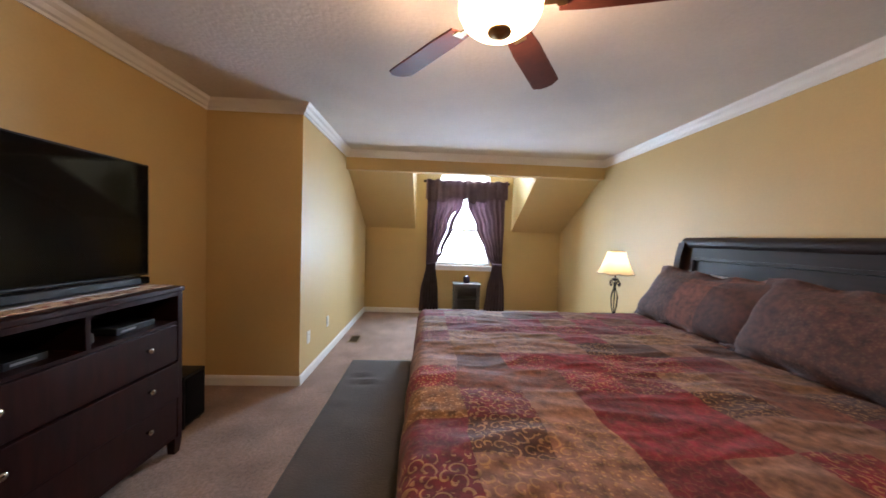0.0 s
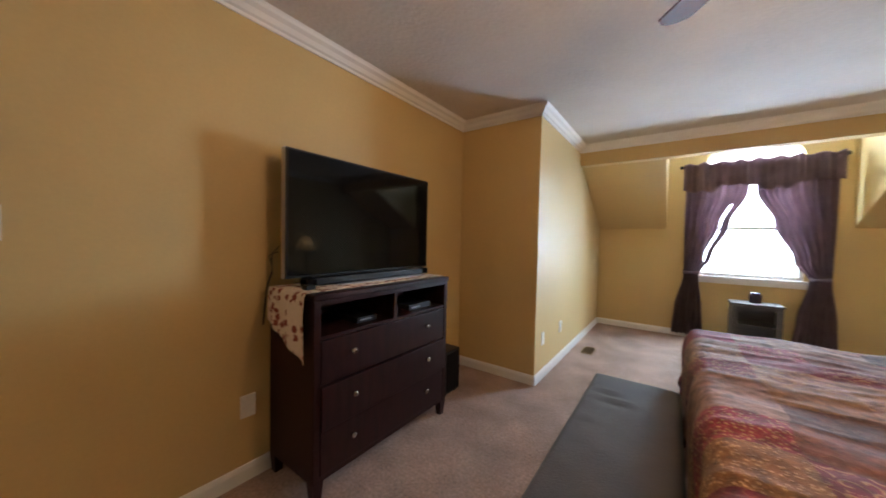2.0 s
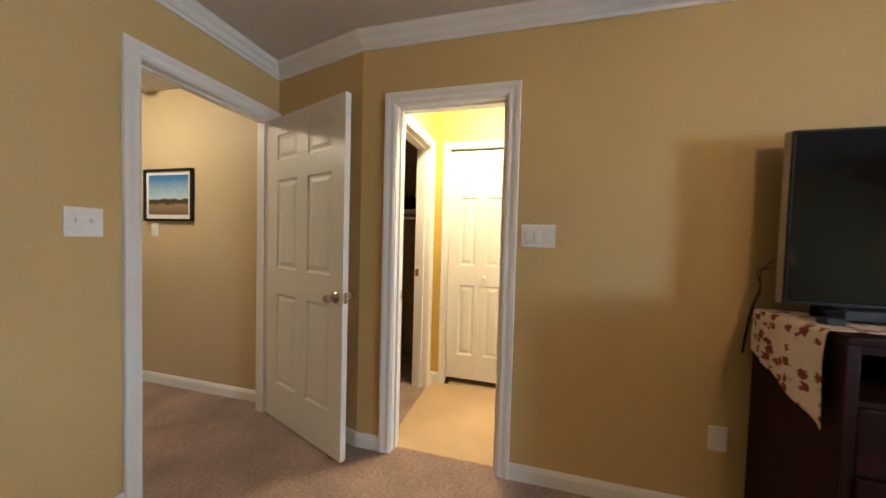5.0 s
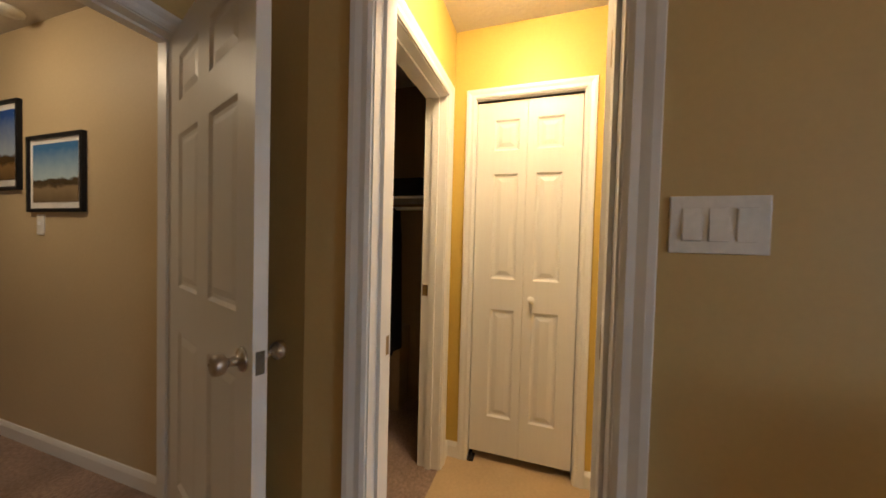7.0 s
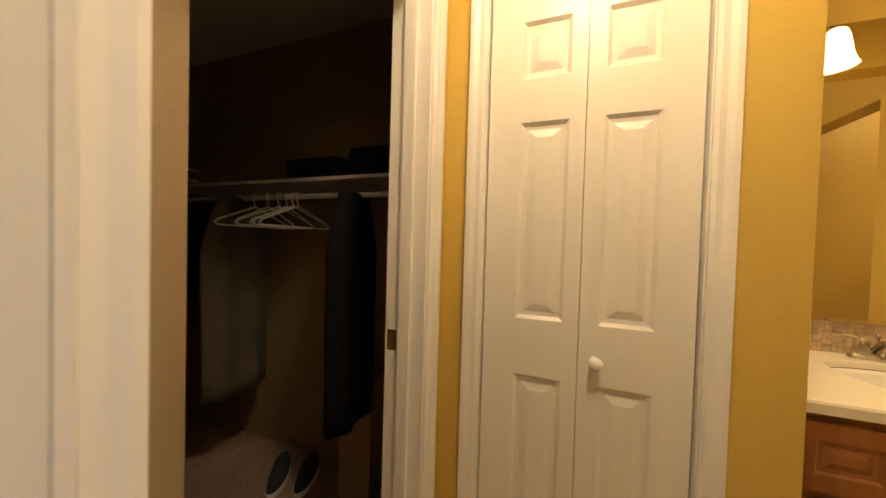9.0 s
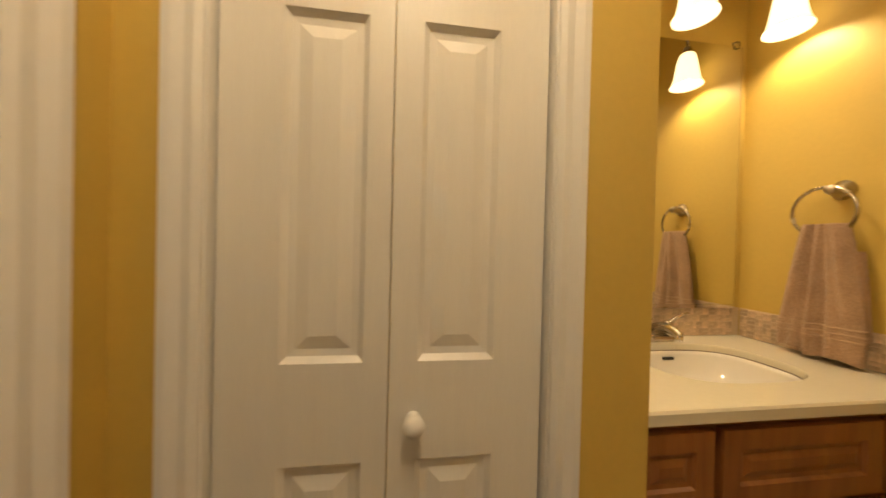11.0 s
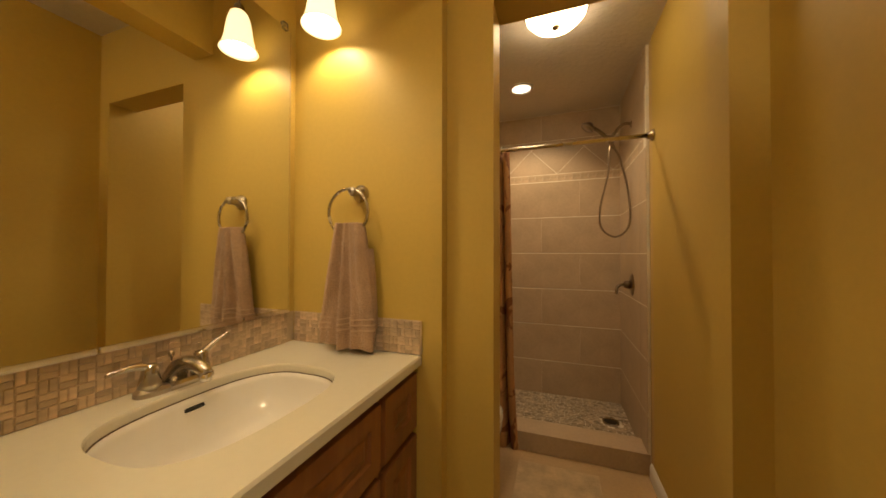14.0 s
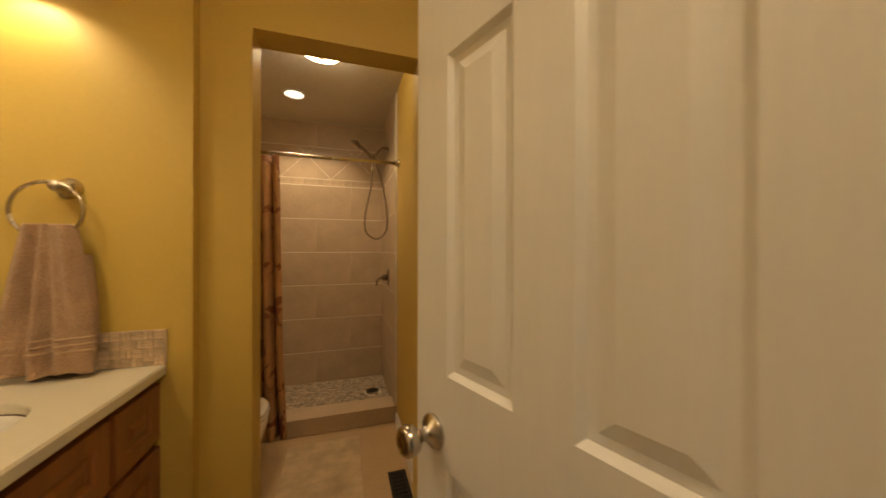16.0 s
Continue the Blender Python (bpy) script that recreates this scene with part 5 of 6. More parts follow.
part("rear_shell", box(-1.315, 1.55, 1.10, -1.2755, 2.36, 1.55, 0.012), M_BLACK, tv)
part("stand_neck", boxes((-1.285, 1.90, 1.014, -1.262, 2.00, 1.10)), M_BLACK, tv)
part("stand_base", box(-1.335, 1.62, 1.0085, -1.10, 2.30, 1.016, 0.002), M_SILVER, tv, "flat silver stand")
sb = thing("soundbar", (-1.16, 1.95, 1.017), "long black soundbar before the television", "soundbar")
part("case", box(-1.20, 1.43, 1.0175, -1.135, 2.40, 1.058, 0.008, 3), M_BLACK, sb)
for y in (1.43, 2.34):
    part("end_cap", box(-1.202, y, 1.0165, -1.133, y + 0.06, 1.059, 0.008), M_SCREEN, sb)
solo("streaming_stick", box(-1.12, 1.395, 1.0085, -1.075, 1.445, 1.034, 0.004), M_BLACK, "small black receiver on the table runner", "receiver")
for k in range(2):
    pts = spline([(-1.30, 1.375 - 0.005 * k, 1.22 - 0.03 * k), (-1.315, 1.345 - 0.012 * k, 1.17), (-1.33, 1.352, 1.08 + 0.02 * k), (-1.34, 1.335 - 0.006 * k, 1.00), (-1.39, 1.338 - 0.004 * k, 0.80)], 6)
    solo("cable", tube(pts, 0.0022, 6), M_BLACK, "thin black cable behind the television", "cable", group="cables behind the television")
sw = thing("subwoofer", (-1.18, 2.72, 0), "black box subwoofer on the carpet", "subwoofer")
part("cabinet", box(-1.36, 2.59, 0.02, -1.08, 2.79, 0.365, 0.006), M_BLACK, sw)
part("grille", box(-1.083, 2.605, 0.04, -1.072, 2.775, 0.345, 0.003), M_CLOTHDARK, sw)
for x in (-1.34, -1.12):
    for y in (2.60, 2.74):
        part("foot", lathe([(0.015, 0), (0.015, 0.021)], 10, (x + 0.01, y + 0.02, 0)), M_BLACK, sw)

# ================= hallway =================


def photo_mat(name, horizon, sky_lo, sky_hi, land):
    """A landscape print: sky over land, in the picture's own height."""
    m = bpy.data.materials.new(name)
    m.use_nodes = True
    nt = m.node_tree
    b = nt.nodes["Principled BSDF"]
    tc = nt.nodes.new("ShaderNodeTexCoord")
    sep = nt.nodes.new("ShaderNodeSeparateXYZ")
    link(nt, tc.outputs["Generated"], sep.inputs[0])
    nz = nt.nodes.new("ShaderNodeTexNoise")
    nz.inputs["Scale"].default_value, nz.inputs["Detail"].default_value = 7, 6
    link(nt, tc.outputs["Generated"], nz.inputs["Vector"])
    mm = nt.nodes.new("ShaderNodeMath")
    mm.operation = "MULTIPLY_ADD"
    mm.inputs[1].default_value = 0.16
    link(nt, nz.outputs["Fac"], mm.inputs[0])
    link(nt, sep.outputs["Z"], mm.inputs[2])
    r = nt.nodes.new("ShaderNodeValToRGB")
    e = r.color_ramp.elements
    e[0].position, e[0].color = 0.0, (*[c * 0.5 for c in land], 1)
    e[1].position, e[1].color = 1.0, (*sky_hi, 1)
    for p, c in ((horizon - 0.08, land), (horizon - 0.02, tuple(x * 0.25 for x in land)), (horizon + 0.06, tuple(x * 0.3 for x in land)), (horizon + 0.09, sky_lo)):
        k = e.new(p)
        k.color = (*c, 1)
    link(nt, mm.outputs[0], r.inputs["Fac"])
    link(nt, r.outputs[0], b.inputs["Base Color"])
    b.inputs["Roughness"].default_value = 0.25
    return m


def picture(y0, y1, z0, z1, mat_w, print_mat, label):
    x = -1.63
    ob = thing("picture_frame", (x, (y0 + y1) / 2, z0), label, "framed photo", "photos in the hallway")
    f = 0.018
    part("frame", boxes((x, y0, z0, x + 0.022, y0 + f, z1), (x, y1 - f, z0, x + 0.022, y1, z1), (x, y0 + f, z0, x + 0.022, y1 - f, z0 + f), (x, y0 + f, z1 - f, x + 0.022, y1 - f, z1)), M_BLACK, ob, "thin black frame")
    part("mount", boxes((x + 0.001, y0 + f, z0 + f, x + 0.010, y1 - f, z1 - f)), mat("mount_board", (0.75, 0.73, 0.70), 0.9), ob, "white mount board")
    part("print", boxes((x + 0.0105, y0 + f + mat_w, z0 + f + mat_w * 1.15, x + 0.0125, y1 - f - mat_w, z1 - f - mat_w)), print_mat, ob, "landscape photograph")
    return ob


picture(-2.685, -2.165, 1.355, 1.775, 0.03, photo_mat("print_beach", 0.40, (0.45, 0.60, 0.68), (0.06, 0.20, 0.45), (0.30, 0.22, 0.13)), "black-framed beach photograph on the hallway wall")
picture(-3.17, -2.775, 1.485, 2.005, 0.035, photo_mat("print_dune", 0.36, (0.40, 0.50, 0.62), (0.03, 0.10, 0.36), (0.28, 0.17, 0.07)), "black-framed upright dune photograph on the hallway wall")
solo("smoke_detector", lathe([(0.055, 2.41), (0.06, 2.40), (0.056, 2.385), (0.03, 2.376), (0.001, 2.375)], 24, (-1.52, -2.6, 0)), M_PLATE, "round white smoke detector on the hallway ceiling", "smoke detector", smooth=True)
hl = thing("hall_ceiling_light", (-0.85, -2.45, 2.41), "lit flush ceiling light in the hallway", "ceiling light")
part("pan", lathe([(0.14, 2.409), (0.14, 2.39), (0.12, 2.385)], 28, (-0.85, -2.45, 0)), M_NICKEL, hl, smooth=True)
part("glass", lathe([(0.13, 2.386), (0.125, 2.36), (0.09, 2.33), (0.04, 2.315), (0.001, 2.312)], 28, (-0.85, -2.45, 0), cap=False), G_HALL, hl, smooth=True)

# ================= bathroom things =================
CT, CF = 0.915, -2.437        # counter top height and front edge
SXC, SYC, SRX, SRY = -2.705, 0.972, 0.162, 0.224

# vanity cabinet
van = thing("vanity_cabinet", (-2.72, 0.95, 0), "honey-stained wooden vanity cabinet with panelled doors", "vanity cabinet")
VF = -2.462
part("body", boxes((XM, 0.493, 0.10, VF - 0.022, 0.521, CT - 0.032), (XM, 1.379, 0.10, VF - 0.022, 1.397, CT - 0.032), (XM, 0.521, 0.10, VF - 0.022, 1.379, 0.118), (XM, 0.521, 0.118, XM + 0.01, 1.379, CT - 0.032)), M_MAPLE, van)
part("toe_kick", boxes((XM + 0.02, 0.493, 0.0, VF - 0.075, 1.397, 0.10)), M_MAPLE, van)
cols = [(0.493, 0.72), (0.72, 1.175), (1.175, 1.397)]
part("face_frame", boxes((VF - 0.022, 0.493, 0.10, VF - 0.001, 1.397, 0.135), (VF - 0.022, 0.493, 0.655, VF - 0.001, 1.397, 0.700), (VF - 0.022, 0.493, 0.855, VF - 0.001, 1.397, CT - 0.032),
                         *[(VF - 0.022, max(0.493, y - 0.016), z0, VF - 0.001, min(1.397, y + 0.016), z1) for y in (0.493, 0.72, 1.175, 1.397) for z0, z1 in ((0.135, 0.655), (0.70, 0.855))]), M_MAPLE, van)


def front(name, y0, y1, z0, z1):
    """A framed front with a recessed field, facing the room."""
    bm = bmesh.new()
    steps = ((0.0, -0.006), (0.002, 0.0), (0.045, 0.0), (0.050, -0.007), (0.060, -0.008), (0.075, -0.003))
    rings = []
    for off, dep in steps:
        rings.append([bm.verts.new((VF + 0.018 + dep, y, z)) for y, z in ((y0 + off, z0 + off), (y1 - off, z0 + off), (y1 - off, z1 - off), (y0 + off, z1 - off))])
    back = [bm.verts.new((VF, y, z)) for y, z in ((y0, z0), (y1, z0), (y1, z1), (y0, z1))]
    for a, b2 in zip([back] + rings, rings):
        for k in range(4):
            bm.faces.new((a[k], a[(k + 1) % 4], b2[(k + 1) % 4], b2[k]))
    bm.faces.new(rings[-1]), bm.faces.new(back[::-1])
    bmesh.ops.recalc_face_normals(bm, faces=bm.faces)
    return part(name, bm, M_MAPLE, van)


for y0, y1 in cols:
    front("drawer_front", y0 + 0.010, y1 - 0.010, 0.690, 0.862)
front("cabinet_door", cols[0][0] + 0.010, cols[0][1] - 0.010, 0.128, 0.668)
front("cabinet_door", 0.730, 0.945, 0.128, 0.668)
front("cabinet_door", 0.950, 1.165, 0.128, 0.668)
front("cabinet_door", cols[2][0] + 0.010, cols[2][1] - 0.010, 0.128, 0.668)

# counter with a cut-out for the bowl
bm = bmesh.new()
n = 64
hole = oval(SXC, SYC, CT, SRX, SRY, 2.9, n)
xa, xb, ya, yb = XM + 0.002, CF, 0.493, 1.397
outer = []
for p in hole:
    dx, dy = p.x - SXC, p.y - SYC
    t = min([(xb - SXC) / dx if dx > 1e-6 else 9e9, (xa - SXC) / dx if dx < -1e-6 else 9e9, (yb - SYC) / dy if dy > 1e-6 else 9e9, (ya - SYC) / dy if dy < -1e-6 else 9e9])
    outer.append(Vector((SXC + dx * t, SYC + dy * t, CT)))
for cxy in ((xa, ya), (xa, yb), (xb, ya), (xb, yb)):
    k = min(range(n), key=lambda i: (outer[i].x - cxy[0]) ** 2 + (outer[i].y - cxy[1]) ** 2)
    outer[k] = Vector((cxy[0], cxy[1], CT))
v_h, v_o = [bm.verts.new(p) for p in hole], [bm.verts.new(p) for p in outer]
v_r = [bm.verts.new(Vector((SXC + (p.x - SXC) * 1.012, SYC + (p.y - SYC) * 1.008, CT + 0.0)) ) for p in hole]
v_hd = [bm.verts.new(p - Vector((0, 0, 0.024))) for p in hole]
v_h2 = [bm.verts.new(p - Vector((0, 0, 0.005))) for p in hole]
v_oe = [bm.verts.new(p + Vector((0.004 if p.x > xb - 0.001 else 0, 0, -0.006))) for p in outer]
v_od = [bm.verts.new(p + Vector((0.004 if p.x > xb - 0.001 else 0, 0, -0.030))) for p in outer]
for a, b2 in ((v_o, v_r), (v_r, v_h2), (v_h2, v_hd), (v_oe, v_o), (v_od, v_oe), (v_hd, v_od)):
    for k in range(n):
        bm.faces.new((a[k], a[(k + 1) % n], b2[(k + 1) % n], b2[k]))
for v in v_h:
    bm.verts.remove(v)
bmesh.ops.recalc_face_normals(bm, faces=bm.faces)
solo("vanity_counter", bm, M_COUNTER, "cream cultured marble counter with an oval basin cut-out", "countertop")

sink = thing("sink", (SXC, SYC, CT - 0.17), "white undermount oval porcelain sink", "sink")
rings = []
for g, z in ((1.05, -0.025), (0.985, -0.025), (0.97, -0.04), (0.92, -0.08), (0.80, -0.125), (0.58, -0.150), (0.30, -0.160), (0.10, -0.163)):
    rings.append(oval(SXC, SYC, CT + z, SRX * g, SRY * g, 2.9 - 0.7 * (1 - g), 64))
part("bowl", loft(rings, False, True), M_PORCELAIN, sink, smooth=True)
part("sealant", tube([p - Vector((0, 0, 0.0235)) for p in oval(SXC, SYC, CT, SRX * 0.995, SRY * 0.995, 2.9, 72)], 0.0016, 6, closed=True), M_SEALANT, sink, "thin brown sealant line")
part("drain", lathe([(0.026, CT - 0.1635), (0.026, CT - 0.161), (0.018, CT - 0.160), (0.016, CT - 0.162)], 20, (SXC, SYC, 0)), M_NICKEL, sink)
bm = box(-0.022, -0.005, -0.004, 0.022, 0.005, 0.004, 0.003)
bm.transform(Matrix.Translation((SXC - SRX * 0.955, SYC + 0.012, CT - 0.050)) @ Matrix.Rotation(radians(90), 4, "Z") @ Matrix.Rotation(radians(65), 4, "X"))
part("overflow_slot", bm, M_GAP, sink, "dark overflow slot")

# faucet
fx, fy, fz = -2.915, 0.977, CT
fau = thing("faucet", (fx, fy, fz), "brushed nickel two-lever bathroom faucet", "faucet")
part("base_plate", loft([oval(fx, fy, fz, 0.029, 0.086, 3.0, 40), oval(fx, fy, fz + 0.010, 0.0285, 0.085, 3.0, 40), oval(fx, fy, fz + 0.018, 0.023, 0.078, 3.0, 40)]), M_NICKEL, fau)
pts = spline([(fx - 0.012, fy, fz + 0.012), (fx + 0.004, fy, fz + 0.040), (fx + 0.040, fy, fz + 0.058), (fx + 0.080, fy, fz + 0.056), (fx + 0.108, fy, fz + 0.042)], 6)
spout = part("spout", tube(pts, [0.027 - 0.014 * (k / (len(pts) - 1)) ** 0.8 for k in range(len(pts))], 18), M_NICKEL, fau, smooth=True)
part("aerator", lathe([(0.0125, fz + 0.026), (0.0130, fz + 0.030), (0.0130, fz + 0.040), (0.010, fz + 0.044)], 18, (fx + 0.104, fy, 0)), M_CHROME, spout, smooth=True)
part("lift_rod", lathe([(0.0025, fz + 0.016), (0.0025, fz + 0.066), (0.006, fz + 0.070), (0.0065, fz + 0.078), (0.003, fz + 0.082)], 12, (fx - 0.022, fy, 0)), M_NICKEL, fau, smooth=True)
for s, reach in ((-1, ((0.0, 0.0, 0.060), (0.004, 0.022, 0.071), (0.008, 0.050, 0.074), (0.010, 0.082, 0.072))), (1, ((0.0, 0.0, 0.060), (0.006, 0.014, 0.074), (0.012, 0.036, 0.092), (0.016, 0.066, 0.104)))):
    y = fy + s * 0.056
    post = part("valve_post", lathe([(0.023, fz + 0.012), (0.021, fz + 0.028), (0.0165, fz + 0.050), (0.016, fz + 0.064), (0.013, fz + 0.070), (0.004, fz + 0.072)], 20, (fx, y, 0)), M_NICKEL, fau, smooth=True)
    pts = spline([(fx + a, y + s * b, fz + c) for a, b, c in reach], 4)
    part("lever", tube(pts, [0.0095 - 0.0055 * k / (len(pts) - 1) for k in range(len(pts))], 10), M_NICKEL, post, smooth=True)

# mirror
mir = thing("mirror", (XM + 0.003, 0.95, 1.033), "large frameless wall mirror in a thin bright metal channel", "mirror")
part("mirror_glass", boxes((XM + 0.006, 0.500, 1.035, XM + 0.012, 1.362, 2.070)), M_MIRROR, mir)
part("mirror_backing", boxes((XM + 0.0005, 0.505, 1.040, XM + 0.0055, 1.357, 2.065)), M_GAP, mir)
for y0, y1 in ((0.500, 0.845), (0.850, 1.180), (1.185, 1.364)):
    part("bottom_channel", boxes((XM + 0.0005, y0, 1.0275, XM + 0.016, y1, 1.0345), (XM + 0.0125, y0, 1.0345, XM + 0.016, y1, 1.040)), M_CHROME, mir, "thin bright metal channel")
part("bevel_edge", boxes((XM + 0.006, 1.3625, 1.035, XM + 0.012, 1.3665, 2.070)), M_CHROME, mir, "bright bevelled edge")
for y in (0.75, 1.325):
    part("clip", box(XM + 0.001, y, 2.060, XM + 0.018, y + 0.022, 2.088, 0.003), M_GLASS, mir)

# vanity light
VX, VZ = -2.762, 2.004       # line and lower rim of the shades
vl = thing("vanity_light", (XM, 0.96, 2.30), "brushed nickel bar light with three bell glass shades", "wall light")
part("back_bar", box(XM, 0.56, 2.285, XM + 0.022, 1.36, 2.345, 0.006), M_NICKEL, vl)
for y in (0.595, 0.950, 1.305):
    arm = part("arm", tube(spline([(XM + 0.02, y, 2.315), (XM + 0.08, y, 2.335), (VX - 0.04, y, 2.315), (VX - 0.004, y, 2.25), (VX, y, VZ + 0.165)], 6), 0.006, 10), M_NICKEL, vl, smooth=True)
    part("socket_cup", lathe([(0.008, VZ + 0.180), (0.015, VZ + 0.174), (0.021, VZ + 0.155), (0.0225, VZ + 0.140)], 20, (VX, y, 0)), M_NICKEL, arm, smooth=True)
    part("shade", lathe([(0.0211, VZ + 0.1478), (0.0299, VZ + 0.1390), (0.0378, VZ + 0.1144), (0.0431, VZ + 0.0792), (0.0484, VZ + 0.0440), (0.0554, VZ + 0.0158), (0.0642, VZ + 0.0000), (0.0625, VZ + -0.0009), (0.0537, VZ + 0.0132), (0.0458, VZ + 0.0440), (0.0405, VZ + 0.0792), (0.0352, VZ + 0.1144), (0.0273, VZ + 0.1364)], 36, (VX, y, 0), cap=False), G_VANITY, vl, "frosted white bell shade, lit", smooth=True)

# towel ring and towel
rx_, ry_, rz_ = -2.665, YT, 1.452
tr = thing("towel_ring", (rx_, ry_, rz_), "brushed nickel towel ring on the wall", "towel ring")
part("rosette", lathe([(0.030, 0.0), (0.031, -0.006), (0.024, -0.012), (0.024, -0.016), (0.015, -0.022), (0.012, -0.045), (0.016, -0.052), (0.012, -0.062), (0.001, -0.064)], 28, (rx_, ry_, rz_), "y"), M_NICKEL, tr, smooth=True)
part("ring", tube([(rx_ - 0.018 + 0.078 * math.sin(2 * math.pi * k / 40), ry_ - 0.052, rz_ - 0.068 + 0.078 * math.cos(2 * math.pi * k / 40)) for k in range(40)], 0.0052, 10, closed=True), M_NICKEL, tr, smooth=True)
tcx = rx_ - 0.012
rings = []
N_ = 96
for k in range(72):
    v = k / 71
    z = 1.345 - v * 0.410
    wd = 0.054 + 0.046 * min(1.0, v * 1.2) ** 0.9 + 0.006 * math.sin(v * 3.1)
    dp = 0.026 + 0.010 * v
    shift = -0.010 * v
    band = -0.0035 if (0.79 < v < 0.81 or 0.825 < v < 0.845 or 0.86 < v < 0.88) else 0.0
    ring = []
    for j in range(N_):
        a = 2 * math.pi * j / N_
        c, s = math.cos(a), math.sin(a)
        deep = min(1, 0.45 + v)
        fold_ = 1.25 + 0.12 * math.sin(9 * c + 3 * v) - (sum(d * math.exp(-((c - c0 * (0.55 + 0.45 * v) - 0.05 * math.sin(3 * v + c0 * 9)) / 0.15) ** 2) for c0, d in ((-0.66, 0.5), (-0.30, 1.15), (0.26, 1.0), (0.68, 0.45))) * deep if s < 0 else 0)
        fuzz = 0.0016 * noise.noise(Vector((c * 26, s * 26, v * 60)))
        x = tcx + shift + (wd - band) * c * (1 + 0.05 * math.sin(3 * a + 2 * v)) + fuzz
        y = ry_ - 0.053 + max(-1.0, min(0.55, s)) * dp * fold_ - band * s + fuzz
        ring.append(Vector((x, min(y, ry_ - 0.004), z - (0.006 * math.cos(c * 5.5) + 0.007 * c) * max(0, v - 0.85) / 0.15)))
    rings.append(ring)
towel = thing("hand_towel", (tcx, ry_ - 0.05, 0.937), "dusty brown terry hand towel hanging from the ring", "towel")
part("towel_cloth", loft(rings), M_TOWEL, towel, smooth=True)
for k0 in (54, 57, 60):
    mid = sum((p for p in rings[k0]), Vector()) / N_
    part("towel_band", loft([[Vector((mid.x + (p.x - mid.x) * g, min(mid.y + (p.y - mid.y) * (2 * g - 1), ry_ - 0.003), p.z)) for p in rings[k]] for k, g in ((k0, 1.005), (k0, 1.022), (k0 + 1, 1.022), (k0 + 1, 1.005))], False, False), M_TOWELBAND, towel, "flat woven stripe", smooth=True)
rings = [[Vector((tcx - 0.012 + (p.x - tcx) * 0.62 + 0.050, min(p.y + 0.016, ry_ - 0.003), 1.30 - (1.345 - p.z) * 0.86)) for p in r] for r in rings[8:62]]
part("towel_back_fold", loft(rings), M_TOWEL, towel, smooth=True)

# ceiling light over the entry of the bath
vx, vy = -1.79, 0.05
ve = thing("entry_ceiling_light", (vx, vy, H), "lit flush ceiling light in the bathroom entry", "ceiling light")
part("pan", lathe([(0.13, H - 0.001), (0.13, H - 0.02), (0.115, H - 0.024)], 28, (vx, vy, 0)), M_NICKEL, ve, smooth=True)
part("glass", lathe([(0.122, H - 0.024), (0.118, H - 0.05), (0.085, H - 0.08), (0.04, H - 0.093), (0.001, H - 0.096)], 28, (vx, vy, 0), cap=False), G_VEST, ve, smooth=True)
# dome and recessed light of the shower room
dx_, dy_ = -2.02, 2.07
dome = thing("dome_light", (dx_, dy_, H), "frosted dome ceiling light with a nickel finial", "ceiling light")
part("pan", lathe([(0.150, H - 0.001), (0.150, H - 0.015), (0.135, H - 0.02)], 32, (dx_, dy_, 0)), M_NICKEL, dome, smooth=True)
part("glass", lathe([(0.143, H - 0.02), (0.138, H - 0.04), (0.110, H - 0.07), (0.070, H - 0.088), (0.02, H - 0.095)], 32, (dx_, dy_, 0), cap=False), G_DOME, dome, smooth=True)
part("finial", lathe([(0.020, H - 0.093), (0.018, H - 0.10), (0.008, H - 0.106), (0.001, H - 0.112)], 16, (dx_, dy_, 0)), M_NICKEL, dome, smooth=True)
can = thing("recessed_light", (-2.255, 2.79, H), "lit recessed light with a white trim ring", "ceiling light")
part("trim_ring", lathe([(0.085, H - 0.0005), (0.085, H - 0.006), (0.068, H - 0.008), (0.064, H - 0.0005)], 32, (-2.255, 2.79, 0), cap=False), M_TRIM, can)
part("lens", lathe([(0.064, H - 0.003), (0.001, H - 0.004)], 32, (-2.255, 2.79, 0), cap=False), glow("can_lens", (1.0, 0.88, 0.66), 9.0), can, "bright lamp face")

# shower
SXR = XW - 0.1205
solo("shower_curb", box(-3.08, 2.525, 0, SXR - 0.004, 2.70, 0.118, 0.004), M_TILE, "beige tiled shower curb", "shower curb")
solo("shower_pan", boxes((-3.08, 2.70, 0, SXR - 0.004, YR + 0.01, 0.045)), M_GROUT, "pale grouted shower floor bed", "shower floor")
dr = thing("shower_drain", (-1.66, 2.97, 0.052), "round dark nickel shower drain", "drain")
part("flange", lathe([(0.055, 0.050), (0.055, 0.060), (0.046, 0.062), (0.044, 0.057)], 28, (-1.66, 2.97, 0)), M_NICKEL, dr)
part("grate", lathe([(0.043, 0.058), (0.020, 0.0585), (0.001, 0.0585)], 24, (-1.66, 2.97, 0), cap=False), M_IRON, dr)
rod = thing("shower_rod", (-1.55, 2.42, 1.885), "brushed nickel shower curtain rod", "curtain rod")
part("bar", tube([(-3.078, 2.43, 1.885), (SXR - 0.004, 2.43, 1.885)], 0.0125, 14), M_NICKEL, rod, smooth=True)
for x, s in ((SXR - 0.004, -1), (-3.08, 1)):
    part("flange", lathe([(0.030, 0.0), (0.030, s * 0.008), (0.020, s * 0.016), (0.019, s * 0.03)], 20, (x, 2.43, 1.885), "x"), M_NICKEL, rod, smooth=True)


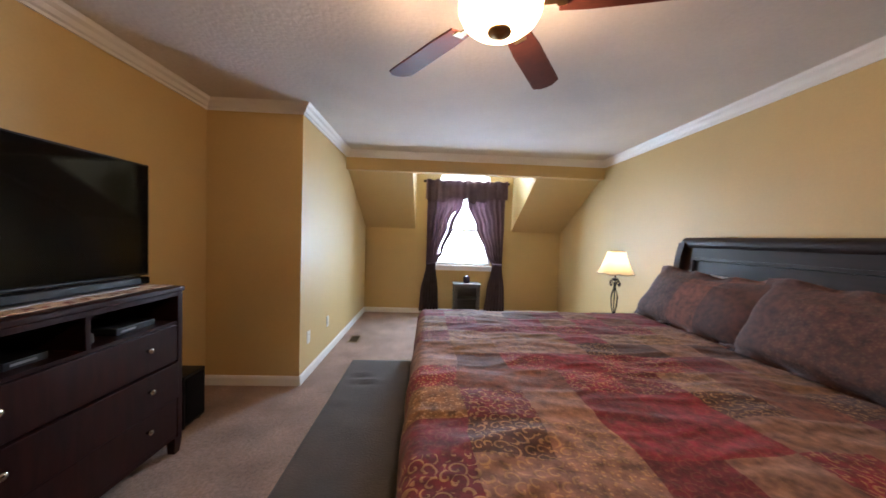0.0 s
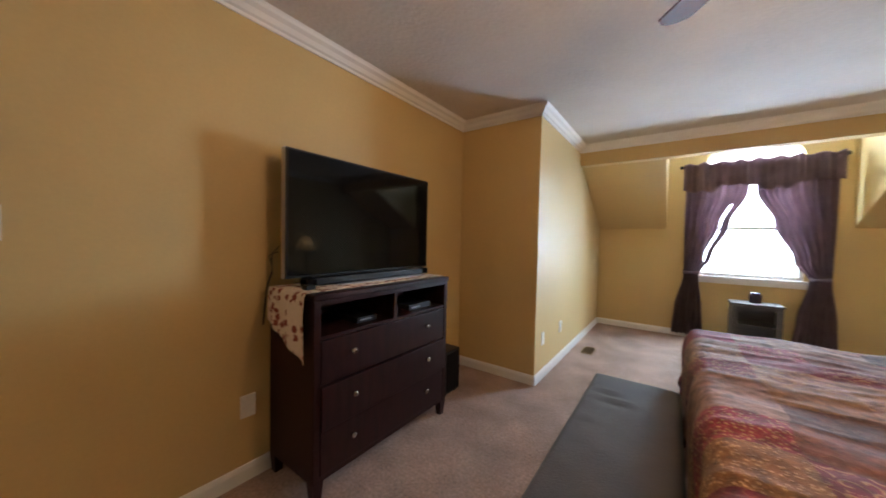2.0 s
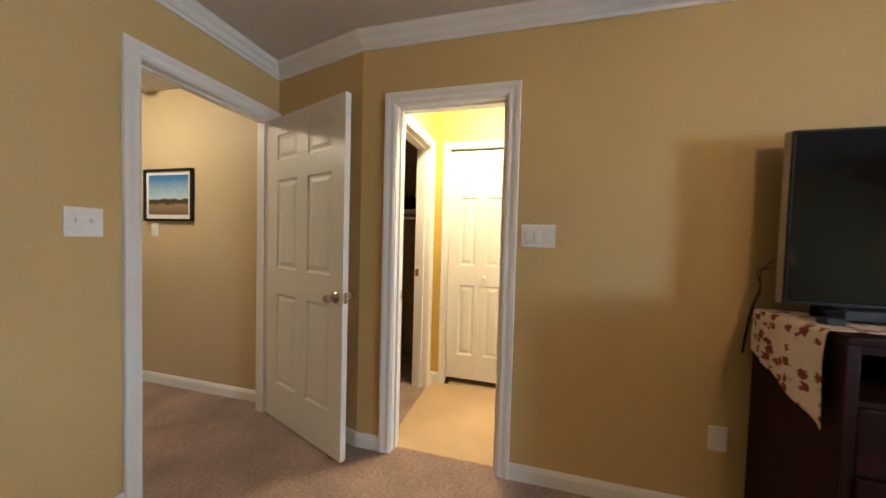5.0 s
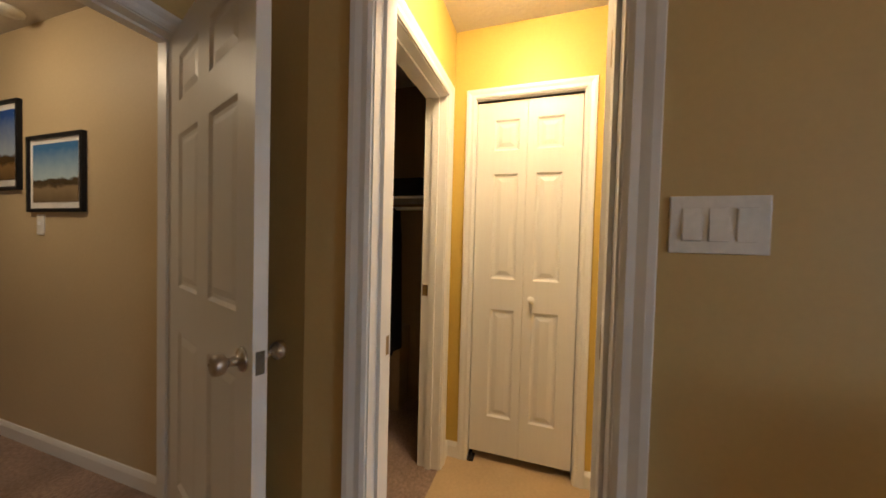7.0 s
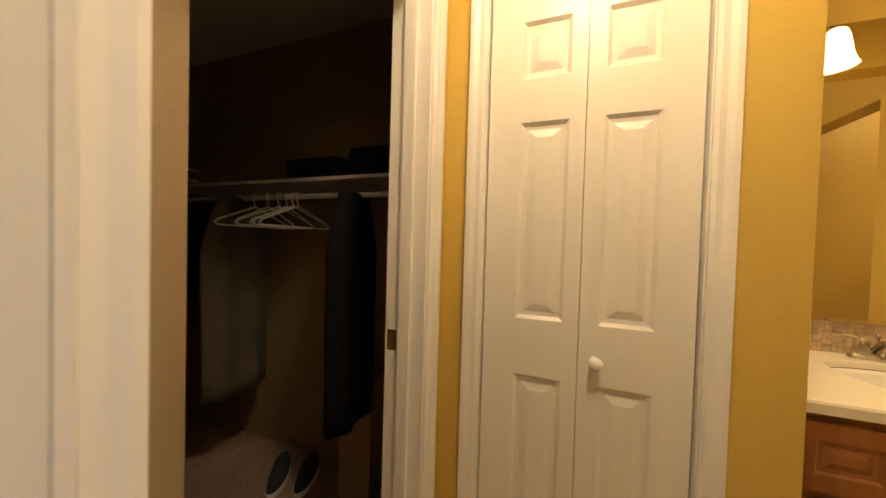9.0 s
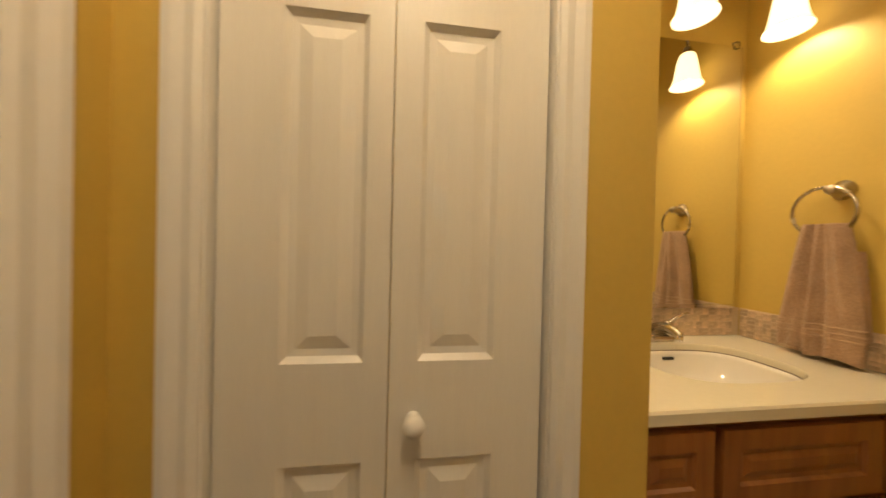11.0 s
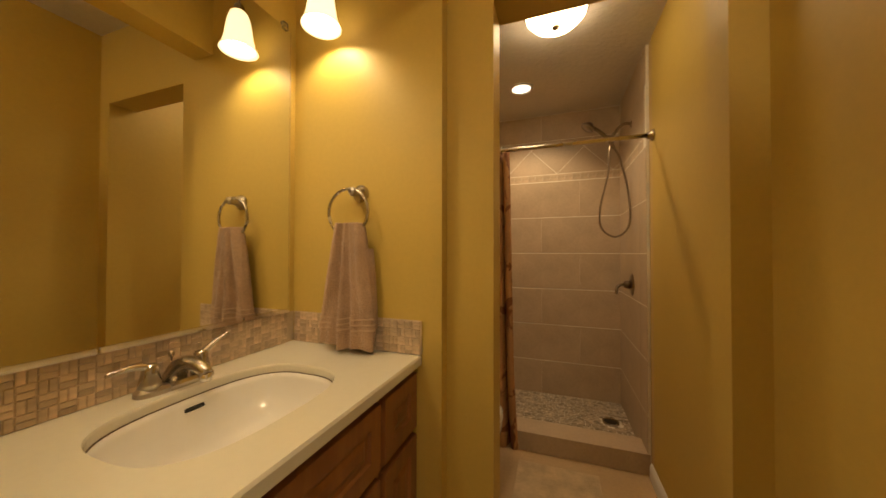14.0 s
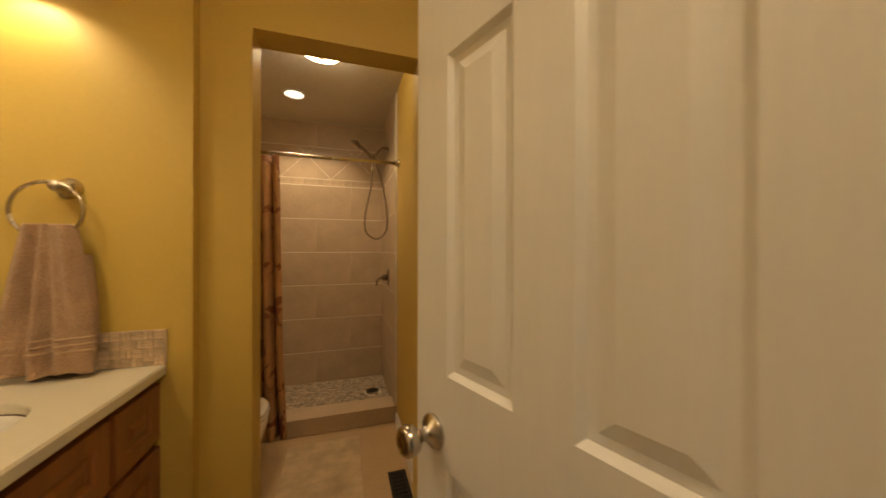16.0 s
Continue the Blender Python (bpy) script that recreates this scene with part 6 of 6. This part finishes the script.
def curtain_mat():
    m = mat("shower_cloth", (0.46, 0.25, 0.115), 0.75, var=0.2, scale=6, bump=0.2, bscale=120)
    nt = m.node_tree
    b = nt.nodes["Principled BSDF"]
    src = b.inputs["Base Color"].links[0].from_socket
    tc = nt.nodes.new("ShaderNodeTexCoord")
    nz = nt.nodes.new("ShaderNodeTexNoise")
    nz.inputs["Scale"].default_value, nz.inputs["Detail"].default_value, nz.inputs["Distortion"].default_value = 7, 2, 1.5
    link(nt, tc.outputs["Object"], nz.inputs["Vector"])
    gt = nt.nodes.new("ShaderNodeMapRange")
    gt.inputs["From Min"].default_value, gt.inputs["From Max"].default_value = 0.56, 0.60
    link(nt, nz.outputs["Fac"], gt.inputs["Value"])
    mx = nt.nodes.new("ShaderNodeMix")
    mx.data_type = "RGBA"
    link(nt, gt.outputs[0], mx.inputs[0])
    link(nt, src, mx.inputs[6])
    mx.inputs[7].default_value = (0.22, 0.085, 0.040, 1)
    link(nt, mx.outputs[2], b.inputs["Base Color"])
    return m


M_SHOWER_CLOTH = curtain_mat()
sc_ = thing("shower_curtain", (-2.5, 2.43, 0.10), "brown patterned shower curtain pushed to one side", "shower curtain")


def cloth(u, v):
    z = 1.862 - v * 1.77
    x0, x1 = -2.98, -2.292 + 0.035 * v + 0.06 * max(0, v - 0.75)
    x = x0 + (x1 - x0) * u + 0.012 * math.sin(u * 62 + 1.3)
    return (x, 2.43 - 0.015 * v + (0.040 + 0.012 * v) * math.sin(u * 62) + 0.012 * math.sin(u * 23 + v * 2), z)


part("curtain_cloth", sheet(cloth, 150, 26, 0.0025), M_SHOWER_CLOTH, sc_, smooth=True)
for k in range(10):
    x = -2.97 + 0.07 * k
    part("curtain_ring", tube([(x, 2.43 + 0.020 * math.cos(a), 1.882 + 0.022 * math.sin(a)) for a in [2 * math.pi * j / 16 for j in range(16)]], 0.0022, 6, closed=True), M_NICKEL, sc_)

ax, ay, az = SXR - 0.012, 2.90, 2.125
sh = thing("hand_shower", (ax, ay, az), "brushed nickel hand shower with a hanging hose", "shower head")
part("wall_flange", lathe([(0.030, 0.0), (0.028, -0.006), (0.012, -0.012)], 20, (ax, ay, az), "x"), M_HARDWARE, sh, smooth=True)
part("shower_arm", tube(spline([(ax, ay, az), (ax - 0.045, ay, az + 0.010), (ax - 0.085, ay, az - 0.020), (ax - 0.125, ay, az - 0.075)], 5), 0.010, 10), M_HARDWARE, sh, smooth=True)
bm = lathe([(0.015, -0.03), (0.020, -0.02), (0.020, 0.02), (0.015, 0.03)], 16)
bm.transform(Matrix.Translation((ax - 0.132, ay, az - 0.090)) @ Matrix.Rotation(radians(-40), 4, "Y"))
part("holder", bm, M_HARDWARE, sh, smooth=True)
pts = spline([(ax - 0.112, ay, az - 0.150), (ax - 0.140, ay - 0.004, az - 0.095), (ax - 0.195, ay - 0.010, az - 0.035), (ax - 0.255, ay - 0.016, az + 0.010)], 5)
part("handle", tube(pts, 0.0135, 12), M_HARDWARE, sh, smooth=True)
bm = lathe([(0.014, 0.0), (0.030, 0.012), (0.044, 0.030), (0.047, 0.042), (0.041, 0.048), (0.001, 0.047)], 26)
bm.transform(Matrix.Translation((ax - 0.255, ay - 0.02, az + 0.035)) @ Matrix.Rotation(radians(-142), 4, "Y"))
part("spray_head", bm, M_HARDWARE, sh, smooth=True)
hose = spline([(ax - 0.128, ay, az - 0.115), (ax - 0.140, ay - 0.005, az - 0.20), (ax - 0.148, ay - 0.008, az - 0.33), (ax - 0.195, ay - 0.012, az - 0.55), (ax - 0.192, ay - 0.016, az - 0.70), (ax - 0.103, ay - 0.018, az - 0.765),
               (ax - 0.022, ay - 0.015, az - 0.68), (ax - 0.028, ay - 0.008, az - 0.45), (ax - 0.076, ay, az - 0.22), (ax - 0.112, ay, az - 0.145)], 8)
part("hose", tube(hose, 0.0072, 10), M_HARDWARE, sh, "flexible metal hose", smooth=True)
vy_, vz_ = 2.90, 1.035
va = thing("shower_valve", (SXR - 0.012, vy_, vz_), "brushed nickel lever shower valve", "shower valve")
part("escutcheon", lathe([(0.075, 0.0), (0.074, -0.006), (0.060, -0.012), (0.030, -0.016)], 30, (SXR - 0.012, vy_, vz_), "x"), M_HARDWARE, va, smooth=True)
part("hub", lathe([(0.028, -0.014), (0.027, -0.045), (0.020, -0.055), (0.001, -0.057)], 22, (SXR - 0.012, vy_, vz_), "x"), M_HARDWARE, va, smooth=True)
part("lever", tube(spline([(SXR - 0.055, vy_, vz_), (SXR - 0.085, vy_ - 0.01, vz_ - 0.002), (SXR - 0.112, vy_ - 0.02, vz_ - 0.025), (SXR - 0.115, vy_ - 0.025, vz_ - 0.065)], 5), 0.009, 10), M_NICKEL, va, smooth=True)

# toilet, mostly behind the wall
to = thing("toilet", (-2.7, 2.06, 0), "white porcelain toilet beside the shower curtain", "toilet")
part("bowl", loft([oval(-2.53, 2.06, z, a, b2, 2.3, 40) for z, a, b2 in ((0.0, 0.17, 0.11), (0.10, 0.16, 0.10), (0.22, 0.20, 0.13), (0.34, 0.245, 0.175), (0.385, 0.25, 0.18), (0.40, 0.245, 0.178))]), M_PORCELAIN, to, smooth=True)
part("seat", loft([oval(-2.53, 2.06, z, a, b2, 2.3, 40) for z, a, b2 in ((0.401, 0.25, 0.185), (0.410, 0.255, 0.19), (0.422, 0.252, 0.187))]), M_PORCELAIN, to, smooth=True)
part("lid", loft([oval(-2.53, 2.06, z, a, b2, 2.3, 40) for z, a, b2 in ((0.424, 0.25, 0.187), (0.436, 0.253, 0.19), (0.448, 0.240, 0.178), (0.452, 0.20, 0.15))]), M_PORCELAIN, to, smooth=True)
part("tank", box(-3.02, 1.84, 0.38, -2.79, 2.28, 0.74, 0.02, 3), M_PORCELAIN, to, smooth=False)
part("tank_lid", box(-3.03, 1.83, 0.742, -2.78, 2.29, 0.775, 0.01), M_PORCELAIN, to)

# rug and bin
bm = box(-2.235, 1.66, 0.0, -1.80, 2.41, 0.012, 0.005)
bmesh.ops.subdivide_edges(bm, edges=[e for e in bm.edges if e.calc_length() > 0.3], cuts=10, use_grid_fill=True)
solo("bath_rug", bm, M_RUG, "cream bath rug with a faded brown pattern", "rug")
bn_ = thing("waste_bin", (-1.60, 1.60 - 0.28, 0), "small black waste bin beside the doorway", "waste bin")
part("bin_body", lathe([(0.065, 0.0), (0.07, 0.004), (0.085, 0.235), (0.088, 0.24), (0.082, 0.238), (0.066, 0.01), (0.001, 0.009)], 28, (-1.62, 1.335, 0), cap=False), M_BLACK, bn_, smooth=True)

# ================= walk-in closet =================
sf = thing("closet_shelf", (-2.4, -2.5, 1.68), "white wire closet shelf with a hanging rod", "closet shelf")
part("shelf_board", boxes((-2.90, -2.70, 1.70, -1.86, -2.40, 1.715)), M_WHITEPLASTIC, sf)
part("hanging_rod", tube([(-2.90, -2.42, 1.64), (-1.86, -2.42, 1.64)], 0.012, 8), M_WHITEPLASTIC, sf)
sf2 = thing("closet_shelf", (-2.75, -1.6, 1.53), "white wire closet shelf with a hanging rod", "closet shelf")
part("shelf_board", boxes((-2.90, -2.35, 1.530, -2.56, -0.53, 1.545)), M_WHITEPLASTIC, sf2)
part("hanging_rod", tube([(-2.60, -2.38, 1.465), (-2.60, -0.53, 1.465)], 0.012, 8), M_WHITEPLASTIC, sf2)


def hanger(y):
    c = Vector((-2.60, y, 1.465))
    ob = thing("clothes_hanger", c, "white plastic clothes hanger on the closet rod", "hanger", "hangers in the closet")
    part("hook", tube([c + Vector((0.016 * math.cos(a), 0, 0.016 * math.sin(a) + 0.004)) for a in [math.pi * (1.25 - 1.25 * k / 10) for k in range(11)]] + [c + Vector((0, 0, -0.05))], 0.003, 6), M_WHITEPLASTIC, ob)
    part("arms", tube([c + Vector(p) for p in ((0, 0, -0.045), (0.20, 0.004, -0.12), (0.215, 0.004, -0.135), (0.20, 0.004, -0.145), (-0.20, -0.004, -0.145), (-0.215, -0.004, -0.135), (-0.20, -0.004, -0.12))], 0.0045, 6, closed=True), M_WHITEPLASTIC, ob)
    return ob


h0 = hanger(-1.22)
for k, y in enumerate((-1.25, -1.29, -1.34, -1.41, -1.50)):
    copy_thing(h0, Matrix.Translation((-2.60, y, 1.465)) @ Matrix.Rotation(radians((-6, 9, -3, 12, 4)[k]), 4, "Z"))


def garment(x, y, z, w, length, seed, turn, m):
    rng = random.Random(seed)
    ph = rng.uniform(0, 6)
    rings = []
    for k in range(16):
        v = k / 15
        ww = w * (0.55 + 0.45 * min(1, v * 4)) * (1 - 0.12 * v)
        rings.append([Vector((ww * math.cos(a), (0.045 + 0.02 * v) * math.sin(a) * (1 + 0.25 * math.sin(6 * a + ph)), -v * length)) for a in [2 * math.pi * j / 36 for j in range(36)]])
    bm = loft(rings)
    bm.transform(Matrix.Translation((x, y, z)) @ Matrix.Rotation(turn, 4, "Z"))
    return solo("hanging_garment", bm, m, "dark garment hanging in the closet", "garment", group="clothes in the closet", smooth=True)


M_CLOTHBLUE = mat("navy_cloth", (0.02, 0.025, 0.04), 0.9, var=0.3)
for k in range(7):
    garment(-2.05 - 0.12 * k, -2.42, 1.60, 0.22, 0.75 + 0.09 * (k % 3), k, radians(80 + 7 * (k % 3)), (M_CLOTHDARK, M_CLOTHBLUE, M_CLOTHDARK)[k % 3])
garment(-2.60, -1.62, 1.465, 0.20, 1.00, 11, radians(4), mat("taupe_cloth", (0.10, 0.085, 0.065), 0.9, var=0.25, bump=0.3))
garment(-2.60, -0.90, 1.465, 0.21, 0.98, 12, radians(8), M_CLOTHDARK)
for y0, y1, h in ((-1.30, -0.98, 0.10), (-0.94, -0.66, 0.13)):
    solo("folded_clothes", box(-2.88, y0, 1.546, -2.58, y1, 1.546 + h, 0.03, 3), M_CLOTHDARK, "dark folded clothes on the closet shelf", "clothes", group="clothes in the closet", smooth=True)
solo("folded_clothes", box(-2.75, -2.66, 1.716, -2.15, -2.44, 1.80, 0.03, 3), M_CLOTHDARK, "dark folded clothes on the closet shelf", "clothes", smooth=True)
solo("storage_box", box(-2.88, -1.04, 0.0, -2.70, -0.86, 0.60, 0.006), M_CARTON, "tan storage carton on the closet floor", "box")
for x, y, a in ((-2.72, -1.25, 20), (-2.66, -1.38, 28), (-2.16, -1.02, 60)):
    m = pose(x, y, 0, 0, 0, a)
    shoe = thing("shoe", m, "grey sports shoe on the closet floor", "shoe", "shoes in the closet", world=False)
    part("sole", loft([oval(0, 0, z, 0.125 * g, 0.042 * g, 2.4, 28) for z, g in ((0.0, 0.97), (0.008, 1.0), (0.026, 0.98))]), M_WHITEPLASTIC, shoe)
    part("upper", loft([oval(-0.012 * k, 0, z, a2, b2, 2.2, 28) for k, (z, a2, b2) in enumerate(((0.026, 0.120, 0.040), (0.05, 0.112, 0.038), (0.072, 0.085, 0.033), (0.095, 0.060, 0.028)))]), M_CLOTHBLUE, shoe, smooth=True)

# ================= tiles =================


def rect_mesh(name, w, h, t, m, bevel=0.0015):
    """A tile lying in its own x (width) and y (height), t thick, with eased edges."""
    bm = bmesh.new()
    rings = [[bm.verts.new((sx * (w / 2 - o), sy * (h / 2 - o), z)) for sx, sy in ((-1, -1), (1, -1), (1, 1), (-1, 1))] for o, z in ((0, 0), (0, t - bevel), (bevel, t))]
    for a, b2 in zip(rings, rings[1:]):
        for k in range(4):
            bm.faces.new((a[k], a[(k + 1) % 4], b2[(k + 1) % 4], b2[k]))
    bm.faces.new(rings[-1])
    me = bpy.data.meshes.new(name)
    bm.to_mesh(me)
    bm.free()
    me.materials.append(m)
    return me


def place_piece(name, me, m, parent):
    ob = new(name, me)
    ob.parent = parent
    ob.matrix_parent_inverse = parent.matrix_world.inverted()
    ob.matrix_world = m
    return ob


TILES = {}


def tile_at(parent, name, p, right, up, w, h, t, m):
    key = (name, round(w, 4), round(h, 4))
    if key not in TILES:
        TILES[key] = rect_mesh(name, w, h, t, m)
    r, u = Vector(right), Vector(up)
    mm = Matrix((r, u, r.cross(u))).transposed().to_4x4()
    mm.translation = Vector(p)
    return place_piece(name, TILES[key], mm, parent)


# pale grout beds; edge highlights of the tiles are in their colour
back = solo("shower_tiling_back", boxes((-3.08, YR - 0.0035, 0.0, SXR, YR + 0.012, 2.439)), M_GROUT, "beige tiled shower wall, grout paled for light on tile edges", "tiled wall", "structure")
side = solo("shower_tiling_side", boxes((SXR - 0.0155, 2.53, 0.0, SXR - 0.0005, YR - 0.0035, 2.439)), M_GROUT, "beige tiled shower wall, grout paled for light on tile edges", "tiled wall", "structure")
G = 0.006
LEVELS = [0.045, 0.329, 0.637, 0.943, 1.246, 1.553, 1.860]
SXT = SXR - 0.008
for row, (z0, z1) in enumerate(zip(LEVELS, LEVELS[1:])):
    for k in range(4):
        x1 = min(SXT, SXT - 0.61 * k + 0.305 * (row % 2))
        x0 = max(-3.08, SXT - 0.61 * (k + 1) + 0.305 * (row % 2))
        if x1 - x0 > 0.05:
            tile_at(back, "tile", ((x0 + x1) / 2, YR + 0.004, (z0 + z1) / 2), (1, 0, 0), (0, 0, 1), x1 - x0 - 0.0008, z1 - z0 - G, 0.009, M_TILE)
    for y0, y1 in ((2.53, 2.68), (2.68, YR - 0.005)):
        tile_at(side, "tile", (SXR - 0.008, (y0 + y1) / 2, (z0 + z1) / 2), (0, -1, 0), (0, 0, 1), y1 - y0 - 0.0008, z1 - z0 - G, 0.009, M_TILE)
# accent strip of small stones
for k in range(26):
    x = SXT - 0.03 - 0.06 * k
    tile_at(back, "accent_tile", (x, YR + 0.004, 1.893), (1, 0, 0), (0, 0, 1), 0.0588, 0.056, 0.009, M_ACCENT)
for k in range(12):
    y = YR - 0.04 - 0.06 * k
    tile_at(side, "accent_tile", (SXR - 0.008, y, 1.893), (0, -1, 0), (0, 0, 1), 0.0588, 0.056, 0.009, M_ACCENT)
# diagonal tiles above, trimmed by the strip and by a straight course at the ceiling


def clipped(parent, origin, right, up, umin, umax, vmin, vmax, s, m):
    r, u = Vector(right), Vector(up)
    nrm = r.cross(u)
    d = s * math.sqrt(2)
    for i in range(-1, int((umax - umin) / d) * 2 + 3):
        for j in range(-1, int((vmax - vmin) / d) * 2 + 3):
            cu, cv = umin + i * d / 2, vmin + j * d / 2
            if (i + j) % 2:
                continue
            poly = [(cu, cv - d / 2 + G / 2), (cu + d / 2 - G / 2, cv), (cu, cv + d / 2 - G / 2), (cu - d / 2 + G / 2, cv)]
            for ax_, lim, keep in ((0, umin, 1), (0, umax, -1), (1, vmin, 1), (1, vmax, -1)):
                out = []
                for a, b2 in zip(poly, poly[1:] + poly[:1]):
                    ia, ib = (a[ax_] - lim) * keep >= 0, (b2[ax_] - lim) * keep >= 0
                    if ia:
                        out.append(a)
                    if ia != ib:
                        f = (lim - a[ax_]) / (b2[ax_] - a[ax_])
                        out.append((a[0] + (b2[0] - a[0]) * f, a[1] + (b2[1] - a[1]) * f))
                poly = out
                if len(poly) < 3:
                    break
            if len(poly) < 3:
                continue
            clean = [p for k, p in enumerate(poly) if (p[0] - poly[k - 1][0]) ** 2 + (p[1] - poly[k - 1][1]) ** 2 > 1e-5]
            if len(clean) < 3:
                continue
            bm = bmesh.new()
            o = Vector(origin)
            lo = [bm.verts.new(o + r * a + u * b2) for a, b2 in clean]
            hi = [bm.verts.new(o + r * a + u * b2 + nrm * 0.009) for a, b2 in clean]
            bm.faces.new(hi)
            for k in range(len(clean)):
                q = (k + 1) % len(clean)
                bm.faces.new((lo[k], lo[q], hi[q], hi[k]))
            bmesh.ops.recalc_face_normals(bm, faces=bm.faces)
            me = bpy.data.meshes.new("tile")
            bm.to_mesh(me)
            bm.free()
            me.materials.append(m)
            place_piece("tile", me, Matrix.Identity(4), parent)


clipped(back, (SXT - 1.55, YR + 0.004, 1.926), (1, 0, 0), (0, 0, 1), 0.0, 1.55, 0.0, 0.285, 0.302, M_TILE)
clipped(side, (SXR - 0.008, YR - 0.005, 1.926), (0, -1, 0), (0, 0, 1), 0.0, 0.755, 0.0, 0.285, 0.302, M_TILE)
for k in range(3):
    x0 = max(-3.08, SXT - 0.61 * k - 0.61)
    x1 = SXT - 0.61 * k
    tile_at(back, "tile", ((x0 + x1) / 2, YR + 0.004, 2.326), (1, 0, 0), (0, 0, 1), x1 - x0 - G * 0.3, 0.22, 0.009, M_TILE)
tile_at(side, "tile", (SXR - 0.008, 2.905, 2.326), (0, -1, 0), (0, 0, 1), 0.745, 0.22, 0.009, M_TILE)

# stone pieces on the shower floor, those past picking apart joined
rng = random.Random(4)
pan = bpy.data.objects["shower_pan"]
bm = bmesh.new()
y = 2.715
while y < YR - 0.02:
    x = -2.60
    while x < SXR - 0.03:
        w, h = rng.uniform(0.018, 0.05), 0.022
        if (x + w / 2 + 1.66) ** 2 + (y + h / 2 - 2.97) ** 2 > 0.07 ** 2:
            t = rng.uniform(0.0, 0.003)
            box(x, y, 0.045, x + w, y + h, 0.050 + t, into=bm)
        x += w + 0.004
    y += 0.026
st = solo("shower_floor_stones", bm, M_PEBBLE, "small brown and cream stone pieces on the shower floor", "floor stones", "stuff")

# basket-weave stone splash behind the counter and on the end wall
P = 0.0272


def weave(name, label, bed, origin, right, length):
    splash = thing(name, Vector(origin), label, "backsplash")
    part("bedding", boxes(bed), M_BEDDING, splash)
    r, o = Vector(right), Vector(origin)
    for i in range(int(length / P)):
        for j in range(4):
            c = o + r * (i + 0.5) * P + Vector((0, 0, (j + 0.5) * P))
            for s in (-1, 1):
                if (i + j) % 2:
                    tile_at(splash, "stone", c + Vector((0, 0, s * P / 4)), r, (0, 0, 1), P - 0.0014, P / 2 - 0.0014, 0.0035, M_MOSAIC)
                else:
                    tile_at(splash, "stone", c + r * s * P / 4, r, (0, 0, 1), P / 2 - 0.0014, P - 0.0014, 0.0035, M_MOSAIC)


weave("backsplash", "basket-weave travertine splash below the mirror", (XM + 0.0005, 0.493, CT + 0.001, XM + 0.004, 1.397, CT + 0.111), (XM + 0.004, 0.493, CT + 0.001), (0, 1, 0), 0.893)
weave("side_splash", "basket-weave travertine splash below the towel", (XM + 0.011, 1.393, CT + 0.001, -2.432, 1.3975, CT + 0.111), (XM + 0.012, 1.393, CT + 0.001), (1, 0, 0), 0.52)
